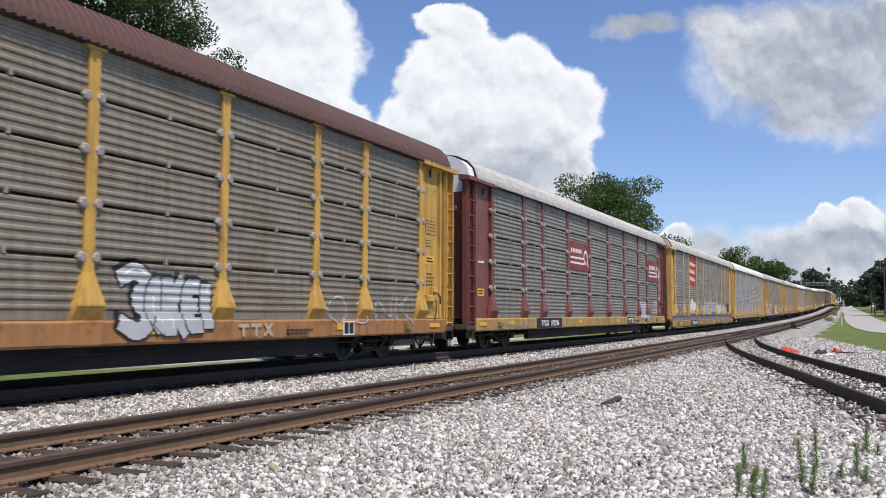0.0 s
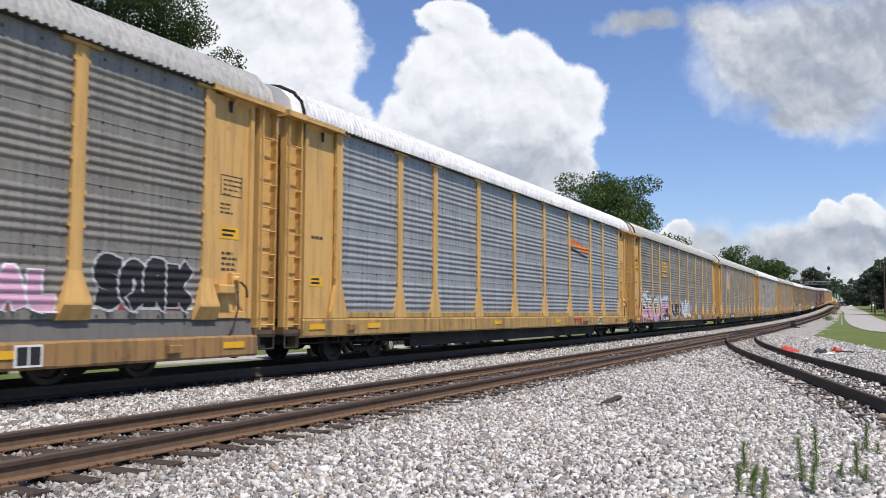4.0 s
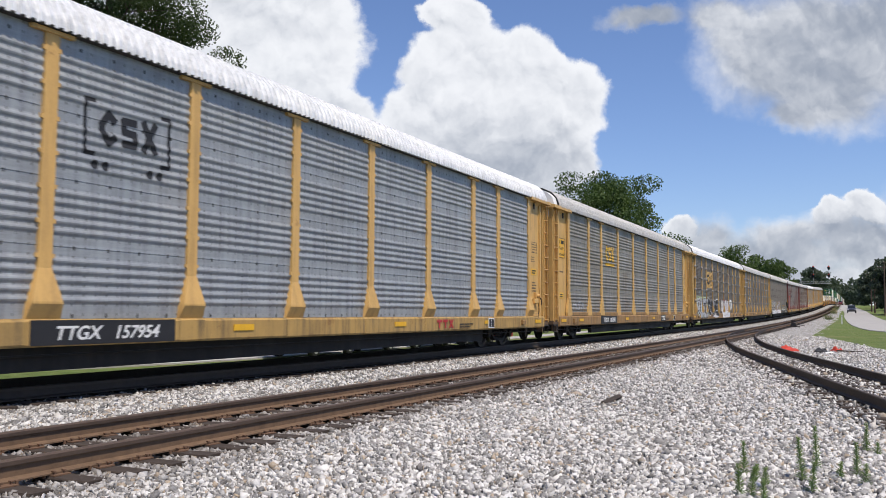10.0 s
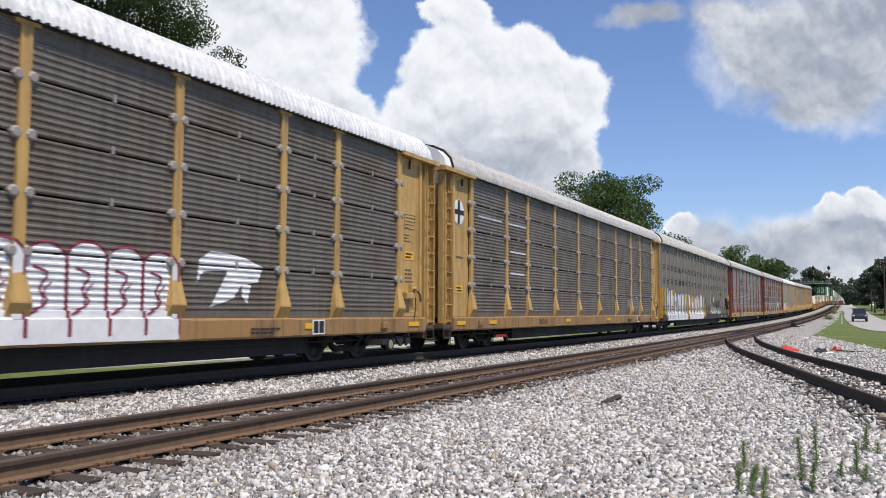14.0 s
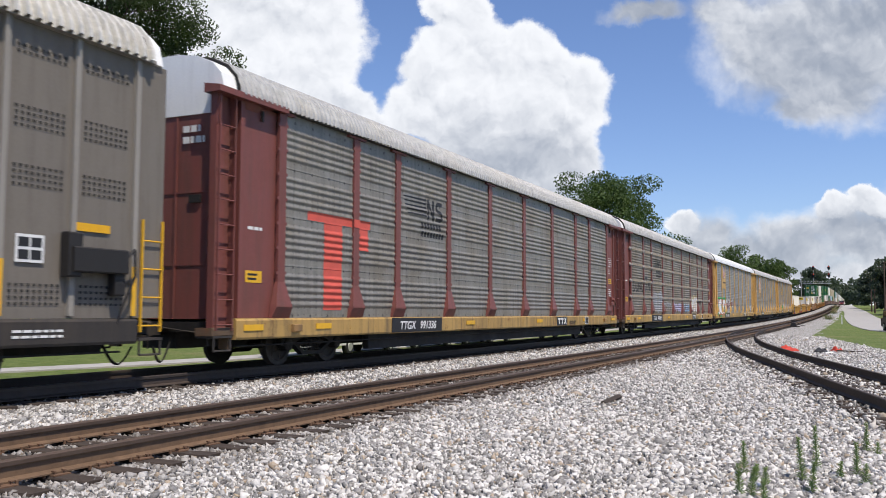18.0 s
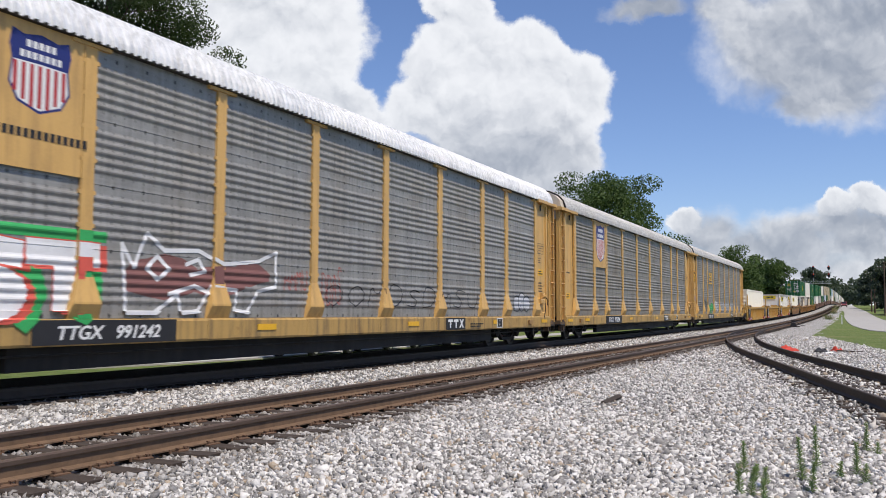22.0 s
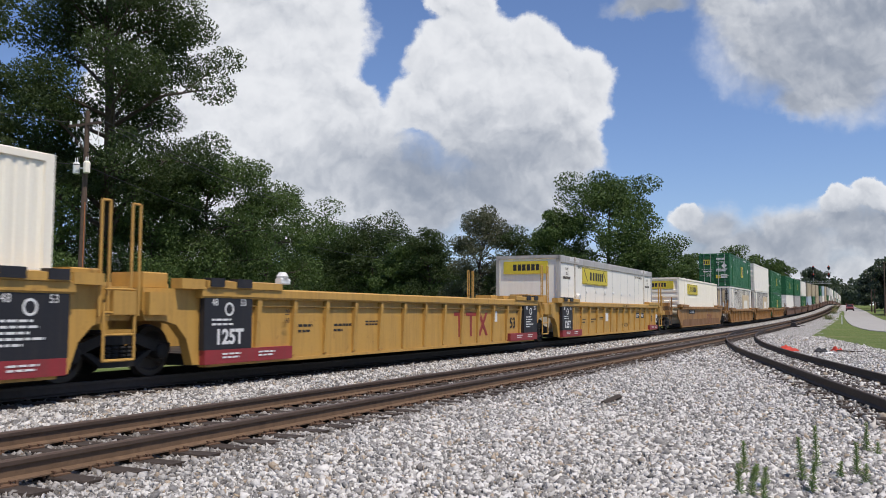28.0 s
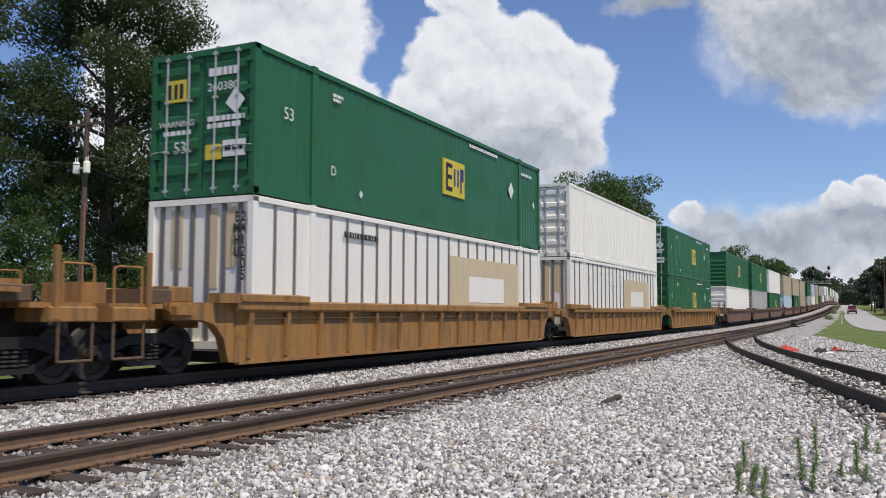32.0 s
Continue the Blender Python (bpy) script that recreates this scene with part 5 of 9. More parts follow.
            if e < 0:
                for i, x in enumerate((-0.74, 0.12, 0.56)):
                    part("patch", Shape().box(x, x + 0.30, *sorted((y, y + e * 0.012)), z0 + 1.55 - 0.4 * (i % 2), z1 - 0.2), C_BUFF, c, "buff faded patch")
        else:
            s.box(-w + 0.12, w - 0.12, *sorted((y, y - e * 0.04)), z0 + 0.14, z1 - 0.12)
            if wall != "flat" and e < 0:
                for i in range(6):
                    me = cached(("end_rib", mat.name), lambda: Shape().prism([(0.002, 0), (-0.05, 0.05), (-0.05, 0.17), (0.002, 0.22)], -w + 0.14, w - 0.14, "x").mesh("end_rib", mat))
                    part("end_rib", me, None, c, at=(0, y, z0 + 0.25 + i * 0.34))
            part("end_wall", s, mat, c)
        part("end_rail", Shape().box(-w + 0.13, w - 0.13, *sorted((e * l, e * (l - 0.12))), z1 - 0.12, z1), top or mat, c)
        part("end_sill", Shape().box(-w + 0.13, w - 0.13, *sorted((e * l, e * (l - 0.12))), z0, z0 + 0.15), mat, c)
    x = w + 0.006
    if logo == "banner":
        y0, y1 = {"flat": (-5.0, -1.2)}.get(wall, (-5.0, -1.2))
        za, zb = z1 - 1.02, z1 - 0.34
        p = part("sign", Shape().box(w - 0.03, x, y0, y1, za, zb), C_LOGO, c, "yellow banner with dark shapes")
        s = Shape()
        for a, b, d, e2 in ((0.015, 0.985, 0.03, 0.05), (0.015, 0.985, 0.95, 0.97)):
            s.box(x, x + 0.003, y0 + a * (y1 - y0), y0 + b * (y1 - y0), za + d * (zb - za), za + e2 * (zb - za))
        part("border", s, C_BLACK, p)
        r = random.Random(3)
        a = y0 + 0.26 * (y1 - y0)
        for i in range(6):
            b = a + 0.066 * (y1 - y0)
            part("mark", Shape().box(x, x + 0.003, a, b, za + 0.26 * (zb - za), za + 0.76 * (zb - za)), C_BLACK, p)
            a = b + (0.045 if i < 2 else 0.020) * (y1 - y0)
        for f in (0.10, 0.88):
            s = Shape().prism([(y0 + (f - 0.07) * (y1 - y0), zb - 0.10), (y0 + (f + 0.05) * (y1 - y0), za + 0.12), (y0 + (f + 0.065) * (y1 - y0), za + 0.14), (y0 + (f - 0.055) * (y1 - y0), zb - 0.07)], x, x + 0.003, "x")
            part("mark", s, C_BLACK, p)
        # the same banner on the end wall
        ye = -l - 0.004
        xa, xb = -0.98, 0.80 if wall == "flat" else 0.95
        p = part("sign", Shape().box(xa, xb, ye, ye + 0.08, z1 - 0.70, z1 - 0.22), C_LOGO, c, "yellow banner with dark shapes")
        a = xa + 0.40
        for i in range(6):
            part("mark", Shape().box(a, a + 0.14, ye - 0.003, ye, z1 - 0.58, z1 - 0.34), C_BLACK, p)
            a += 0.185
    elif logo == "square":
        p = part("sign", Shape().box(w - 0.04, x, 0.15, 1.55, z0 + 1.02, z0 + 2.02), C_LOGO, c, "yellow square with dark blocks")
        for a, b, za, zb in ((2.0, 2.12, 1.14, 1.92), (2.12, 2.42, 1.80, 1.92), (2.12, 2.38, 1.48, 1.60), (2.12, 2.42, 1.14, 1.26), (2.52, 2.62, 1.30, 1.80), (2.74, 2.84, 1.30, 1.80), (2.94, 3.04, 1.16, 1.86), (3.04, 3.18, 1.50, 1.86)):
            part("mark", Shape().box(x, x + 0.003, a - 1.7, b - 1.7, z0 + za, z0 + zb), C_BLACK if b < 2.5 else M_NAVY, p)
    if patch:
        s = Shape().box(w - 0.03, w - 0.004, 0.6, 5.9, z0 + 0.15, z1 - 0.62)
        part("patch", s, C_BUFF, c, "large faded buff patch")
        part("patch", Shape().box(w - 0.02, w + 0.004, 1.9, 4.6, z0 + 1.0, z1 - 1.15), mat, c, "repainted white patch")
    return c


M_NAVY = simple("navy_paint", (0.02, 0.03, 0.16), 0.5, 0.0, 0.2, 6.0)


def container_marks(c, level, mat, door):
    """Weights, numbers and placards on the green box."""
    z0 = 0.37 + level * (CH + 0.03)
    x = CW / 2 + 0.004
    letters(c, "53", 0.36, -7.0, z0 + 1.60, x, mat)
    letters(c, "D", 0.30, -5.35, z0 + 0.72, x, mat)
    bars(c, -5.4, z0 + 2.45, x, (0.4, 0.3), mat, 0.07, 0.03)
    bars(c, 1.9, z0 + 2.62, x, (2.2,), mat, 0.09)
    bars(c, 6.2, z0 + 2.4, x, (1.0,), mat, 0.09)
    for y, z, d in ((5.25, 1.75, 0.24), (-4.2, 0.45, 0.08), (7.4, 1.5, 0.1)):
        part("placard", Shape().prism([(y - d, z0 + z), (y, z0 + z - d * 1.2), (y + d, z0 + z), (y, z0 + z + d * 1.2)], x, x + 0.004, "x"), mat, c, "white diamond placard")
    if door:
        ye = -CL / 2 - 0.01
        letters(c, "53", 0.34, -0.52, z0 + 0.88, ye, mat, face="end")
        letters(c, "260380", 0.23, 0.52, z0 + 2.05, ye, mat, 1.1, face="end")
        letters(c, "WARNING", 0.17, -0.62, z0 + 1.42, ye, mat, 1.1, face="end")
        bars(c, 0.18, z0 + 2.34, ye, (0.7,), mat, 0.16, face="end")
        bars(c, 0.16, z0 + 1.45, ye, (0.9, 0.8), mat, 0.10, 0.04, face="end")
        bars(c, -0.95, z0 + 1.25, ye, (0.7,), mat, 0.09, face="end")
        p = part("sign", Shape().box(-0.92, -0.40, ye, ye + 0.03, z0 + 1.92, z0 + 2.36), C_LOGO, c, "yellow square with dark blocks")
        for a in (-0.86, -0.70, -0.56):
            part("mark", Shape().box(a, a + 0.09, ye - 0.003, ye, z0 + 1.98, z0 + 2.28), C_BLACK, p)
        part("placard", Shape().prism([(0.60, z0 + 1.78), (0.84, z0 + 1.56), (1.06, z0 + 1.82), (0.82, z0 + 2.06)], ye - 0.004, ye, "y"), mat, c, "white diamond placard")
        part("placard", Shape().box(0.12, 0.50, ye, ye + 0.02, z0 + 0.70, z0 + 1.0), C_LOGO, c, "yellow placard")
        part("placard", Shape().box(0.54, 1.08, ye, ye + 0.02, z0 + 0.74, z0 + 1.06), mat, c, "white placard")
        bars(c, 0.60, z0 + 0.86, ye - 0.002, (0.42,), C_BLACK, 0.10, face="end")


# ---------------------------------------------------------------- well cars
W_YELLOW = paint("well_yellow", (0.49, 0.285, 0.068), 0.5, dirt=0.35, rust=0.12, dirt_colour=(0.16, 0.09, 0.03))
W_ORANGE = paint("well_orange_brown", (0.33, 0.165, 0.045), 0.6, dirt=0.75, rust=0.35)
W_BROWN = paint("well_brown", (0.165, 0.085, 0.05), 0.65, dirt=0.45, rust=0.2)
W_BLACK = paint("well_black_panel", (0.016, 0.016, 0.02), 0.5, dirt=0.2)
W_RED = paint("well_red_strip", (0.26, 0.03, 0.035), 0.5, dirt=0.25)


def well_unit(label, start, half, mat, ribs=True, black=False, first=False, last=False, stanchions=True, wall=8.35, top=1.50, far=False):
    """One well of an intermodal car, between two trucks: deep sides, top chords, end platforms."""
    u = empty("well_car", label, "rail car", "well cars of the train")
    THINGS.append((u, start))
    for q in (1, -1):
        turn = pose(0, 0, 0, 0, 0, 0 if q > 0 else 180)
        s = Shape()
        if ribs:
            s.box(1.36, 1.40, -wall, wall, 0.17, top - 0.16)
        else:
            s.prism([(-wall - 1.1, top - 0.55), (-wall + 0.2, 0.17), (wall - 0.2, 0.17), (wall + 1.1, top - 0.55), (wall + 1.1, top - 0.2), (-wall - 1.1, top - 0.2)], 1.36, 1.42, "x")
        part("side_wall", s, mat, u).matrix_basis = turn
        s = Shape().prism([(1.34, top - 0.20), (1.50, top - 0.20), (1.53, top - 0.16), (1.53, top - 0.03), (1.50, top), (1.34, top)], -wall - 0.1, wall + 0.1)
        part("top_chord", s, mat, u).matrix_basis = turn
        s = Shape().box(1.30, 1.44, -wall + 0.1, wall - 0.1, 0.13, 0.19)
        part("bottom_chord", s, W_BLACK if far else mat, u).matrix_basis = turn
        if ribs and not far:
            n = 15
            for i in range(n):
                y = -wall + 0.35 + (2 * wall - 0.7) * i / (n - 1)
                me = cached(("wrib", mat.name, top), lambda: Shape().prism([(1.38, 0.2), (1.44, 0.24), (1.50, top - 0.35), (1.50, top - 0.18), (1.38, top - 0.18)], -0.055, 0.055).mesh("rib", mat))
                part("rib", me, None, u).matrix_basis = turn @ Matrix.Translation((0, y, 0))
            if q > 0:
                part("pipe", Shape().path([(1.44, -wall + 0.3, top - 0.32), (1.44, wall - 0.3, top - 0.32)], 0.018), mat, u)
        for e in (1, -1):
            me = cached(("raised", mat.name, top, e, wall), lambda: Shape().prism([(1.28, top - 0.02), (1.56, top - 0.02), (1.56, top + 0.10), (1.30, top + 0.13)], *sorted((e * (wall - 2.1), e * wall))).mesh("end_chord", mat))
            part("end_chord", me, None, u).matrix_basis = turn
            s = Shape()
            pts = [(wall, 0.18), (wall + 0.14, 0.18), (wall + 0.30, 0.62), (wall + 0.55, 0.86), (wall + 0.85, 0.93), (half - 0.18, 0.93), (half - 0.12, 1.10), (half - 0.12, top - 0.05), (wall, top - 0.05)]
            pts = [(e * a, b) for a, b in pts]
            if ribs:
                s.prism(pts, 1.20, 1.38, "x")
                s.box(1.38, 1.50, *sorted((e * (half - 0.60), e * (half - 0.15))), 1.02, top - 0.12)
            s.box(1.30, 1.54, *sorted((e * (wall + 0.05), e * (wall + 0.6))), top - 0.05, top + 0.12)
            part("end_frame", s, mat, u).matrix_basis = turn
            if black and not far and not (last and e > 0):
                me = cached(("bpanel", e, wall), lambda: Shape().box(1.40, 1.508, *sorted((e * (wall - 1.25), e * (wall + 0.02))), 0.42, top + 0.0).box(1.41, 1.585, *sorted((e * (wall - 1.15), e * (wall - 0.75))), top + 0.0, top + 0.15).box(1.41, 1.585, *sorted((e * (wall - 0.4), e * (wall - 0.05))), top + 0.0, top + 0.15).mesh("end_panel", W_BLACK))
                p = part("end_panel", me, None, u, "black end panel with white stencils")
                p.matrix_basis = turn
                if q > 0:
                    z = e * (wall - 0.62)
                    bars(u, z - 0.45, 0.92, 1.512, (0.5, 0.6, 0.45, 0.7, 0.35) if e > 0 else (0.5, 0.55), C_PALE, 0.035, 0.045, seed=e)
                    letters(u, "48", 0.17, z - 0.38, 1.18, 1.511, C_PALE)
                    letters(u, "53", 0.17, z + 0.38, 1.18, 1.511, C_PALE)
                    part("emblem", Shape().lathe([(0.12, 1.504), (0.12, 1.513), (0.085, 1.513), (0.085, 1.500)], 16, "x", (0, z, 1.12)), C_PALE, u)
                me = cached(("rstrip", e, wall), lambda: Shape().box(1.40, 1.516, *sorted((e * (wall - 2.5), e * (wall + 0.0))), 0.18, 0.42).mesh("bottom_strip", W_RED))
                part("bottom_strip", me, None, u, "dark red bottom strip").matrix_basis = turn
                if q > 0:
                    bars(u, e * (wall - 0.7) - 0.25, 0.33, 1.52, (0.5, 0.45), C_PALE, 0.03, 0.03)
                    bars(u, e * (wall - 1.7) - 0.25, 0.33, 1.52, (0.5, 0.45), C_PALE, 0.03, 0.03)
    for e in (1, -1):
        s = Shape().box(-1.30, 1.30, *sorted((e * wall, e * (half - 0.1))), top - 0.12, top - 0.05)
        s.box(-0.55, 0.55, *sorted((e * wall, e * (half + 0.05))), 0.78, top - 0.12)
        part("platform", s, mat, u)
        if not far:
            part("platform_box", Shape().box(0.35, 1.05, *sorted((e * (half - 1.0), e * (half - 0.45))), top - 0.05, top + 0.22, 0.02), mat, u)
            part("platform_box", Shape().box(-1.0, -0.4, *sorted((e * (half - 0.9), e * (half - 0.3))), top - 0.05, top + 0.20, 0.02), mat, u)
        if stanchions and not far and (e > 0 or first):
            for y in (half - 0.75, half - 0.15):
                s = Shape()
                s.path([(1.46, e * (y - 0.08), 1.0), (1.46, e * (y - 0.08), 2.72), (1.46, e * (y + 0.08), 2.72), (1.46, e * (y + 0.08), 1.0)], 0.022)
                part("handrail", s, mat, u)
            s = Shape()
            s.path([(1.47, e * (half - 0.75), 1.2), (1.47, e * (half - 0.75), 0.34), (1.47, e * (half - 0.15), 0.34), (1.47, e * (half - 0.15), 1.2)], 0.024)
            for z in (0.72, 1.05, 1.4):
                s.tube((1.47, e * (half - 0.75), z), (1.47, e * (half - 0.15), z), 0.018)
            part("ladder", s, mat, u)
            for y in (half - 0.65, half - 0.25):
                part("handrail", Shape().path([(-1.40, e * (y - 0.07), 1.2), (-1.40, e * (y - 0.07), 2.6), (-1.40, e * (y + 0.07), 2.6), (-1.40, e * (y + 0.07), 1.2)], 0.022), mat, u)
    part("floor", Shape().box(-1.34, 1.34, -wall, wall, 0.16, 0.36), W_BLACK, u)
    places = [half] + ([-half] if first else [])
    trucks(u, start, places, M_BLACK)
    for e, on in ((-1, first), (1, last)):
        if on:
            s = Shape()
            a = half - 13.5 + 1.3
            s.box(-0.4, 0.4, *sorted((e * half, e * (half + 1.1))), 0.70, 1.15)
            s.box(-0.09, 0.09, *sorted((e * (half + 1.0), e * (half + 1.6))), 0.66, 0.86)
            s.box(-0.17, 0.13, *sorted((e * (half + 1.35), e * (half + 1.65))), 0.60, 0.92, 0.04)
            part("coupler", s, M_STEEL_DARK, u)
            s = Shape().box(-1.35, 1.35, *sorted((e * half, e * (half + 1.1))), 1.12, 1.20)
            s.box(0.75, 1.42, *sorted((e * (half + 0.25), e * (half + 1.1))), 0.92, 1.14, 0.02)
            s.box(-1.42, -0.75, *sorted((e * (half + 0.25), e * (half + 1.1))), 0.92, 1.14, 0.02)
            s.box(-0.6, 0.3, *sorted((e * (half + 0.2), e * (half + 0.7))), 1.18, 1.55)
            part("end_platform", s, mat, u)
            part("cross_beam", Shape().box(-1.3, 1.2, *sorted((e * (half - 0.35), e * (half + 0.15))), 1.20, 1.44, 0.02), END_RUST, u, "rusty cross beam")
            for x in (-1.38, 1.38):
                part("step", Shape().path([(x, e * (half + 1.05), 0.98), (x, e * (half + 1.05), 0.36), (x, e * (half + 0.45), 0.36), (x, e * (half + 0.45), 0.98)], 0.022), END_RUST, u)
                part("handrail", Shape().path([(x, e * (half + 1.06), 1.05), (x, e * (half + 1.06), 1.72), (x, e * (half + 0.98), 1.76), (x, e * (half + 0.5), 1.76), (x, e * (half + 0.5), 1.05)], 0.018), mat, u)
            part("post", Shape().box(1.38, 1.44, *sorted((e * (half + 0.34), e * (half + 0.41))), 0.95, 2.0, 0.01), mat, u)
            part("air_hose", hose_shape(e, half + 0.9), M_BLACK, u)
    return u


YL = "yellow intermodal well car with ribbed sides and black end panels"
well_unit(YL, 464.45, 9.77, W_YELLOW, True, True, True, False)
WELL_B = well_unit(YL, 483.97, 9.77, W_YELLOW, True, True)
WELL_C = well_unit(YL, 503.52, 9.77, W_YELLOW, True, True, False, True)
WELL_2 = well_unit("brown-orange well car with smooth sides", 527.75, 10.85, W_ORANGE, False, False, True, True, False, 8.3, 1.45)
container("cream container with fine ribs in a yellow well", 464.6, 0, C_CREAM, "fine", "wall")
BOX_C = container("white smooth-sided container with yellow banner and grey top rail", 503.6, 0, C_WHITE, "flat", "wall", "banner", top=C_GREY)
container("cream ribbed container with yellow banner", 527.6, 0, C_CREAM, "fine", "wall", "banner")
OL = "weathered orange-brown intermodal well car with ribbed sides"
for i, y in enumerate((551.2, 571.4, 591.5)):
    well_unit(OL, y, 10.1, W_ORANGE, True, False, i == 0, i == 2, False, 8.35, 1.28)
RIBBED_BOX = container("white container with dark ribs and faded buff patches", 551.5, 0, C_WHITE, "bars", "wall", patch=True)
for k, (one, two) in enumerate(zip("EMHU  ", "241205")):
    for ch, x in ((one, 0.93), (two, 1.08)):
        if ch != " ":
            letters(RIBBED_BOX, ch, 0.27, x, 2.78 - 0.22 * k, -CL / 2 - 0.012, C_BLACK, 0.8, face="end", bold=0.006)
bars(RIBBED_BOX, -4.9, 2.72, CW / 2 + 0.004, (1.5,), C_BLACK, 0.13, seed=4)
GREEN_BOX = container("green ribbed container with yellow square sign and door rods", 551.5, 1, C_GREEN, "faint", "doors", "square")
container_marks(GREEN_BOX, 1, C_PALE, True)
container("white container with dark ribs and faded buff patches", 571.2, 0, C_WHITE, "bars", "wall", patch=True)
container("white ribbed container with a dark door end", 571.2, 1, C_WHITE, "ribs", "doors")
for lv in (0, 1):
    g = container("green ribbed container with yellow square sign", 590.6, lv, C_GREEN, "ribs", "doors", "square")
    container_marks(g, lv, C_PALE, lv == 1)
BL = "dark brown intermodal well car far down the train"
WHT, GRN = "white container on a dark well car", "green container on a dark well car"
LOADS = [(615.6, C_WHITE, C_GREEN), (635.2, C_GREY, C_GREEN), (654.6, C_GREEN, C_WHITE), (677.5, C_BLUE, C_TAN), (697.5, C_GREEN, C_TAN), (717.5, C_TAN, C_TAN),
         (741.0, C_GREY, C_GREEN), (761.0, C_WHITE, C_BLUE), (781.0, C_TAN, C_TAN), (804.5, C_GREEN, C_GREY), (824.5, C_WHITE, None), (844.5, C_GREY, C_WHITE),
         (868.0, C_WHITE, C_WHITE), (888.0, C_GREY, C_GREEN), (908.0, C_TAN, C_WHITE), (931.5, C_GREY, C_GREY), (951.5, C_GREEN, C_WHITE), (971.5, C_WHITE, C_TAN), (995, C_GREY, C_WHITE), (1015, C_WHITE, C_WHITE), (1035, C_GREEN, C_WHITE)]
for i, (y, lo, hi) in enumerate(LOADS):
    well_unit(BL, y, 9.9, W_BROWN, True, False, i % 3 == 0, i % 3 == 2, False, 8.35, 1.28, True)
    for lv, m in ((0, lo), (1, hi)):
        if m:
            container({"green_paint": "green ribbed container on a dark well car", "container_white": "white ribbed container on a dark well car"}.get(m.name, "pale ribbed container on a dark well car"),
                      y, lv, m, "ribs", "wall", "square" if m is C_GREEN else None, 12.19 if (i * 3 + lv) % 7 == 5 else CL)


# ---------------------------------------------------------------- signs and sprayed paint on the racks
G = {n: simple("spray_" + n, c, 0.6, 0.0, 0.25, 3.0) for n, c in dict(
    white=(0.72, 0.72, 0.72), silver=(0.46, 0.47, 0.49), black=(0.02, 0.02, 0.022), pink=(0.55, 0.22, 0.36), mauve=(0.30, 0.24, 0.38), blue=(0.20, 0.36, 0.55),
    navy=(0.03, 0.05, 0.20), red=(0.50, 0.05, 0.05), brick=(0.34, 0.09, 0.07), green=(0.04, 0.36, 0.10), teal=(0.22, 0.38, 0.40), yellow=(0.62, 0.44, 0.04), orange=(0.62, 0.16, 0.02), tan=(0.46, 0.37, 0.20), coral=(0.60, 0.10, 0.07), cream=(0.50, 0.46, 0.39), rose=(0.56, 0.33, 0.45), haze=(0.47, 0.55, 0.62), lavender=(0.36, 0.33, 0.47), mint=(0.50, 0.58, 0.54), wine=(0.22, 0.03, 0.05), ash=(0.30, 0.30, 0.30), lime=(0.42, 0.47, 0.28), ochre=(0.52, 0.38, 0.05), maroonish=(0.20, 0.09, 0.08), soot=(0.085, 0.08, 0.075)).items()}


def clip(poly, axis, at, keep_low):
    """Cuts a convex polygon of (y, z) along one axis."""
    out = []
    for a, b in zip(poly, poly[1:] + poly[:1]):
        ina, inb = (a[axis] <= at) == keep_low, (b[axis] <= at) == keep_low
        if ina:
            out.append(a)
        if ina != inb and abs(b[axis] - a[axis]) > 1e-9:
            t = (at - a[axis]) / (b[axis] - a[axis])
            out.append((a[0] + t * (b[0] - a[0]), a[1] + t * (b[1] - a[1])))
    return out


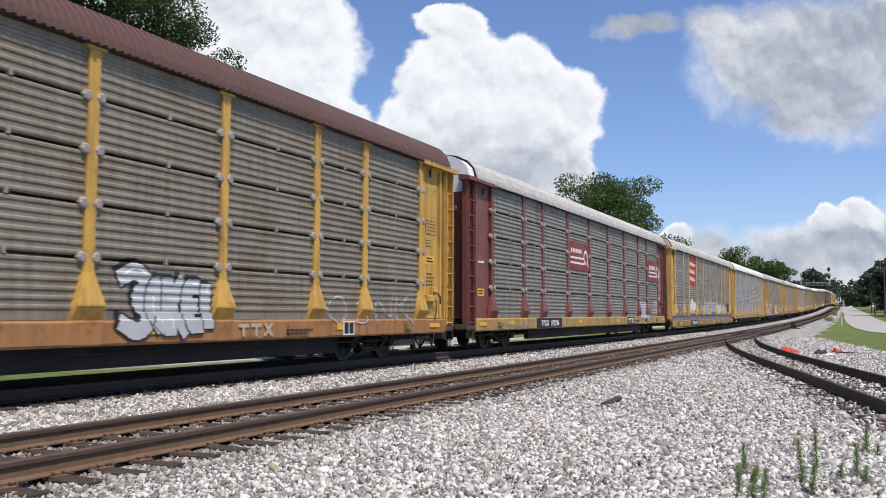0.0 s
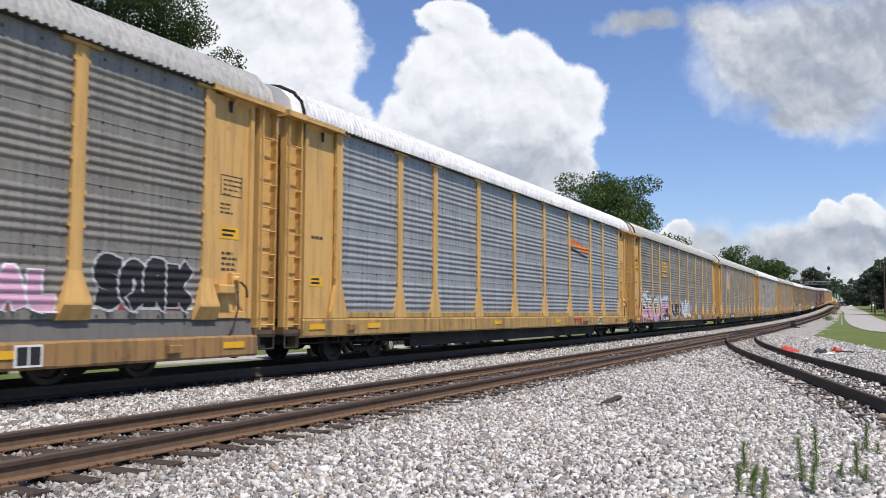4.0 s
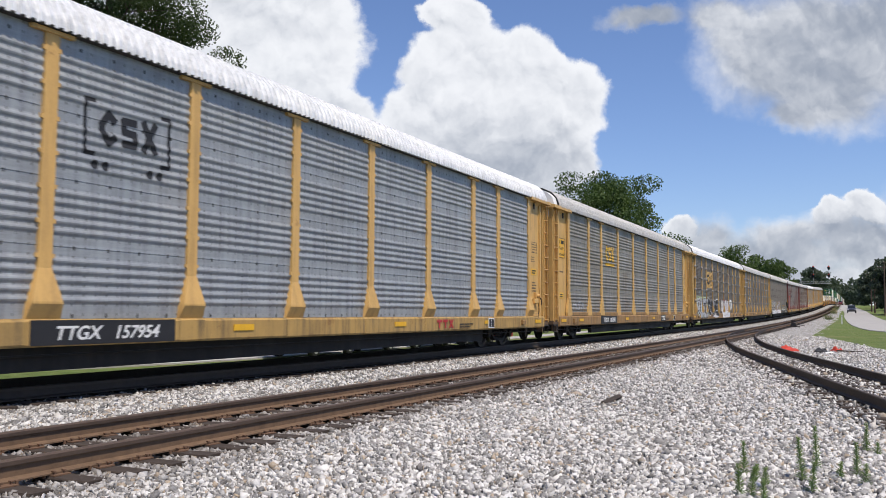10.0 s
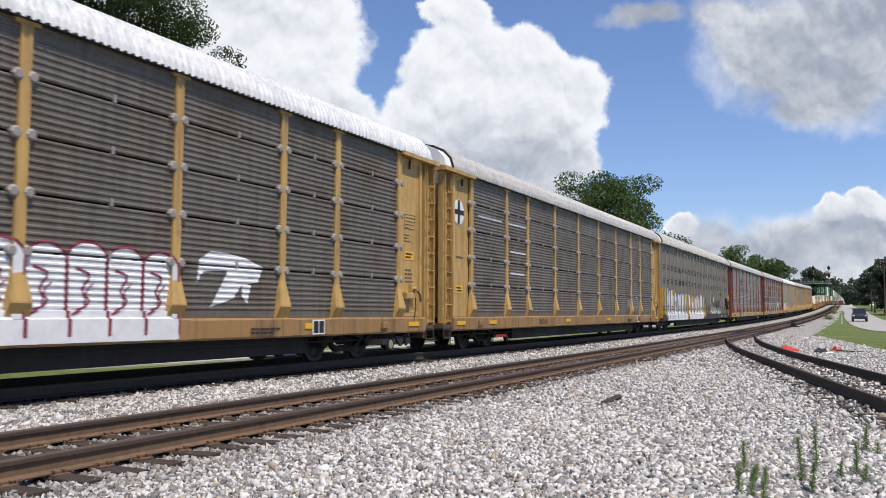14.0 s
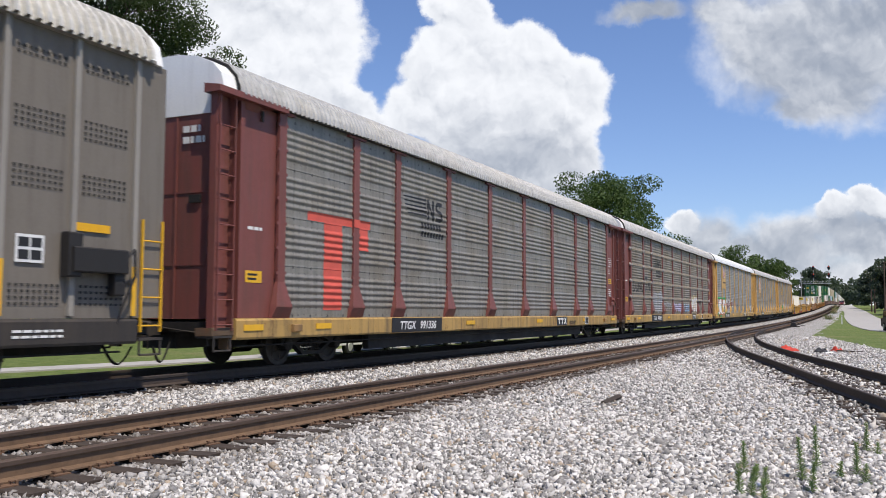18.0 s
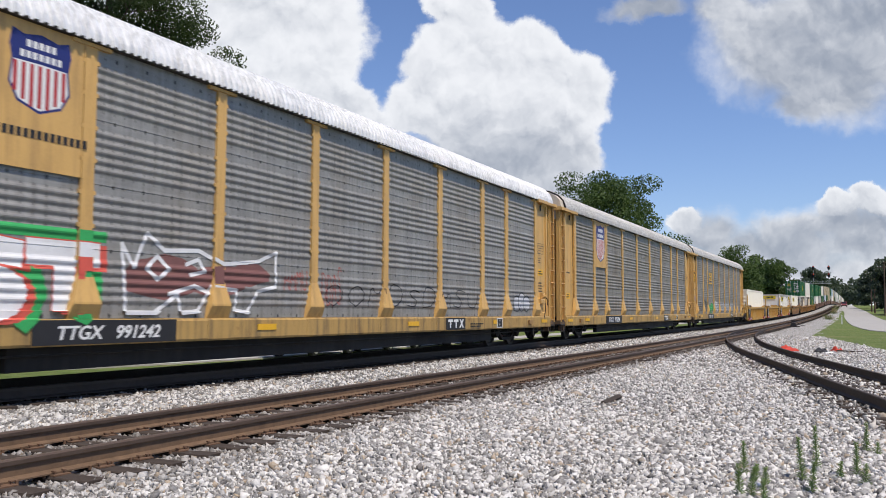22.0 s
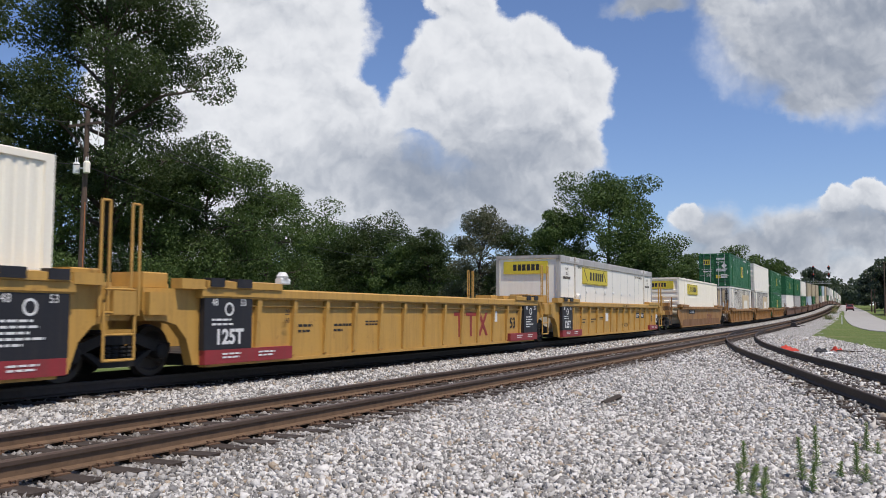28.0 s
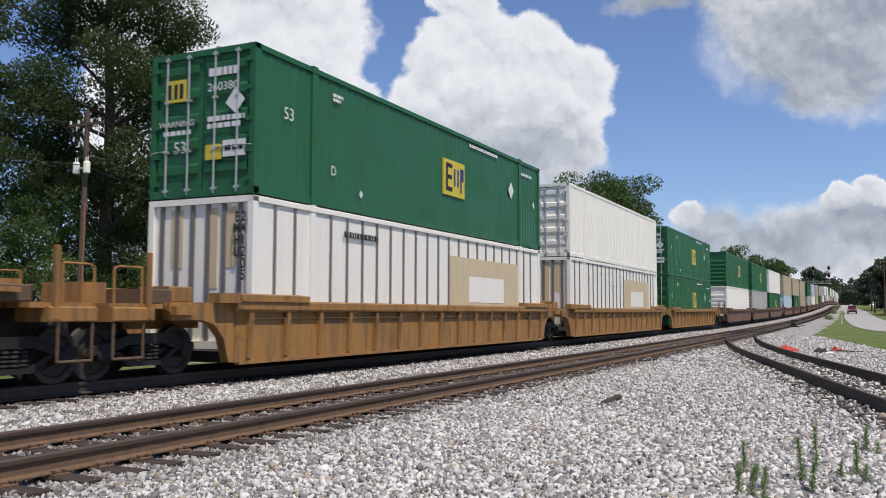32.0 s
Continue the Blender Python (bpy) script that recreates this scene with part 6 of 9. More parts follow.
class Decal:
    """Paint that follows the ribs, posts and sill of a rack's side."""

    def __init__(self, car, style, flat=None):
        self.car, self.style, self.s, self.lift = car, style, Shape(), 0.004
        self.flat = flat
        pr = PROFILES[style]
        self.zs = [(0.60, 1.505 - SIDE_X), (0.955, 1.505 - SIDE_X), (0.975, 0.054), (1.075, 0.054)] + [q for q in pr if q[0] > 1.079]
        if flat:
            self.zs = [(0.6, flat), (5.02, flat)]
        self.w = {"banded": 0.125, "ribbed": 0.10, "heavy": 0.11, "strapped": 0.11, "smooth": 0.05}[style]
        self.posts = sorted([-p for p in POSTS] + list(POSTS)) if style != "smooth" else [BAY * (i - 11.5) for i in range(24)]

    def poly(self, pts):
        """One convex polygon of (y, z)."""
        self.lift += 0.00003
        y0, y1 = min(p[0] for p in pts), max(p[0] for p in pts)
        cuts = [y0 - 1]
        for p in self.posts:
            if y0 - 0.2 < p < y1 + 0.2:
                cuts += [p - self.w, p + self.w]
        cuts.append(y1 + 1)
        for i, (a, b) in enumerate(zip(cuts[:-1], cuts[1:])):
            q = clip(clip(list(pts), 0, a, False), 0, b, True)
            if len(q) < 3:
                continue
            on_post = i % 2 == 1
            if on_post:
                up = clip(q, 1, 0.96, False)
                if len(up) > 2:
                    self.face(up, lambda z: (0.056 if self.style != "smooth" else 0.064) + (0.016 if z < 1.66 else 0.0))
                q = clip(q, 1, 0.955, True)
                if len(q) < 3:
                    continue
            for (za, da), (zb, db) in zip(self.zs[:-1], self.zs[1:]):
                if zb - za < 1e-6:
                    continue
                c = clip(clip(q, 1, za, False), 1, zb, True)
                if len(c) > 2:
                    self.face(c, lambda z: da + (db - da) * (z - za) / (zb - za))
        return self

    def face(self, pts, depth):
        v = [(SIDE_X + depth(z) + self.lift, y, z) for y, z in pts]
        self.s.add(v, [tuple(range(len(v)))])

    def rect(self, y0, y1, z0, z1):
        return self.poly([(y0, z0), (y1, z0), (y1, z1), (y0, z1)])

    def stroke(self, pts, w, close=False):
        pts = list(pts) + ([pts[0]] if close else [])
        for (ay, az), (by, bz) in zip(pts[:-1], pts[1:]):
            d = math.hypot(by - ay, bz - az) or 1e-6
            ny, nz = -(bz - az) / d * w, (by - ay) / d * w
            ey, ez = (by - ay) / d * w * 0.6, (bz - az) / d * w * 0.6
            self.poly([(ay + ny - ey, az + nz - ez), (ay - ny - ey, az - nz - ez), (by - ny + ey, bz - nz + ez), (by + ny + ey, bz + nz + ez)])
        return self

    def disc(self, y, z, ry, rz, n=14):
        return self.poly([(y + ry * math.cos(6.28319 * i / n), z + rz * math.sin(6.28319 * i / n)) for i in range(n)])

    def done(self, name, mat, label=""):
        me = bpy.data.meshes.new(name)
        me.from_pydata(self.s.v, [], self.s.f)
        me.materials.append(mat)
        ob = part(name, me, None, self.car, label)
        if name.startswith(("graffiti", "logo_lettering", "shield_", "panel_marks", "paint_dash", "paint_patch", "reflective")):
            tagged(ob, kind="stuff")
        lift = self.lift
        self.s = Shape()
        self.lift = lift + 0.0006
        return ob


GLYPHS = [[(0, 0), (0, 1), (0.7, 0.95), (1, 0.5), (0.7, 0.05), (0, 0)], [(0.5, 0), (0.05, 0.3), (0.05, 0.7), (0.5, 1), (0.95, 0.7), (0.95, 0.3), (0.5, 0)],
          [(0, 0), (0.05, 1), (0.95, 0.02), (1, 1)], [(1, 1), (0.05, 0.95), (0.1, 0.5), (0.8, 0.52), (0.1, 0.5), (0, 0.03), (1, 0)],
          [(0.95, 0.85), (0.4, 1), (0.1, 0.72), (0.85, 0.35), (0.6, 0), (0.05, 0.12)], [(0, 0), (0.5, 1), (1, 0), (0.75, 0.42), (0.22, 0.42)],
          [(0, 1), (0.15, 0.1), (0.55, 0), (0.9, 0.15), (1, 1)], [(0, 0), (0.05, 1), (0.1, 0.45), (0.9, 1), (0.25, 0.5), (1, 0)], [(0, 0), (0.1, 1), (0.5, 0.45), (0.9, 1), (1, 0)],
          [(0, 0), (0, 0.5), (0.8, 0.5), (0, 0.5), (0, 1), (1, 1)], [(1, 1), (0, 1), (0, 0.5), (0.8, 0.5), (0, 0.5), (0, 0), (1, 0)], [(0, 1), (1, 1), (0.5, 1), (0.5, 0)]]


def rounded(pts, n=3):
    """Softens the corners of a stroke."""
    for _ in range(n - 1):
        out = [pts[0]]
        for a, b in zip(pts[:-1], pts[1:]):
            out += [(a[0] * 0.75 + b[0] * 0.25, a[1] * 0.75 + b[1] * 0.25), (a[0] * 0.25 + b[0] * 0.75, a[1] * 0.25 + b[1] * 0.75)]
        pts = out + [pts[-1]]
    return pts


def piece(car, style, y0, y1, z0, z1, n, fill, edge, seed, cloud=None, fat=0.34, order=None, label="sprayed graffiti letters", inner=None, slim=0.55, low=None):
    """A row of fat sprayed letters: a cloud behind, an outline, a fill and a few highlights."""
    r = random.Random(seed)
    d = Decal(car, style)
    step = (y1 - y0) / n
    if cloud:
        for i in range(n * 3):
            d.disc(y0 + (y1 - y0) * (i + 0.5) / (n * 3) + r.uniform(-0.1, 0.1), (z0 + z1) / 2 + r.uniform(-0.25, 0.3) * (z1 - z0), step * r.uniform(0.3, 0.45), (z1 - z0) * r.uniform(0.35, 0.55), 10)
        d.done("graffiti_cloud", G[cloud])
    forms = []
    for i in range(n):
        g = GLYPHS[order[i] if order else r.randrange(9)]
        a, w = y0 + step * (i + 0.16), step * 0.72
        lo, hi = z0 + r.uniform(0, 0.12) * (z1 - z0), z1 - r.uniform(0, 0.15) * (z1 - z0)
        sh = r.uniform(-0.08, 0.12) * step
        forms.append(rounded([(a + p[0] * w + sh * p[1], lo + p[1] * (hi - lo)) for p in g]))
    t = fat * step * 0.34
    k = slim if not edge else max(slim, 0.62)
    e = Decal(car, style)
    base = d.lift + 0.001
    for i, f in enumerate(forms):
        e.lift = base + 0.0016 * i
        if edge:
            e.stroke(f, t)
        d.lift = base + 0.0016 * i + 0.0009
        d.stroke(f, t * k)
    top = d.lift
    if edge:
        e.done("graffiti_outline", G[edge])
    d.done("graffiti_fill", G[fill], label)
    d.lift = top + 0.001
    if low:
        cut = z0 + 0.45 * (z1 - z0)
        for f in forms:
            d.stroke([(a, min(b, cut)) for a, b in f if b < cut + 0.25], t * k * 0.97)
        d.done("graffiti_low_fill", G[low])
    if inner:
        for f in forms:
            m = r.randrange(max(1, len(f) - 6))
            d.stroke(f[m:m + 5], t * 0.22)
        d.done("graffiti_accent", G[inner])
    return d


LET = {"D": [[(0, 0), (0, 1), (0.55, 0.97), (1, 0.62), (1, 0.38), (0.55, 0.03), (0, 0)]], "O": [[(0.5, 0), (0.06, 0.22), (0.0, 0.5), (0.06, 0.78), (0.5, 1), (0.94, 0.78), (1.0, 0.5), (0.94, 0.22), (0.5, 0)]],
       "N": [[(0, 0), (0, 1), (0.14, 0.85), (0.86, 0.15), (1, 0), (1, 1)]], "E": [[(1, 1), (0, 1), (0, 0), (1, 0)], [(0, 0.5), (0.8, 0.5)]], "F": [[(1, 1), (0, 1), (0, 0)], [(0, 0.48), (0.8, 0.48)]],
       "U": [[(0, 1), (0, 0.3), (0.2, 0), (0.8, 0), (1, 0.3), (1, 1)]], "K": [[(0, 0), (0, 1)], [(0.95, 1), (0.1, 0.48), (1, 0)]], "T": [[(0, 1), (1, 1)], [(0.5, 1), (0.5, 0)]],
       "W": [[(0, 1), (0.22, 0), (0.5, 0.8), (0.78, 0), (1, 1)]], "S": [[(0.95, 0.9), (0.3, 1), (0.02, 0.75), (0.2, 0.55), (0.8, 0.45), (1, 0.22), (0.7, 0), (0.05, 0.1)]],
       "A": [[(0, 0), (0.42, 1), (0.6, 1), (1, 0)], [(0.2, 0.36), (0.8, 0.36)]], "M": [[(0, 0), (0.08, 1), (0.5, 0.4), (0.92, 1), (1, 0)]], "R": [[(0, 0), (0, 1), (0.75, 1), (0.95, 0.78), (0.75, 0.52), (0.1, 0.5), (1, 0)]],
       "L": [[(0, 1), (0, 0), (1, 0)]], "3": [[(0.05, 0.86), (0.5, 1), (0.95, 0.8), (0.5, 0.54), (1, 0.25), (0.5, 0), (0.0, 0.16)]], "I": [[(0.5, 1), (0.5, 0)]], "Z": [[(0, 1), (0.9, 1), (1, 0.95), (0, 0.05), (0.1, 0), (1, 0)]]}


def word(car, style, spec, fill, edge, hw, rim, low=None, cut=1.2, accent=None, cast=None, label="sprayed graffiti letters"):
    """Fat sprayed letters, each (letter, y0, y1, z0, z1): rim, fill, and where asked a lower fill, an accent line and a cast shape behind."""
    forms = []
    for ch, y0, y1, z0, z1 in spec:
        forms.append([rounded([(y0 + hw + a * (y1 - y0 - 2 * hw), z0 + hw + b * (z1 - z0 - 2 * hw)) for a, b in st]) for st in LET[ch]])
    e, d, l, c = (Decal(car, style) for _ in range(4))
    for i, f in enumerate(forms):
        if cast:
            c.lift = 0.005
            for st in f:
                c.stroke([(a + cast[1], b + cast[2]) for a, b in st], hw + rim * 0.7)
        e.lift, d.lift, l.lift = 0.007 + 0.0016 * i, 0.0078 + 0.0016 * i, 0.0083 + 0.0016 * i
        for st in f:
            e.stroke(st, hw + rim)
            d.stroke(st, hw)
            if low:
                l.stroke([(a, min(b, cut)) for a, b in st if b < cut + 0.3], hw * 0.99)
    if cast:
        c.done("graffiti_cast", G[cast[0]])
    e.done("graffiti_outline", G[edge])
    d.done("graffiti_fill", G[fill], label)
    if low:
        l.done("graffiti_low_fill", G[low])
    if accent:
        d.lift = l.lift + 0.001
        for f in forms:
            d.stroke([(a + hw * 0.3, b + hw * 0.4) for a, b in f[0][:max(3, len(f[0]) // 3)]], hw * 0.13)
        d.done("graffiti_accent", G[accent])


def lobes(car, style, rows, z0, fill, edge, w):
    """Tall swollen letters that touch, each (y0, y1, top): a filled arch with a sprayed rim."""
    d, e = Decal(car, style), Decal(car, style)
    e.lift = 0.009
    for y0, y1, top in rows:
        m, h = (y0 + y1) / 2, (y1 - y0) / 2
        arch = [(m + h * math.cos(math.pi * i / 10), top - h * 0.75 + h * 0.75 * math.sin(math.pi * i / 10)) for i in range(11)]
        d.poly(arch + [(y0, z0), (y1, z0)])
        e.stroke([(y1, z0 + 0.1)] + arch + [(y0, z0 + 0.1)], w)
    d.done("graffiti_fill", G[fill], "large swollen sprayed letters")
    for y0, y1, top in rows:
        m, h = (y0 + y1) / 2, (y1 - y0) / 2
        e.stroke(rounded([(m - h * 0.1, z0 + 0.5), (m - h * 0.05, z0 + 0.75), (m + h * 0.3, z0 + 0.85)]), w * 0.6)
    e.done("graffiti_outline", G[edge])


def smear(car, style, spots, colour, seed):
    """Loose patches of sprayed colour, each (y, z, half width, half height)."""
    r = random.Random(seed)
    d = Decal(car, style)
    d.lift = 0.0045
    for y, z, a, b in spots:
        d.poly([(y + a * r.uniform(0.75, 1.1) * math.cos(0.5236 * i), z + b * r.uniform(0.75, 1.1) * math.sin(0.5236 * i)) for i in range(12)])
    d.done("graffiti_cloud", G[colour])


def scrawl(car, style, y0, y1, z0, z1, n, colour, seed, w=0.022, order=None):
    """A thin hand-sprayed line of letters."""
    r = random.Random(seed)
    d = Decal(car, style)
    step = (y1 - y0) / n
    for i in range(n):
        g = GLYPHS[order[i] if order else r.randrange(9)]
        a = y0 + step * (i + 0.1)
        up = r.uniform(0.75, 1.1)
        d.stroke(rounded([(a + p[0] * step * 0.8 + 0.1 * p[1] * step, z0 + p[1] * (z1 - z0) * up) for p in g]), w)
    return d.done("graffiti_scrawl", G[colour], "thin sprayed scrawl")


def numbers(car, style, y, text, low=0.0, colour=C_PALE):
    """The car's marks on its sill, on a black plate."""
    part("number_plate", Shape().box(1.495, 1.506, y - 1.36, y + 1.36, 0.60 - low, 0.945 - low), C_BLACK, car, "black plate with white reporting marks")
    letters(car, text.replace(" ", "   "), 0.27, y, 0.675 - low, 1.508, colour, 1.12, name="reporting_mark", bold=0.006, slant=0.25)


def sill_bits(car, y_mark, mark_mat, patch_mat, seed, low=0.0):
    """The owner's mark as blocks, yellow reflectors and small plates on the sill."""
    r = random.Random(seed)
    drop = (0, 0, -low)
    if patch_mat:
        part("mark_patch", Shape().box(1.495, 1.5055, y_mark - 0.62, y_mark + 0.62, 0.61, 0.935), patch_mat, car, at=drop)
    for i, k in enumerate((-0.36, 0.0, 0.36) if mark_mat else ()):
        if i < 2:
            s = Shape().box(1.506, 1.509, y_mark + k - 0.15, y_mark + k + 0.15, 0.82, 0.89).box(1.506, 1.509, y_mark + k - 0.035, y_mark + k + 0.035, 0.66, 0.82)
        else:
            s = Shape().prism([(y_mark + k - 0.15, 0.66), (y_mark + k - 0.06, 0.66), (y_mark + k + 0.15, 0.89), (y_mark + k + 0.06, 0.89)], 1.506, 1.509, "x").prism([(y_mark + k + 0.06, 0.66), (y_mark + k + 0.15, 0.66), (y_mark + k - 0.06, 0.89), (y_mark + k - 0.15, 0.89)], 1.510, 1.512, "x")
        part("mark", s, mark_mat, car, at=drop)
    for y in (-12.9, -10.6, -3.1, 2.8, 8.3, 12.7):
        part("reflector", Shape().box(1.495, 1.5075, y - 0.28, y + 0.28, 0.74, 0.85), M_SAFETY, car, "yellow reflector", drop)
    y = 8.5
    p = part("inspection_plate", Shape().box(1.495, 1.508, y - 0.22, y + 0.22, 0.62, 0.92), C_PALE, car, "white framed inspection plate", drop)
    for k in (-0.10, 0.10):
        part("panel", Shape().box(1.508, 1.511, y + k - 0.085, y + k + 0.085, 0.65, 0.89), C_BLACK, p)
    for y in (-11.6, 11.2):
        part("jacking_pad", Shape().box(1.49, 1.57, y - 0.14, y + 0.14, 0.70, 0.84, 0.015), SILL_B, car, at=drop)
    bars(car, 6.2 + r.uniform(-0.3, 0.3), 0.74 - low, 1.507, (0.9, 0.7), C_BLACK, 0.035, 0.04, seed=seed)


AMBER = paint("amber_sign", (0.72, 0.38, 0.01), 0.4, dirt=0.1)


def corner_bits(car, style, body, seed, sign=False):
    """Stencils, small signs and the hand brake gear on the end panels."""
    x = 1.362
    r = random.Random(seed)
    mat = C_PALE if body is M_MAROON else C_STENCIL
    if sign:
        p = part("corner_sign", Shape().box(1.35, 1.37, -13.10, -12.36, 3.15, 3.90), AMBER, car, "amber sign with dark writing")
        s = Shape().box(1.37, 1.373, -13.10, -12.36, 3.15, 3.17).box(1.37, 1.373, -13.10, -12.36, 3.88, 3.90).box(1.37, 1.373, -13.10, -13.08, 3.17, 3.88).box(1.37, 1.373, -12.38, -12.36, 3.17, 3.88)
        part("border", s, C_BLACK, p)
        part("mark", Shape().box(1.37, 1.373, -12.96, -12.88, 3.69, 3.80).box(1.37, 1.373, -12.80, -12.46, 3.68, 3.81), C_BLACK, p)
        letters(p, "Quality", 0.17, -12.73, 3.47, 1.372, C_BLACK)
        letters(p, "Auto Rack", 0.165, -12.73, 3.24, 1.372, C_BLACK)
    for y0, y1, z in ((-13.0, -12.52, 1.62), (12.42, 12.94, 2.38)):
        w = part("warning_sign", Shape().box(1.35, 1.366, y0, y1, z, z + 0.22), M_SAFETY, car, "yellow warning plate with dark lines")
        for k in (0.05, 0.13):
            part("mark", Shape().box(1.366, 1.368, y0 + 0.06, y1 - 0.05 - r.uniform(0, 0.12), z + k, z + k + 0.04), C_BLACK, w)
    bars(car, -12.95, 2.6, x, (0.42,), mat, 0.06, seed=seed)
    bars(car, 12.42, 2.98, x, (0.30, 0.24, 0.34), mat, 0.03, 0.045, seed=seed + 1)
    bars(car, 12.5, 3.42, x, (0.5, 0.5, 0.42, 0.2), mat, 0.025, 0.06, seed=seed + 3)
    bars(car, 12.48, 2.1, x, (0.3, 0.42, 0.36, 0.4), mat, 0.045, 0.05, seed=seed + 2)
    s = Shape()
    for y0, y1, z0, z1 in ((12.42, 13.0, 3.15, 3.165), (12.42, 13.0, 3.505, 3.52), (12.42, 12.435, 3.15, 3.52), (12.985, 13.0, 3.15, 3.52)):
        s.box(1.36, 1.364, y0, y1, z0, z1)
    part("stencil_box", s, mat, car)
    bars(car, 0.55, 4.30, -13.806, (0.4, 0.5), C_STENCIL if body is not M_MAROON else C_PALE, 0.12, 0.08, "end", seed)
    # hand brake housing, arm and hanging chain by the far corner
    s = Shape().box(1.36, 1.56, 12.22, 12.62, 1.40, 1.56, 0.02)
    s.box(1.36, 1.46, 12.66, 12.86, 1.42, 1.78, 0.02)
    s.tube((1.46, 12.76, 1.66), (1.56, 12.76, 1.66), 0.07, 0.05, 10)
    p = part("hand_brake", s, body, car)
    part("brake_arm", Shape().path([(1.52, 12.76, 1.66), (1.54, 12.96, 1.52), (1.50, 13.05, 1.35)], 0.022), END_RUST, p, "rusty brake arm")
    part("brake_chain", Shape().path([(1.50, 12.78, 1.45), (1.50, 12.80, 1.15), (1.48, 12.72, 0.86), (1.44, 12.60, 0.62), (1.36, 12.45, 0.50)], 0.016, 5), M_STEEL_DARK, p, "dark hanging chain")
    part("door_bar", Shape().box(1.30, 1.40, 12.16, 13.14, 0.97, 1.10, 0.01), body, car)
    for y in (-12.62, 12.62):
        part("latch", Shape().tube((1.40, y, 4.86), (1.40, y, 4.66), 0.035, 0.025, 8), M_STEEL_DARK, car)


def shield(car, style, yc, z0, z1, w, panel, extra=False):
    """A yellow panel with a heraldic shield: blue chief, red and white stripes."""
    d = Decal(car, style, 0.042)
    d.rect(-9.24, -7.42, panel, 4.98)
    d.done("logo_panel", M_YELLOW, "plain yellow panel")
    def outline(k):
        return [(-0.92 * k, 1.0 * k), (-0.55 * k, 0.90 * k), (0, 1.0 * k), (0.55 * k, 0.90 * k), (0.92 * k, 1.0 * k), (1.0 * k, 0.62 * k), (0.92 * k, 0.25 * k), (1.0 * k, -0.35 * k), (0.72 * k, -0.78 * k), (0.0, -1.0 * k), (-0.72 * k, -0.78 * k), (-1.0 * k, -0.35 * k), (-0.92 * k, 0.25 * k), (-1.0 * k, 0.62 * k)]
    zc, h = (z0 + z1) / 2, (z1 - z0) / 2
    place = lambda p: (yc + p[0] * w, zc + p[1] * h)
    for (k, mat, name) in ((1.0, C_PALE, "shield_border"), (0.93, C_PALE, "shield")):
        o = outline(k)
        for a, b in zip(o, o[1:] + o[:1]):
            d.poly([place((0, 0)), place(a), place(b)])
        d.done(name, M_NAVY if k == 1.0 else mat)
    o = outline(0.93)
    top = [o[-2], o[-1]] + o[:7]
    for a, b in zip(top[:-1], top[1:]):
        d.poly([place((0, 0.25)), place(a), place(b)])
    d.done("shield_chief", M_NAVY)
    for i in range(7):
        a = -0.80 + i * 0.26
        lo = -0.55 if i in (0, 6) else -0.72 if i in (1, 5) else -0.86
        d.rect(yc + (a - 0.06) * w, yc + (a + 0.06) * w, zc + lo * h, zc + 0.20 * h)
    d.done("shield_stripes", M_RED)
    for k, n in ((0.70, 5), (0.42, 7)):
        for i in range(n):
            a = (i - (n - 1) / 2) * 0.20
            d.rect(yc + (a - 0.07) * w, yc + (a + 0.07) * w, zc + (k - 0.09) * h, zc + (k + 0.09) * h)
    d.done("shield_marks", C_PALE)
    if extra:
        for i in range(15):
            a = -0.78 + i * 0.108
            d.rect(yc + a, yc + a + 0.075, panel + 0.42, panel + 0.54)
        d.done("panel_marks", C_BLACK)


def block_letters(car, style, yc, zc, w, h, colour, under=True):
    """Three heavy blocks and a bar beneath, in the owner's colour."""
    t = h * 0.105
    d = Decal(car, style)
    rim = Decal(car, style)
    d.lift = 0.007
    for i in range(3):
        a, b = yc + (i - 1.5) * w / 3 + 0.03, yc + (i - 0.5) * w / 3 - 0.03
        g = [[(1, 0.8), (0.5, 1), (0, 0.6), (0, 0.4), (0.5, 0), (1, 0.2)], [(1, 0.9), (0, 0.9), (0.1, 0.52), (0.95, 0.48), (0.95, 0.08), (0, 0.08)], [(0, 1), (1, 0)]][i]
        pts = [(a + t + p[0] * (b - a - 2 * t), zc - h / 2 + t + p[1] * (h - 2 * t)) for p in g]
        cross = [(a + t, zc - h / 2 + t), (b - t, zc + h / 2 - t)]
        for st in [pts, cross] if i == 2 else [pts]:
            d.stroke(st, t)
            if under:
                rim.stroke(st, t + 0.028)
        d.done("logo_block", colour)
        if under:
            rim.done("logo_rim", C_STENCIL)
    if under:
        rim.rect(yc - w / 2 - 0.03, yc + w / 2 + 0.03, zc - h / 2 - 0.20, zc - h / 2 - 0.05)
        rim.done("logo_rim", C_STENCIL)
        d.rect(yc - w / 2, yc + w / 2, zc - h / 2 - 0.18, zc - h / 2 - 0.15)
        d.rect(yc - w / 2, yc + w / 2, zc - h / 2 - 0.14, zc - h / 2 - 0.06)
        d.done("logo_bar", colour)


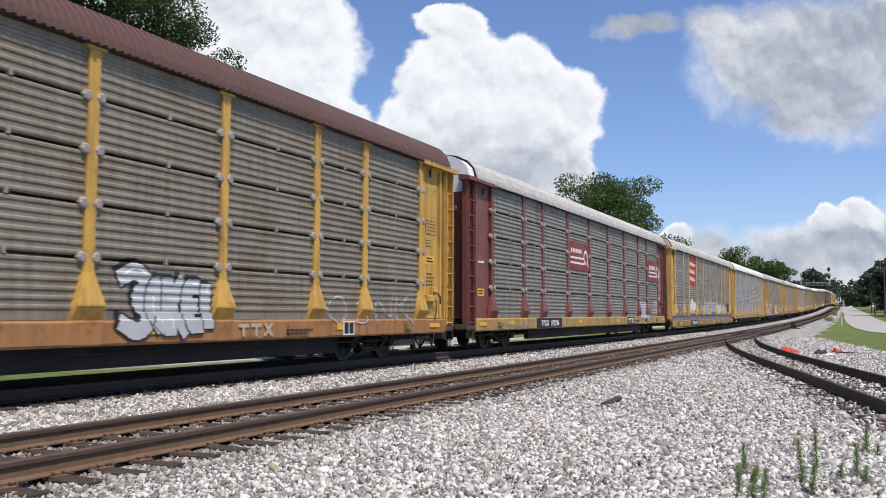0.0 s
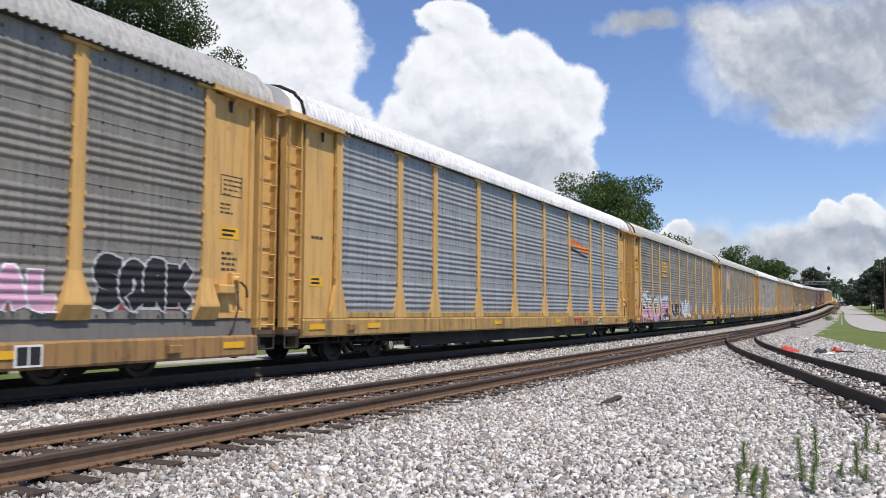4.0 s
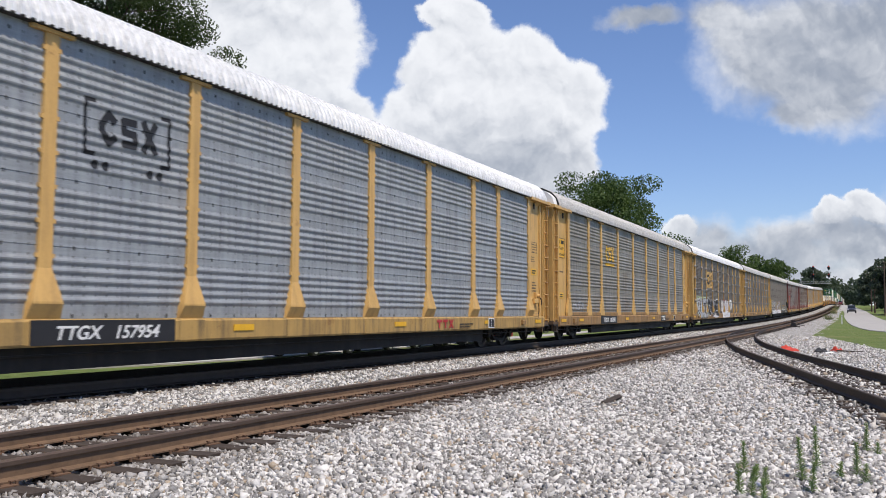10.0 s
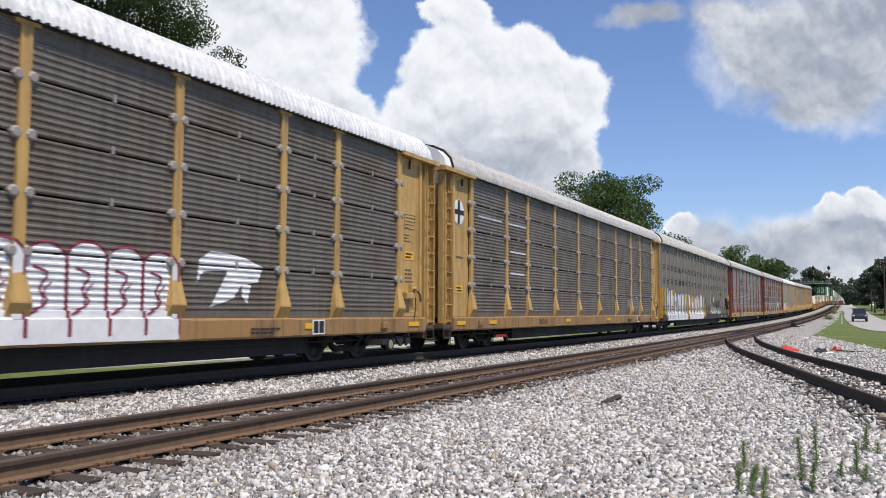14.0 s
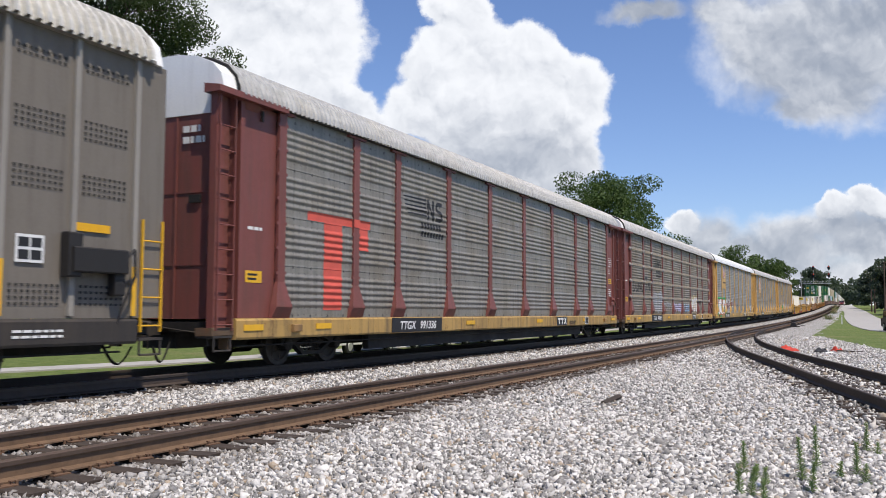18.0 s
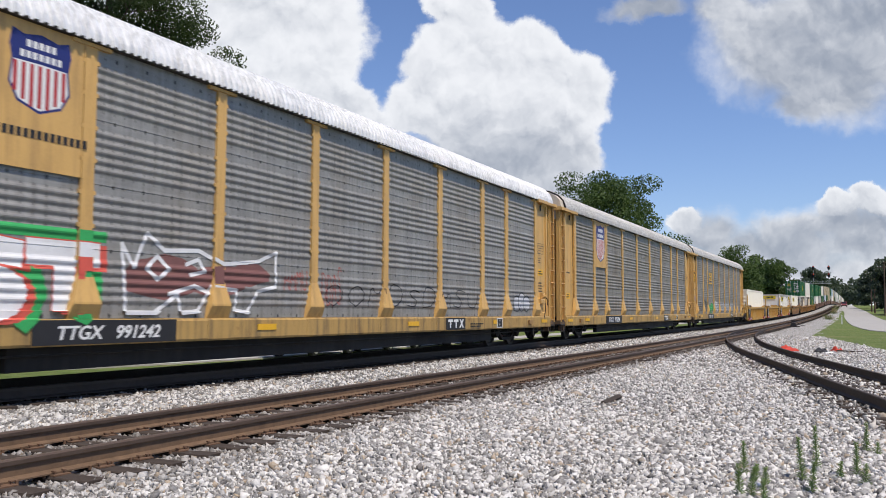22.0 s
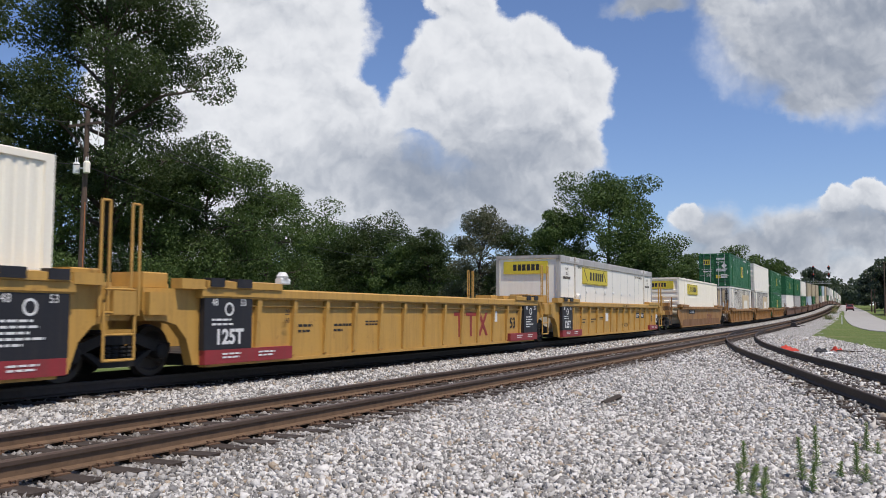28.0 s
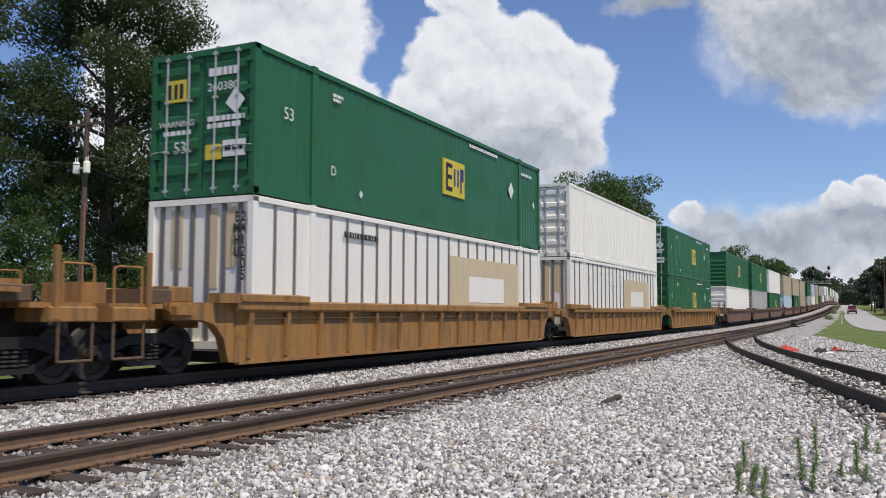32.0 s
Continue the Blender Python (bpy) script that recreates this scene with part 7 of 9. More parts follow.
B_YEL = paint("logo_yellow", (0.66, 0.38, 0.02), 0.5, dirt=0.15)
ST = {i: v[1] for i, v in RACKS.items()}
MARKS = {-1: "", 0: "TTGX 970296", 1: "TTGX 851909", 2: "", 3: "TTGX 985574", 4: "TTGX 994649", 5: "TTGX 157954", 6: "TTGX 160604", 7: "", 8: "", 10: "TTGX 991336", 11: "TTGX 978108", 12: "TTGX 991242", 13: "TTGX 973284", 14: "TTGX 922237"}
for i, car in CARS.items():
    if ST[i] == "smooth":
        continue
    corner_bits(car, ST[i], RACKS[i][2], 10 + i, i in (3, 6, 14))
    if i in (7, 8):
        letters(car, "711929" if i == 7 else "300060", 0.25, -4.9 if i == 7 else -6.0, 0.68, 1.497, C_STENCIL, 1.3)
    mark = {2: (M_RED, None), 5: (M_RED, None), -1: (C_TAN, None), 7: (None, None), 8: (None, None)}.get(i, (C_PALE, C_BLACK))
    sill_bits(car, 5.3, mark[0], mark[1], 30 + i, LOW_SILL.get(i, 0.0))
    if MARKS[i]:
        numbers(car, ST[i], {0: -6.8, 1: -5.75, 5: -6.2, 12: -6.85}.get(i, -6.35), MARKS[i], LOW_SILL.get(i, 0.0))

# car by car, along the train
c = CARS[-1]
word(c, "heavy", [("3", 1.98, 2.85, 0.62, 1.88), ("O", 2.62, 3.15, 0.74, 1.68), ("K", 2.98, 3.58, 0.66, 1.70), ("E", 3.42, 3.92, 0.74, 1.64), ("I", 3.78, 4.22, 0.76, 1.62)], "silver", "black", 0.13, 0.028, accent="white", cast=("black", -0.06, 0.05))
scrawl(c, "heavy", 7.6, 11.6, 0.85, 1.55, 4, "silver", 6, 0.016)
c = CARS[0]
for y0, y1, side in ((-4.32, -1.55, 0), (9.5, 12.0, 1)):
    d = Decal(c, "heavy", 0.034)
    d.rect(y0, y1, 2.84, 3.93)
    d.done("logo_panel", M_DEEP_RED, "dark red panel")
    for i in range(7):
        a = y0 + 0.28 + i * 0.21
        d.rect(a, a + 0.15, 3.50 - 0.06 * side, 3.66)
    d.rect(y0 + 0.2, y0 + 2.0, 3.26, 3.34)
    d.rect(y0 + 0.2, y0 + 2.1, 3.06, 3.14)
    d.stroke(rounded([(y0 + 2.30, 3.10), (y0 + 2.02, 3.25), (y0 + 2.02, 3.5), (y0 + 2.25, 3.66), (y0 + 2.48, 3.5), (y0 + 2.48, 3.25), (y0 + 2.60, 3.04)]), 0.055)
    d.done("logo_lettering", C_PALE)
word(c, "heavy", [("S", 7.45, 8.1, 0.82, 1.78), ("U", 7.95, 8.5, 0.80, 1.74), ("R", 8.4, 8.95, 0.80, 1.74), ("O", 8.85, 9.4, 0.76, 1.68)], "silver", "black", 0.14, 0.02)
for y in (10.75, 11.15, 11.5):
    d = Decal(c, "heavy")
    d.stroke(rounded([(y, 1.72), (y, 1.15), (y + 0.12, 1.05), (y + 0.26, 1.15), (y + 0.28, 1.78), (y + 0.14, 1.80), (y + 0.14, 1.2)]), 0.018)
    d.done("graffiti_scrawl", G["white"], "thin sprayed scrawl")
scrawl(c, "heavy", 1.8, 4.2, 1.2, 1.75, 5, "silver", 10, 0.012)
scrawl(c, "heavy", -5.4, -1.8, 1.2, 1.8, 5, "ash", 11, 0.014)
scrawl(c, "heavy", -11.7, -9.0, 0.62, 0.84, 5, "ash", 12, 0.02)
c = CARS[1]
d = Decal(c, "banded")
d.rect(-7.14, -4.54, 2.95, 4.98)
d.done("logo_panel", M_RED, "bright red panel")
for row, n in ((4.30, 8), (3.80, 7), (3.30, 7)):
    for i in range(n):
        a = -6.86 + i * 0.27
        d.rect(a, a + (0.23 if i == 0 else 0.20), row - 0.01 * i, row + (0.27 if i == 0 else 0.22) - 0.01 * i)
d.done("logo_lettering", C_PALE)
s1 = [Decal(c, "banded"), Decal(c, "banded")]
for i in range(96):
    a = -12.0 + i * 0.25
    s1[(i // 2) % 2].rect(a, a + 0.24, 1.11, 1.20)
s1[0].done("reflective_tape", M_RED, "red and white reflective tape")
s1[1].done("reflective_tape", C_PALE, "red and white reflective tape")
smear(c, "banded", [(-6.6, 1.45, 0.42, 0.34), (-6.25, 1.75, 0.36, 0.38), (-5.75, 1.55, 0.45, 0.42), (-5.3, 1.55, 0.36, 0.32), (-4.95, 1.6, 0.25, 0.25), (-5.9, 1.9, 0.2, 0.2)], "white", 12)
word(c, "banded", [("S", -6.7, -6.2, 1.25, 2.0), ("U", -6.15, -5.7, 1.25, 1.9), ("R", -5.6, -5.1, 1.25, 1.85)], "white", "ash", 0.12, 0.008)
scrawl(c, "banded", -6.6, -4.9, 1.35, 1.85, 4, "black", 13, 0.014)
d = Decal(c, "banded")
d.rect(-5.83, -5.42, 1.20, 1.55)
d.done("paint_patch", C_BLACK, "black painted-over square")
scrawl(c, "banded", -4.2, -3.4, 1.25, 1.85, 4, "mauve", 14, 0.022)
smear(c, "banded", [(-3.75, 1.9, 0.05, 0.14), (-3.95, 1.6, 0.04, 0.12)], "white", 15)
word(c, "banded", [("A", -2.9, -2.5, 1.08, 1.58), ("U", -2.55, -2.2, 1.08, 1.56), ("E", -2.25, -1.9, 1.08, 1.56), ("R", -1.95, -1.6, 1.06, 1.5)], "tan", "white", 0.07, 0.018, "coral", 1.22)
word(c, "banded", [("U", -1.38, -0.72, 1.06, 2.22), ("R", -0.75, -0.22, 1.06, 1.86), ("S", -0.28, 0.18, 1.02, 1.84), ("O", 0.12, 0.62, 1.02, 1.86), ("R", 0.55, 1.0, 1.02, 1.92), ("K", 0.9, 1.36, 1.02, 1.9)], "teal", "white", 0.10, 0.018)
word(c, "banded", [("F", 1.65, 2.4, 1.1, 2.08), ("I", 2.25, 2.75, 1.1, 2.06), ("N", 2.65, 3.5, 1.1, 2.06), ("K", 3.4, 4.28, 1.1, 2.06)], "lavender", "black", 0.19, 0.012, cast=("black", -0.12, -0.05))
word(c, "banded", [("O", 4.65, 5.35, 1.05, 1.75), ("U", 5.2, 5.85, 1.05, 1.72), ("D", 5.75, 6.4, 1.05, 1.75), ("R", 6.3, 7.0, 1.05, 1.72)], "mint", "white", 0.16, 0.03)
word(c, "banded", [("S", 7.5, 8.0, 1.08, 1.68), ("A", 7.95, 8.5, 1.08, 1.68), ("L", 8.5, 9.0, 1.08, 1.68)], "rose", "white", 0.11, 0.03)
word(c, "banded", [("S", 9.6, 10.2, 1.1, 1.95), ("O", 10.1, 10.7, 1.1, 1.9), ("R", 10.6, 11.2, 1.1, 1.92), ("K", 11.1, 11.7, 1.1, 1.9)], "black", "silver", 0.13, 0.035)
c = CARS[2]
d = Decal(c, "banded")
for i in range(4):
    a = 4.75 + i * 0.58
    z = 3.72 - i * 0.07
    d.poly([(a, z), (a + 0.48, z - 0.05), (a + 0.53, z + 0.25), (a + 0.06, z + 0.28)])
    d.done("logo_block", G["orange"], "orange block")
d.poly([(4.6, 3.55), (4.72, 3.66), (7.0, 3.36), (6.9, 3.30)])
d.done("logo_wedge", C_BLACK)
c = CARS[3]
block_letters(c, "banded", -5.84, 3.70, 1.5, 0.72, B_YEL)
smear(c, "banded", [(-11.6 + 0.62 * i, 1.72 + 0.12 * math.sin(i * 2.1), 0.55, 0.34) for i in range(11)], "haze", 21)
smear(c, "banded", [(-11.7 + 0.75 * i, 1.42, 0.60, 0.42) for i in range(10)], "black", 22)
word(c, "banded", [("D", -12.05, -10.5, 0.62, 1.86), ("S", -10.45, -9.35, 0.66, 1.94), ("E", -9.5, -8.4, 0.62, 1.90), ("A", -8.55, -7.2, 0.64, 1.88)], "cream", "black", 0.175, 0.05, "rose", 1.12, "white")
word(c, "banded", [("U", -7.3, -6.2, 0.95, 1.86), ("M", -6.15, -4.75, 0.95, 1.92)], "ash", "black", 0.16, 0.04, "rose", 1.55)
smear(c, "banded", [(-7.0, 1.15, 0.22, 0.3), (-0.2, 1.5, 0.5, 0.3)], "blue", 24)
smear(c, "banded", [(-4.0, 1.0, 0.5, 0.34), (-2.9, 1.2, 0.9, 0.5), (-1.5, 1.25, 0.9, 0.5)], "ash", 25)
word(c, "banded", [("L", -3.95, -3.0, 0.85, 1.72), ("K", -3.0, -2.0, 0.85, 1.74), ("O", -2.05, -0.8, 0.80, 1.80)], "black", "cream", 0.19, 0.06)
word(c, "banded", [("L", -0.7, 0.3, 0.85, 1.80), ("A", 0.1, 1.2, 0.85, 1.85), ("S", 1.1, 2.0, 0.85, 1.78)], "haze", "white", 0.17, 0.06)
smear(c, "banded", [(2.6, 1.4, 0.5, 0.35)], "mauve", 26)
scrawl(c, "banded", -12.0, -10.2, 1.95, 2.4, 5, "white", 26)
c = CARS[4]
shield(c, "banded", -8.33, 3.25, 4.85, 0.68, 3.02)
c = CARS[5]
block_letters(c, "banded", -5.84, 3.80, 1.25, 0.55, C_BLACK, False)
d = Decal(c, "banded")
for y, e in ((-6.72, 1), (-4.96, -1)):
    d.rect(*sorted((y, y + e * 0.06)), 3.35, 4.20)
    for z in (3.35, 4.14):
        d.rect(*sorted((y, y + e * 0.22)), z, z + 0.06)
    d.done("logo_bracket", C_BLACK)
for y in (-6.5, -6.3, -5.4, -5.2):
    d.disc(y, 3.22, 0.07, 0.07)
    d.done("logo_dot", C_BLACK)
c = CARS[6]
block_letters(c, "banded", -5.84, 3.70, 1.5, 0.72, B_YEL)
scrawl(c, "banded", -11.5, -9.9, 1.2, 1.6, 3, "silver", 29)
c = CARS[7]
d = Decal(c, "ribbed")
d.rect(-7.12, -4.5, 2.86, 4.05)
d.done("logo_panel", M_YELLOW, "yellow panel with a black ribbon")
d.stroke(rounded([(-6.0, 3.75), (-6.7, 3.75), (-6.82, 3.5), (-6.7, 3.18), (-6.0, 3.18), (-5.75, 3.25), (-5.6, 3.72), (-5.45, 3.72), (-5.2, 3.15), (-5.05, 3.15), (-4.85, 3.8)]), 0.085)
d.done("logo_ribbon", C_BLACK)
smear(c, "ribbed", [(-11.3 + 0.5 * i, 2.02, 0.35, 0.2) for i in range(9)] + [(-11.35, 1.3, 0.2, 0.7), (-9.3, 1.3, 0.25, 0.75), (-7.3, 1.2, 0.2, 0.5)], "lime", 31)
word(c, "ribbed", [("F", -11.32, -10.5, 0.72, 2.06), ("U", -10.65, -9.72, 0.68, 2.10), ("K", -9.85, -9.0, 0.66, 2.12), ("E", -9.05, -8.1, 0.70, 2.02), ("T", -8.25, -6.98, 0.68, 2.06)], "silver", "black", 0.145, 0.028, cast=("black", 0.07, -0.06), accent="white")
smear(c, "ribbed", [(-3.4, 0.78, 1.5, 0.13)], "white", 32)
word(c, "ribbed", [("D", -6.75, -5.35, 0.84, 2.08), ("O", -5.3, -4.35, 0.80, 2.02), ("N", -4.4, -3.2, 0.78, 2.02), ("E", -3.3, -1.85, 0.76, 2.02)], "black", "white", 0.19, 0.045)
lobes(c, "ribbed", [(0.12 + 0.72 * i, 0.86 + 0.72 * i, 2.08 - 0.03 * (i % 3)) for i in range(6)], 0.62, "white", "wine", 0.022)
d = Decal(c, "ribbed")
d.lift = 0.012
for i in range(6):
    y = 0.3 + 0.72 * i
    d.stroke(rounded([(y, 1.68), (y + 0.28, 1.60), (y + 0.05, 1.36), (y + 0.3, 1.20), (y - 0.1, 1.02)]), 0.018)
d.done("graffiti_accent", G["wine"])
# a white animal head
d = Decal(c, "ribbed")
d.lift = 0.006
for pts in ([(4.95, 1.55), (5.0, 1.95), (5.3, 2.12), (5.75, 2.1), (5.85, 1.8), (5.4, 1.78), (5.1, 1.75)], [(5.7, 2.1), (6.2, 2.05), (6.75, 1.9), (6.6, 1.62), (6.1, 1.55), (5.75, 1.7)], [(5.75, 1.8), (6.2, 1.62), (5.9, 1.3), (5.3, 1.15), (5.55, 1.5)], [(6.15, 1.6), (6.4, 1.55), (6.3, 1.22), (6.15, 1.35)]):
    d.poly(pts)
d.done("graffiti_fill", G["white"], "white sprayed animal head")
scrawl(c, "ribbed", -10.8, -7.4, 2.15, 2.7, 4, "teal", 35)
d = Decal(c, "ribbed", -0.036)
r_ = random.Random(71)
for i in range(8):
    g = GLYPHS[r_.randrange(12)]
    y, z = -13.15 + 0.42 * (i % 2), 4.35 - 0.42 * (i // 2) - 0.1 * (i % 2)
    d.stroke(rounded([(y + p[0] * 0.34, z + p[1] * 0.40) for p in g]), 0.016)
d.stroke([(-12.95, 3.0), (-12.6, 2.2)], 0.014)
d.done("graffiti_scrawl", G["black"], "thin black sprayed scrawl")
for k, col, y0, z0, size, seed in ((3, "white", -13.0, 1.95, 0.34, 61), (3, "coral", -13.0, 1.25, 0.24, 62), (14, "black", -13.0, 1.15, 0.26, 63), (14, "mauve", -12.95, 1.9, 0.2, 64), (1, "maroonish", -13.05, 3.2, 0.36, 65), (4, "black", 12.3, 1.3, 0.22, 66), (3, "white", 12.35, 1.6, 0.26, 67)):
    d = Decal(CARS[k], "banded", -0.036)
    r_ = random.Random(seed)
    for i in range(3):
        g = GLYPHS[r_.randrange(9)]
        d.stroke(rounded([(y0 + 0.3 * i + a * 0.26, z0 + b * size * r_.uniform(0.8, 1.3)) for a, b in g]), 0.014)
    d.done("graffiti_scrawl", G[col], "small sprayed tag")
c = CARS[8]
part("emblem_disc", Shape().lathe([(0.36, 1.36), (0.36, 1.372)], 24, "x", (0, -12.8, 3.9)), C_PALE, c, "white disc with a black cross")
for a, b, e, f in ((-0.34, 0.34, -0.07, 0.07), (-0.07, 0.07, -0.34, 0.34)):
    part("emblem_bar", Shape().box(1.372, 1.376 + 0.001 * (e > -0.1), -12.8 + a, -12.8 + b, 3.9 + e, 3.9 + f), C_BLACK, c)
d = Decal(c, "ribbed")
for y0, y1, z in ((-11.5, -9.6, 3.9), (-9.2, -7.4, 3.9), (-8.9, -7.5, 3.0), (-8.9, -7.6, 2.3)):
    d.rect(y0, y1, z, z + 0.07)
d.done("paint_dash", G["silver"])
scrawl(c, "ribbed", 6.5, 10.0, 1.3, 1.9, 6, "silver", 36)
c = CARS[9]
smear(c, "smooth", [(-12.1, 2.2, 0.5, 0.4), (-12.3, 1.4, 0.3, 0.7), (-10.0, 2.25, 0.5, 0.2), (-5.55, 1.85, 0.62, 0.42), (-5.5, 1.2, 0.5, 0.5), (-3.3, 1.95, 0.5, 0.25), (1.1, 1.35, 0.55, 0.75), (1.3, 2.0, 0.3, 0.2)], "ochre", 36)
lobes(c, "smooth", [(-12.1, -11.45, 2.55), (-11.5, -10.65, 2.40), (-10.7, -10.05, 2.48), (-10.15, -8.95, 2.34), (-9.0, -7.85, 2.28), (-7.9, -6.75, 2.34), (-6.85, -5.65, 2.30)], 0.62, "white", "navy", 0.03)
lobes(c, "smooth", [(-5.05, -4.2, 2.22), (-4.25, -3.1, 2.16), (-3.15, -2.3, 2.14), (-2.4, -0.75, 2.22), (-0.85, 0.72, 2.30)], 0.62, "white", "coral", 0.022)
d = Decal(c, "smooth")
d.lift = 0.014
d.rect(-9.55, -9.05, 1.35, 1.75)
d.done("paint_patch", S_TAN_POST, "bare square left in the paint")
scrawl(c, "smooth", -1.9, -0.3, 1.75, 2.0, 4, "coral", 40, 0.012)
smear(c, "smooth", [(1.6, 1.85, 0.35, 0.3), (2.0, 1.4, 0.3, 0.6), (3.1, 1.5, 0.3, 0.5), (3.2, 1.2, 0.4, 0.35)], "soot", 42)
smear(c, "smooth", [(2.1, 1.6, 0.16, 0.5), (3.1, 1.75, 0.2, 0.2)], "ash", 43)
smear(c, "smooth", [(4.4, 1.6, 0.34, 0.62), (5.0, 1.2, 0.6, 0.3), (6.2, 1.2, 1.0, 0.32), (7.8, 1.2, 1.1, 0.30), (9.0, 1.22, 0.4, 0.25), (5.9, 2.0, 0.3, 0.25)], "mint", 44)
d = Decal(c, "smooth")
d.lift = 0.009
for pts in ([(4.7, 1.95), (5.0, 2.12), (5.6, 2.0), (6.2, 1.6), (5.9, 1.45), (5.2, 1.7)], [(5.9, 1.5), (6.3, 2.0), (6.5, 1.7), (6.8, 2.05), (7.2, 1.5), (6.6, 1.35)], [(7.0, 1.5), (7.4, 2.0), (7.7, 1.7), (8.1, 1.95), (8.3, 1.5), (7.6, 1.35)], [(8.0, 1.5), (8.7, 2.08), (8.9, 1.85), (8.7, 1.45), (8.3, 1.38)], [(5.2, 1.35), (5.5, 1.6), (5.9, 1.3), (5.5, 1.15)], [(3.85, 1.55), (4.05, 1.72), (4.2, 1.5), (4.0, 1.42)]):
    d.poly(pts)
d.done("graffiti_fill", G["black"], "black pointed sprayed letters")
bars(c, 8.9, 2.35, 1.425, (1.6,), C_BLACK, 0.22, seed=9)
p = part("brake_box", Shape().box(1.42, 1.62, 12.05, 13.05, 1.62, 1.98, 0.02).box(1.42, 1.58, 11.98, 12.22, 1.55, 2.18, 0.02).box(1.42, 1.56, 12.85, 13.05, 1.30, 1.70, 0.02), C_DARK, c, "dark hand brake housing")
part("brake_arm", Shape().path([(1.60, 13.02, 1.85), (1.62, 13.16, 2.0), (1.60, 13.2, 1.6), (1.52, 13.05, 1.15), (1.44, 12.95, 0.7)], 0.022), C_DARK, p)
part("warning_sign", Shape().box(1.42, 1.428, 12.2, 12.85, 2.22, 2.34), AMBER, c, "amber warning strip")
p = part("placard", Shape().box(1.42, 1.428, 11.25, 11.70, 1.72, 2.10), C_PALE, c, "white framed placard")
for y0, z0 in ((11.29, 1.93), (11.49, 1.93), (11.29, 1.76), (11.49, 1.76)):
    part("panel", Shape().box(1.428, 1.431, y0, y0 + 0.17, z0, z0 + 0.13), C_BLACK, p)
bars(c, 9.0, 0.78, 1.497, (0.9, 0.7), C_PALE, 0.035, 0.04, seed=5)
bars(c, 11.2, 0.78, 1.497, (0.8, 0.8), C_PALE, 0.035, 0.04, seed=6)
letters(c, "CNA", 0.42, -8.0, 3.55, 1.425, C_BLACK)
letters(c, "712956", 0.42, -7.2, 2.78, 1.425, C_BLACK, 1.2)
for i in range(1, 24, 2):
    y = BAY * (i - 11.5)
    part("reflector", Shape().box(1.46, 1.468, y - 0.045, y + 0.045, 1.0, 1.75), M_SAFETY, c, "yellow vertical reflector")
holes = simple("vent_holes", (0.03, 0.028, 0.026), 0.8)
for i in range(23):
    y = BAY * (i - 11)
    for z in (4.55, 3.55, 2.75, 1.15):
        s = Shape()
        for a in range(9):
            for b in range(4 if z < 4 else 2):
                s.box(SIDE_X - 0.002, SIDE_X + 0.013, y - 0.40 + a * 0.095, y - 0.36 + a * 0.095, z + b * 0.085, z + b * 0.085 + 0.035)
        tagged(part("vent_perforation", cached(("vent", z), lambda: s.mesh("vent_perforation", holes)), None, c), kind="stuff") if i == 0 else None
        if i:
            tagged(part("vent_perforation", cached(("vent", z), None), None, c, at=(0, BAY * i, 0)), kind="stuff")
c = CARS[10]
for cc, st in ((CARS[10], "banded"), (CARS[11], "strapped")):
    d = Decal(cc, st)
    for i in range(5):
        d.poly([(-7.0 + 0.05 * i, 3.95 - 0.1 * i), (-5.75, 3.95 - 0.1 * i), (-5.75, 4.0 - 0.1 * i), (-7.0 + 0.05 * i, 3.98 - 0.1 * i)])
    d.stroke([(-5.65, 3.5), (-5.65, 3.98), (-5.35, 3.5), (-5.35, 3.98)], 0.05)
    d.stroke(rounded([(-4.85, 3.95), (-5.15, 3.95), (-5.15, 3.75), (-4.85, 3.72), (-4.85, 3.52), (-5.18, 3.52)]), 0.05)
    for row, n in ((3.24, 7), (3.02, 8)):
        for i in range(n):
            d.rect(-6.05 + i * 0.17, -5.93 + i * 0.17, row, row + 0.14)
    d.done("logo_lettering", C_BLACK)
d = Decal(c, "banded")
d.rect(-11.1, -8.6, 2.95, 3.13)
d.rect(-10.5, -9.8, 1.12, 2.95)
d.rect(-9.1, -8.7, 2.45, 2.95)
d.done("graffiti_fill", G["coral"], "large coral red sprayed letter")
c = CARS[11]
scrawl(c, "strapped", -11.6, -9.3, 2.15, 2.75, 4, "black", 41, 0.045, [0, 6, 2, 6])
scrawl(c, "strapped", -9.2, -6.9, 2.25, 2.95, 5, "black", 47, 0.04, [3, 11, 5, 0, 4])
word(c, "strapped", [("S", -6.9, -6.1, 1.08, 2.2), ("U", -6.2, -5.3, 1.08, 2.2), ("R", -5.4, -4.5, 1.08, 2.25)], "ash", "silver", 0.17, 0.018)
scrawl(c, "strapped", -4.1, -2.0, 1.2, 1.8, 4, "silver", 42, 0.03)
word(c, "strapped", [("A", -1.3, -0.5, 1.1, 1.65), ("N", -0.5, 0.4, 1.1, 1.65), ("O", 0.3, 1.2, 1.1, 1.65)], "lavender", "silver", 0.09, 0.02)
piece(c, "strapped", 1.7, 4.1, 1.12, 1.6, 4, "blue", "silver", 44)
piece(c, "strapped", 4.6, 7.0, 1.12, 2.1, 4, "white", "tan", 45, "tan", 0.7)
scrawl(c, "strapped", 7.6, 8.8, 1.6, 1.9, 5, "black", 46)
c = CARS[12]
shield(c, "banded", -8.18, 3.75, 4.85, 0.50, 2.98, True)
d = Decal(c, "banded")
d.lift = 0.0045
d.rect(-12.0, -6.9, 2.08, 2.24)
d.done("graffiti_cloud", G["green"])
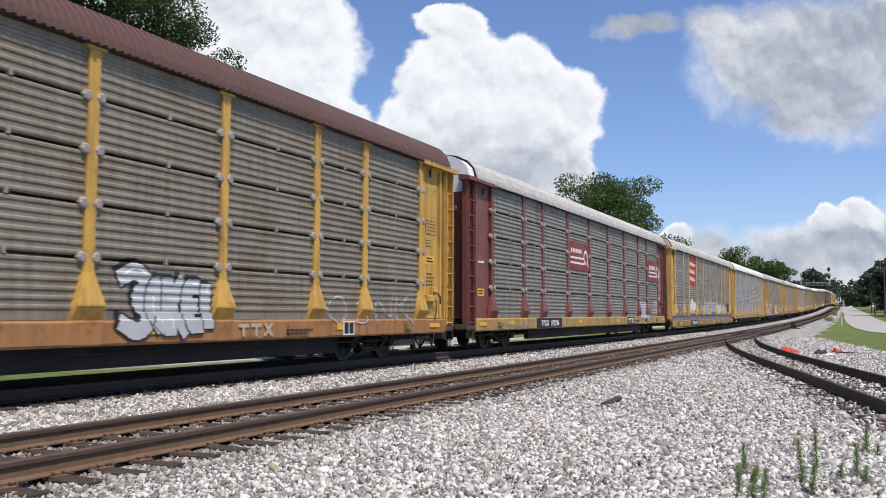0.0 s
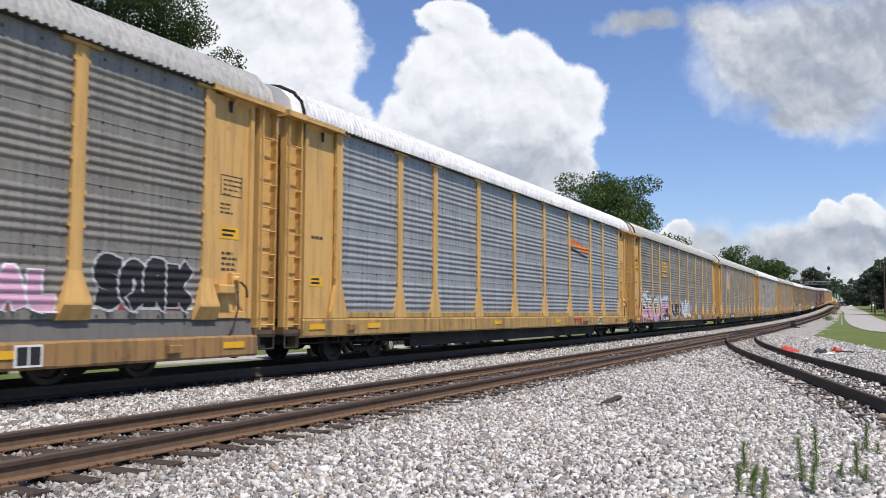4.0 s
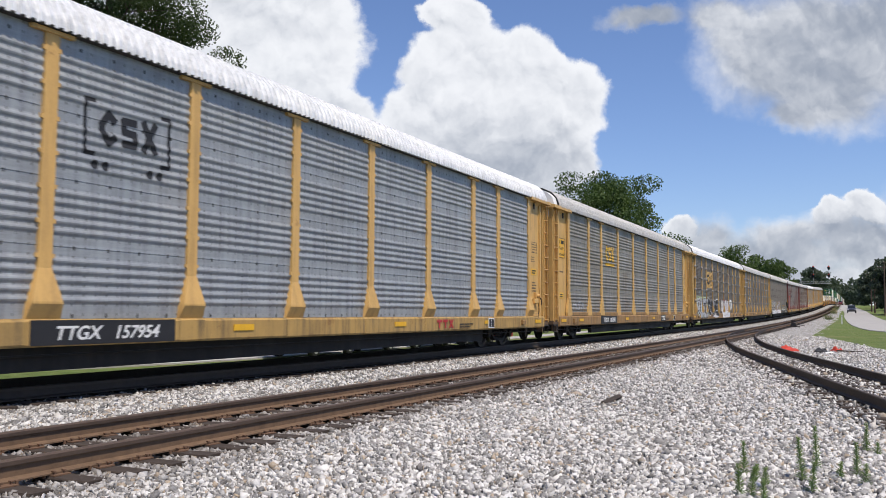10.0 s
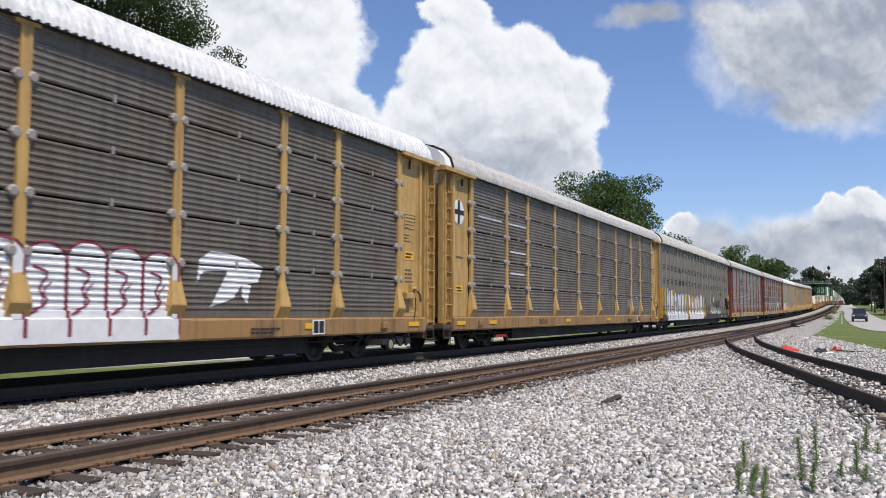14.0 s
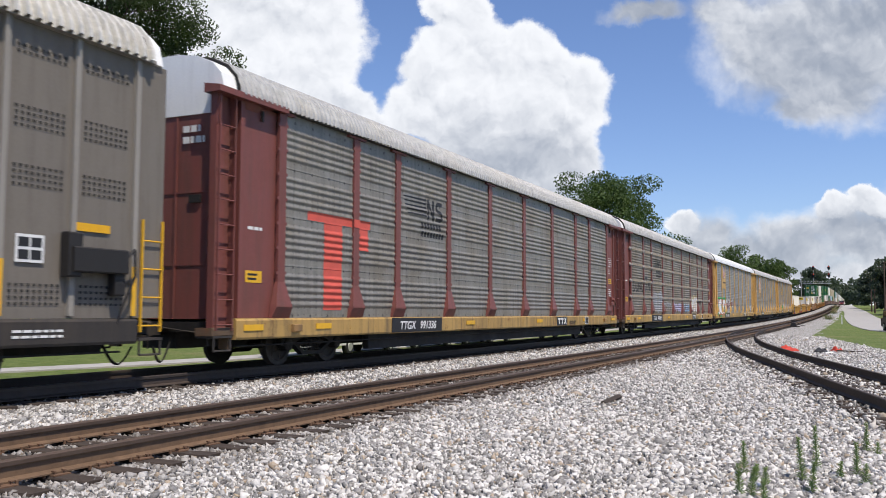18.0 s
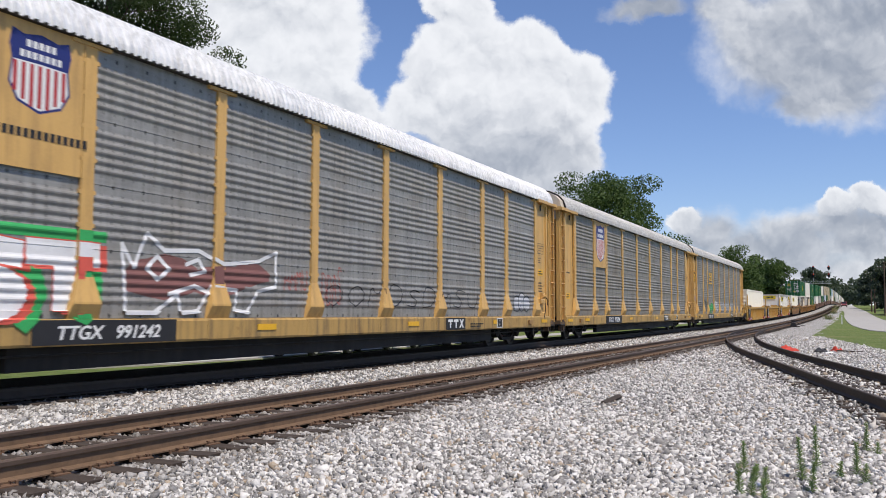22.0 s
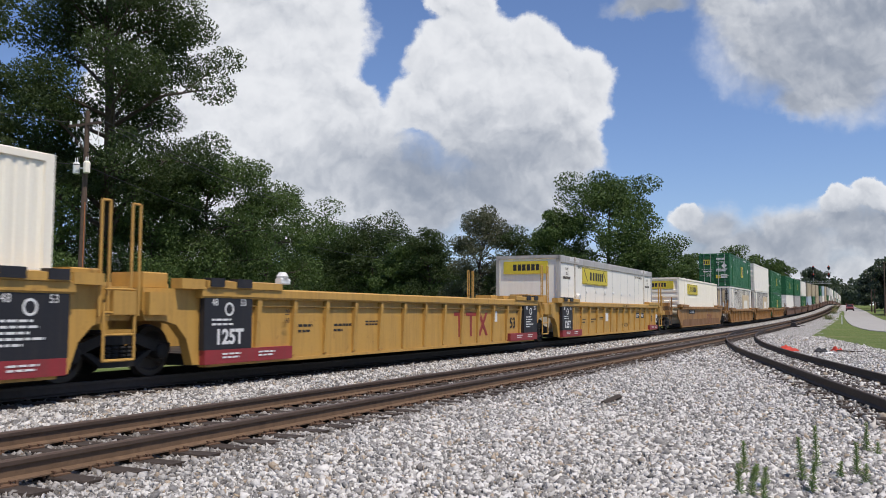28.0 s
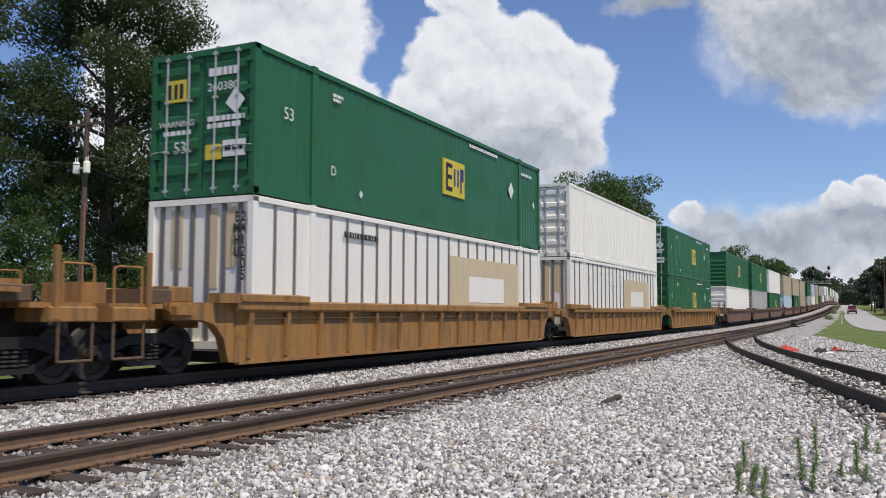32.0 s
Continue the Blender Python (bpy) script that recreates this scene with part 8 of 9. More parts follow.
smear(c, "banded", [(-11.9, 1.3, 0.35, 0.5), (-10.9, 1.5, 0.5, 0.55), (-9.6, 1.5, 0.6, 0.6), (-8.3, 1.3, 0.4, 0.5), (-7.3, 1.5, 0.4, 0.6), (-10.6, 0.75, 0.5, 0.12)], "green", 46)
word(c, "banded", [("U", -12.0, -10.75, 0.92, 2.10), ("E", -10.75, -9.55, 0.90, 2.08), ("S", -9.6, -8.2, 0.92, 2.10), ("T", -8.35, -6.95, 1.0, 2.06)], "white", "coral", 0.18, 0.02, cast=("coral", 0.13, -0.04))
smear(c, "banded", [(-5.7, 1.62, 0.95, 0.42), (-4.4, 1.6, 0.8, 0.3), (-3.5, 1.75, 0.6, 0.22)], "maroonish", 47)
d = Decal(c, "banded")
d.lift = 0.009
for pts in ([(-6.5, 1.05), (-6.6, 2.1), (-6.35, 1.75), (-6.1, 2.3), (-5.7, 2.05), (-4.9, 2.1), (-4.3, 1.9), (-3.3, 2.0), (-2.75, 2.2), (-2.75, 1.55), (-3.3, 1.45), (-3.6, 1.06), (-3.95, 1.1), (-3.9, 1.45), (-4.6, 1.5), (-4.9, 1.08), (-5.3, 1.05), (-5.4, 1.35), (-5.9, 1.05), (-6.5, 1.05)],
            [(-6.1, 1.75), (-5.85, 1.95), (-5.6, 1.75), (-5.85, 1.58), (-6.1, 1.75)], [(-5.2, 1.85), (-4.9, 1.95), (-4.75, 1.75), (-5.1, 1.68)], [(-5.6, 1.35), (-5.0, 1.5), (-4.5, 1.35)]):
    d.stroke(pts, 0.035)
d.done("graffiti_outline", G["white"], "white sprayed outline")
scrawl(c, "banded", -2.5, -1.7, 1.5, 1.9, 4, "brick", 56, 0.012)
scrawl(c, "banded", -1.2, -0.4, 1.2, 2.0, 4, "brick", 57, 0.012)
scrawl(c, "banded", -1.2, 7.0, 1.2, 1.75, 9, "black", 49, 0.014)
word(c, "banded", [("S", 9.9, 10.5, 1.15, 1.6), ("O", 10.35, 10.95, 1.15, 1.72), ("O", 10.8, 11.4, 1.15, 1.62)], "silver", "black", 0.13, 0.035)
shield(CARS[13], "banded", -8.33, 3.25, 4.85, 0.68, 3.02)
c = CARS[14]
block_letters(c, "banded", -5.84, 3.70, 1.5, 0.72, B_YEL)
scrawl(c, "banded", -11.9, -9.6, 1.2, 1.75, 6, "black", 51)
scrawl(c, "banded", -9.1, -7.3, 1.15, 2.2, 4, "black", 52, 0.03)
smear(c, "banded", [(-6.3, 1.35, 0.7, 0.26), (-5.4, 1.5, 0.5, 0.3), (-5.9, 1.15, 0.25, 0.2), (-4.9, 1.4, 0.35, 0.3)], "green", 53)
scrawl(c, "banded", -6.9, -4.6, 1.2, 1.7, 5, "black", 58, 0.012)
piece(c, "banded", -4.3, -2.0, 1.12, 1.9, 3, "silver", "white", 54)
word(c, "banded", [("Z", -1.1, 1.1, 1.14, 1.78), ("E", 1.0, 2.9, 1.14, 1.76), ("E", 2.8, 4.7, 1.14, 1.76), ("E", 4.6, 6.6, 1.14, 1.74)], "ash", "silver", 0.10, 0.02, cast=("black", 0.05, -0.04))


# ---------------------------------------------------------------- marks on the well cars
for u, tag in ((WELL_B, "b"), (WELL_C, "c")):
    letters(u, "53", 0.46, 6.29 if u is WELL_B else 7.2, 0.60, 1.415, C_BLACK, 1.1, bold=0.008)
    letters(u, "20", 0.15, 5.75, 1.02, 1.415, C_BLACK)
    letters(u, "40", 0.15, 5.75, 0.86, 1.415, C_BLACK)
    letters(u, "45", 0.15, 6.7, 1.02, 1.415, C_BLACK)
    letters(u, "125T", 0.36, -7.72, 0.52, 1.515, C_PALE, 1.0, bold=0.012)
    letters(u, "20", 0.15, -6.02, 1.02, 1.51, C_BLACK)
    letters(u, "40", 0.15, -6.02, 0.86, 1.51, C_BLACK)
    bars(u, -5.5, 0.78, 1.402, (0.5, 0.4), C_BLACK, 0.05, 0.06)
    bars(u, -4.2, 0.78, 1.402, (0.7, 0.35), C_BLACK, 0.05, 0.06)
    bars(u, -2.9, 0.85, 1.402, (0.8, 0.8), C_BLACK, 0.035, 0.03)
W_MARK = paint("dark_red_mark", (0.27, 0.035, 0.03), 0.6, dirt=0.3)
for k, y in enumerate((2.2, 3.0)):
    s = Shape().box(1.402, 1.406, y - 0.36, y + 0.36, 0.98, 1.08).box(1.402, 1.406, y - 0.07, y + 0.07, 0.40, 0.98)
    part("mark", s, W_MARK, WELL_B, "red block mark")
s = Shape().prism([(3.5, 0.40), (3.68, 0.40), (4.25, 1.08), (4.07, 1.08)], 1.402, 1.405, "x").prism([(4.07, 0.40), (4.25, 0.40), (3.68, 1.08), (3.5, 1.08)], 1.406, 1.409, "x")
part("mark", s, W_MARK, WELL_B, "red block mark")
part("placard", Shape().box(1.40, 1.405, 4.6, 5.0, 0.80, 1.12), C_PALE, WELL_B, "white paper placard")
part("placard", Shape().box(1.40, 1.405, -1.9, -1.45, 0.70, 1.05), C_PALE, WELL_C, "white paper placard")
part("number_plate", Shape().box(1.40, 1.405, 3.75, 5.55, 0.80, 1.06), C_BLACK, WELL_C, "black plate with white marks")
p = part("end_sign", Shape().box(1.40, 1.506, 8.08, 8.32, 0.55, 0.98), C_PALE, WELL_C, "small white sign with a black field")
part("panel", Shape().box(1.506, 1.509, 8.11, 8.29, 0.6, 0.78), C_BLACK, p)
letters(WELL_C, "DTTX 787967", 0.22, 4.65, 0.85, 1.407, C_PALE, 1.1, bold=0.004, slant=0.2)
letters(WELL_C, "NWG33E", 0.24, 1.55, 0.42, 1.403, C_BLACK, 1.2)
letters(WELL_C, "DTTX  787967   B", 0.13, 1.3, 1.36, 1.532, C_BLACK, 1.15)
me = Shape().box(1.40, 1.516, 6.45, 8.40, 0.18, 0.42).mesh("bottom_strip", W_RED)
part("bottom_strip", me, None, WELL_C, "dark red bottom strip")
bars(WELL_C, 6.9, 0.33, 1.52, (0.5, 0.45), C_PALE, 0.03, 0.03)
bars(WELL_C, 7.7, 0.33, 1.52, (0.5, 0.45), C_PALE, 0.03, 0.03)
# seams, bolts and stencils on the smooth white box
for y in (-6.9, -4.55, -3.1, -1.65, -0.2, 1.25, 2.7, 4.15, 5.05, 7.1):
    part("seam", Shape().box(1.252, 1.259, y - 0.014, y + 0.014, 0.55, 3.12), C_SEAM, BOX_C)
for i in range(6):
    y = -4.4 + 1.45 * i + (0.3 if i > 4 else 0.0)
    part("bolt", Shape().lathe([(0.075, 1.255), (0.075, 1.275), (0.045, 1.285)], 10, "x", (0, y, 1.95)), C_PALE, BOX_C)
for y in (-6.55, -5.75, 5.7, 6.5):
    for k in range(4):
        part("rivet_plate", Shape().box(1.255, 1.30, y + 0.13 * k - 0.24, y + 0.13 * k - 0.17, 3.10, 3.26), C_PALE, BOX_C)
letters(BOX_C, "STACK TWO HIGH ONLY", 0.15, -4.75, 2.86, 1.262, C_STENCIL, 1.0)
letters(BOX_C, "STACK TWO HIGH ONLY", 0.15, 4.95, 2.80, 1.262, C_STENCIL, 1.0)
for y in (-7.1, 7.0):
    letters(BOX_C, "WTP", 0.15, y, 2.72, 1.262, C_STENCIL)
    letters(BOX_C, "OR", 0.15, y, 2.54, 1.262, C_STENCIL)
    bars(BOX_C, y - 0.45, 2.38, 1.258, (0.9,), C_STENCIL, 0.10, seed=8)
part("number_plate", Shape().box(1.42, 1.425, -5.55, -3.3, 0.98, 1.22), C_BLACK, WELL_2, "black plate with white reporting marks")
letters(WELL_2, "DTTX  471850", 0.21, -4.42, 1.03, 1.427, C_PALE, 1.1, bold=0.004, slant=0.2)
FADED = paint("faded_red_mark", (0.20, 0.055, 0.035), 0.6, dirt=0.4)
for y in (2.15, 2.85):
    s = Shape().box(1.422, 1.426, y - 0.3, y + 0.3, 0.80, 0.90).box(1.422, 1.426, y - 0.07, y + 0.07, 0.36, 0.80)
    part("mark", s, FADED, WELL_2, "faded red block mark")
s = Shape().prism([(3.25, 0.36), (3.42, 0.36), (3.90, 0.90), (3.73, 0.90)], 1.422, 1.425, "x").prism([(3.73, 0.36), (3.90, 0.36), (3.42, 0.90), (3.25, 0.90)], 1.4255, 1.428, "x")
part("mark", s, FADED, WELL_2, "faded red block mark")
part("lower_band", Shape().prism([(-7.6, 0.62), (-8.1, 0.19), (8.1, 0.19), (7.6, 0.62)], 1.419, 1.4225, "x"), paint("brown_band", (0.20, 0.095, 0.035), 0.65, dirt=0.4), WELL_2, "darker brown lower side")
for u in (WELL_B, WELL_C):
    s = Shape().box(1.38, 1.52, -6.25, -5.95, 1.60, 1.72, 0.02)
    s.lathe([(0.10, 0.0), (0.12, 0.06), (0.06, 0.14)], 10, "z", (1.44, -6.1, 1.70))
    part("container_lock", s, C_PALE, u, "white painted container lock")

# ---------------------------------------------------------------- road vehicles
GLASS = simple("dark_glass", (0.02, 0.024, 0.028), 0.08, 0.0, 0.1, 3.0)
TYRE = simple("tyre_rubber", (0.02, 0.02, 0.02), 0.85, 0.0, 0.3, 9.0)


def vehicle(name, label, colour, kind, group=""):
    """A car, van or pickup, nose towards -y: body, cabin, glass, wheels, lamps."""
    v = empty(name, label, "car", group)
    m = paint("car_" + name + label[:6], colour, 0.3, dirt=0.1)
    prof = {"suv": [(-2.3, 0.35), (2.3, 0.35), (2.35, 1.0), (2.2, 1.05), (-1.0, 1.08), (-2.2, 0.92), (-2.35, 0.7)],
            "pickup": [(-2.6, 0.42), (2.7, 0.42), (2.72, 1.08), (-1.2, 1.10), (-2.5, 1.0), (-2.65, 0.75)]}[kind]
    part("body", Shape().prism(prof, -0.9, 0.9, "x"), m, v)
    cab = {"suv": [(-1.05, 1.06), (2.25, 1.04), (2.0, 1.68), (1.7, 1.74), (-0.2, 1.74)], "pickup": [(-1.25, 1.08), (0.75, 1.08), (0.6, 1.70), (0.4, 1.78), (-0.5, 1.78)]}[kind]
    part("cabin", Shape().prism(cab, -0.78, 0.78, "x"), m, v)
    a, b = cab[0], cab[-1]
    for q in (-1, 1):
        w = [(a[0] + 0.35, 1.12), (cab[1][0] - 0.25, 1.12), (cab[2][0] - 0.15, 1.62), (b[0] + 0.12, 1.64)]
        part("side_window", Shape().prism(w, *sorted((q * 0.77, q * 0.788)), "x"), GLASS, v)
        part("headlight", Shape().box(q * 0.72 - 0.14, q * 0.72 + 0.14, prof[-1][0] + 0.0, prof[-1][0] + 0.12, 0.70, 0.86), C_PALE, v, "clear headlight")
        part("tail_light", Shape().box(q * 0.76 - 0.1, q * 0.76 + 0.1, 2.30 if kind == "suv" else 2.68, 2.38 if kind == "suv" else 2.74, 0.75, 1.0), M_RED, v)
    d = 0.03
    part("windscreen", Shape().add([(-0.68, a[0] + 0.10 - d, a[1] + 0.07), (0.68, a[0] + 0.10 - d, a[1] + 0.07), (0.62, b[0] - 0.06 - d, b[1] - 0.06), (-0.62, b[0] - 0.06 - d, b[1] - 0.06),
                                   (-0.68, a[0] + 0.2, a[1] + 0.07), (0.68, a[0] + 0.2, a[1] + 0.07), (0.62, b[0] + 0.04, b[1] - 0.06), (-0.62, b[0] + 0.04, b[1] - 0.06)],
                                  [(0, 1, 2, 3), (4, 7, 6, 5), (0, 4, 5, 1), (2, 6, 7, 3), (0, 3, 7, 4), (1, 5, 6, 2)]), GLASS, v)
    part("bumper", Shape().box(-0.88, 0.88, prof[-1][0] - 0.08, prof[-1][0] + 0.05, 0.40, 0.62, 0.03), M_STEEL_DARK, v)
    for y in (-1.45, 1.45):
        for q in (-1, 1):
            w = part("wheel", Shape().lathe([(0.34, q * 0.70), (0.36, q * 0.76), (0.36, q * 0.88), (0.32, q * 0.92), (0.2, q * 0.93)], 18, "x"), TYRE, v, at=(0, y, 0.36))
            part("rim", Shape().lathe([(0.21, q * 0.925), (0.20, q * 0.94), (0.05, q * 0.935)], 14, "x"), C_STEEL, w)
    return v


CAR_DARK = vehicle("road_car", "dark blue sport utility car driving on the road", (0.02, 0.025, 0.045), "suv", "cars on the road")
CAR_RED = vehicle("road_car", "dark red car driving on the far road", (0.16, 0.02, 0.02), "suv", "cars on the road")
for nm, lb, col, kd, x, y, rz in (("parked_pickup", "white pickup parked beside the lane", (0.70, 0.70, 0.68), "pickup", -20.6, 30.5, 4), ("parked_car", "dark parked car beside the lane", (0.035, 0.03, 0.06), "suv", -20.4, 36.3, 3),
                                  ("parked_car", "white parked car beside the lane", (0.72, 0.72, 0.70), "suv", -20.3, 42.2, 5), ("parked_car", "red parked car beside the lane", (0.36, 0.03, 0.03), "suv", -20.2, 48.0, 2)):
    p = vehicle(nm, lb, col, kd, "parked vehicles")
    p.matrix_basis = pose(x, y, ground_z(x, y) + 0.01, 0, 0, rz)


def shed(x, y, lx, ly, h, seed, label):
    """A low white clapboard building with a shallow roof."""
    z = ground_z(x, y)
    b = empty("shed", label, "building", at=(x, y, z - 0.05))
    for i in range(int(h / 0.2)):
        s = Shape().prism([(lx - 0.02, 0.2 * i), (lx + 0.02, 0.2 * i), (lx, 0.2 * i + 0.21), (lx - 0.03, 0.2 * i + 0.21)], -ly, ly)
        part("board", s, M_WHITE, b)
    s = Shape().box(-lx, lx - 0.03, -ly, ly, 0, h)
    part("wall", s, M_WHITE, b)
    part("roof", Shape().prism([(-lx - 0.3, h), (lx + 0.3, h), (0, h + 0.55)], -ly - 0.3, ly + 0.3), R_GREY, b)
    for k in (-0.5, 0.4):
        w = part("window", Shape().box(lx, lx + 0.06, k * ly - 0.5, k * ly + 0.5, 0.9, 1.9), C_GREY, b)
        part("pane", Shape().box(lx + 0.055, lx + 0.07, k * ly - 0.42, k * ly + 0.42, 0.98, 1.82), GLASS, w)
    part("door", Shape().box(lx, lx + 0.05, -0.1 * ly - 0.45, -0.1 * ly + 0.45, 0.1, 2.1), C_TAN, b)
    return b


shed(-30.5, 41.0, 1.8, 5.0, 2.3, 1, "low white clapboard shed beyond the lane")
shed(-30.5, 56.5, 1.8, 2.6, 2.3, 2, "small white clapboard shed beyond the lane")


# ---------------------------------------------------------------- poles, wires, signals
def wire(a, b, sag, r=0.02, n=14):
    a, b = Vector(a), Vector(b)
    pts = [a.lerp(b, i / n) - Vector((0, 0, sag * 4 * (i / n) * (1 - i / n))) for i in range(n + 1)]
    v, f = [], []
    for i, p in enumerate(pts):
        v += [(p.x + r * math.cos(k * 1.2566), p.y + r * 0.3 * math.sin(k * 1.2566), p.z + r * math.sin(k * 1.2566)) for k in range(5)]
        if i:
            f += [(5 * i - 5 + k, 5 * i - 5 + (k + 1) % 5, 5 * i + (k + 1) % 5, 5 * i + k) for k in range(5)]
    return Shape().add(v, f)


def utility_pole(x, y, h, full, label):
    z = ground_z(x, y) - 0.3
    p = empty("utility_pole", label, "pole", "utility poles", (x, y, z))
    h += 0.3
    part("pole", Shape().tube((0, 0, 0), (0.12, 0.05, h), 0.17, 0.11, 12), M_POLE, p)
    part("crossarm", Shape().box(-1.1, 1.1, -0.06, 0.06, h - 0.75, h - 0.63), M_POLE, p)
    for a in (-1.0, -0.45, 0.45, 1.0):
        part("insulator", Shape().lathe([(0.03, 0), (0.07, 0.04), (0.05, 0.1), (0.07, 0.14), (0.03, 0.2)], 8, "z", (a, 0, h - 0.63)), C_PALE, p, "pale ceramic insulator")
    if full:
        for a in (-0.36, 0.36):
            t = part("transformer", Shape().lathe([(0.14, 0), (0.17, 0.04), (0.17, 0.52), (0.12, 0.6)], 14, "z", (a, -0.12, h - 3.2)), C_PALE if a < 0 else C_CREAM, p, "grey-white transformer can")
            for d in (-0.07, 0.07):
                part("bushing", Shape().lathe([(0.02, 0), (0.035, 0.05), (0.02, 0.1), (0.03, 0.16), (0.012, 0.24)], 7, "z", (a + d, -0.12, h - 2.6)), C_PALE, t)
        r = random.Random(4)
        for i in range(9):
            a, zz = r.uniform(-1.0, 1.0), h - r.uniform(0.9, 1.9)
            part("cutout", Shape().lathe([(0.02, 0), (0.045, 0.06), (0.03, 0.12), (0.045, 0.18), (0.02, 0.26)], 7, "z", (a, r.uniform(-0.2, 0.2), zz)), C_PALE, p)
            part("jumper", wire((a, 0, zz + 0.25), (r.uniform(-0.7, 0.7), 0, h - r.uniform(0.4, 2.4)), 0.25, 0.01, 8), C_BLACK, p)
        part("bracket", Shape().box(-0.36, 0.36, -0.1, -0.02, h - 2.95, h - 2.88), C_STEEL, p)
        part("jumper", Shape().path([(0.2, 0, h - 0.7), (0.7, 0, h - 0.75), (0.95, 0, h - 1.0), (0.95, 0, h - 1.35), (0.75, 0, h - 1.6)], 0.022), C_PALE, p)
        for k, (a, b, sag) in enumerate((((0, 0, h - 2.75), (-12, -42, h - 2.7), 0.6), ((0, 0, h - 2.75), (-11, 50, h - 4.2), 0.9), ((1.0, 0, h - 0.5), (-10, 52, h - 1.5), 0.9), ((-1.0, 0, h - 0.5), (-13, -42, h - 0.3), 0.6), ((0.45, 0, h - 0.5), (-10.5, 52, h - 1.6), 0.9))):
            part("wire", wire(a, b, sag), C_BLACK, p)
        part("riser", Shape().tube((0.2, -0.05, 0), (0.22, -0.03, h * 0.62), 0.03, None, 6), C_RUST, p)
    return p


utility_pole(-34.86, 30.94, 11.9, True, "brown wooden utility pole with two transformer cans")
for x, y, h in ((4.9, 168, 10.2), (4.2, 181, 9.8), (3.0, 214, 9.6), (2.6, 236, 9.8)):
    utility_pole(x, y, h, False, "grey wooden utility pole beside the road")

SIGNAL_RED = Nodes("red_signal")
_e = SIGNAL_RED.n("Emission")
_e.inputs[0].default_value, _e.inputs[1].default_value = (1.0, 0.06, 0.03, 1), 1.6
SIGNAL_RED.t.links.new(_e.outputs[0], SIGNAL_RED.out.inputs[0])


def signal_gantry(y):
    g = empty("signal_gantry", "steel signal gantry over the tracks with red signals", "signal", at=(0, y, rise(y)))
    part("mast", Shape().box(-15.2, -15.0, -0.1, 0.1, -0.8, 9.6), C_GREY, g)
    s = Shape()
    for z in (7.0, 7.75):
        s.box(-15.2, -7.0, -0.04, 0.04, z, z + 0.06)
    for i in range(10):
        a = -15.1 + i * 0.78
        s.tube((a, 0, 7.05), (a + 0.39, 0, 7.78), 0.02, None, 5)
        s.tube((a + 0.39, 0, 7.78), (a + 0.78, 0, 7.05), 0.02, None, 5)
    part("truss", s, C_PALE, g)
    for x in (-11.8, -7.7):
        part("signal_mast", Shape().tube((x, 0, 7.8), (x, 0, 11.7), 0.06, None, 8), C_GREY, g)
        for z in (8.7, 10.9):
            h = part("signal_head", Shape().box(x - 0.22, x + 0.22, -0.35, -0.1, z, z + 1.25, 0.04), C_BLACK, g, "black three-lamp signal head")
            part("backplate", Shape().lathe([(0.42, -0.12), (0.42, -0.08)], 14, "y", (x, 0, z + 0.62)), C_BLACK, h)
            for k in (0.22, 0.62, 1.02):
                part("hood", Shape().lathe([(0.11, -0.35), (0.13, -0.55), (0.12, -0.55), (0.10, -0.36)], 10, "y", (x, 0, z + k)), C_BLACK, h)
            part("lamp", Shape().lathe([(0.13, -0.37), (0.10, -0.39), (0.02, -0.40)], 10, "y", (x, 0, z + 1.02)), SIGNAL_RED.m, h, "lit red lamp")
    return g


signal_gantry(271.0)


# ---------------------------------------------------------------- small things on the ballast
WEED = leaf_material("weed_leaves", (0.12, 0.21, 0.07), (0.27, 0.36, 0.12))


def weed(x, y, h, seed, lean):
    """An upright roadside weed: one stem set all round with narrow leaves."""
    r = random.Random(seed)
    w = empty("weed", "upright green weed growing in the ballast", "weed", "weeds in the ballast", (x, y, ground_z(x, y) - 0.02))
    top = Vector((lean * h, r.uniform(-0.05, 0.05) * h, h))
    part("stem", Shape().tube((0, 0, 0), tuple(top), 0.006, 0.003, 6), WEED, w)
    s = Shape()
    n = int(150 * h / 0.45)
    for i in range(n):
        f = 0.12 + 0.88 * i / n
        c = top * f
        az = i * 2.4 + r.uniform(-0.3, 0.3)
        l = (0.085 - 0.045 * f) * r.uniform(0.8, 1.2)
        up = 0.5 + 0.7 * f
        d = Vector((math.cos(az), math.sin(az), up)).normalized()
        sd = Vector((-math.sin(az), math.cos(az), 0)) * 0.0065
        s.add([c, c + d * l * 0.5 + sd, c + d * l - Vector((0, 0, 0.012)), c + d * l * 0.5 - sd], [(0, 1, 2, 3)])
    tagged(part("foliage", s, WEED, w), kind="stuff")
    return w


for i, (x, y, h, ln) in enumerate(((-1.04, 8.8, 0.37, 0.0), (-0.92, 8.6, 0.2, 0.1), (-0.80, 8.3, 0.22, 0.0), (-0.52, 8.8, 0.44, -0.08), (-0.43, 9.5, 0.47, -0.02), (-0.43, 8.3, 0.3, 0.12), (-0.97, 7.9, 0.3, -0.05),
                                   (-0.88, 7.8, 0.3, 0.15), (-0.07, 9.3, 0.36, 0.0), (0.0, 8.8, 0.24, 0.05), (0.02, 11.0, 0.36, 0.02), (0.13, 10.8, 0.18, 0.0), (-0.22, 9.1, 0.2, 0.1), (-0.76, 7.7, 0.22, 0.0))):
    weed(x, y, h, i, ln)

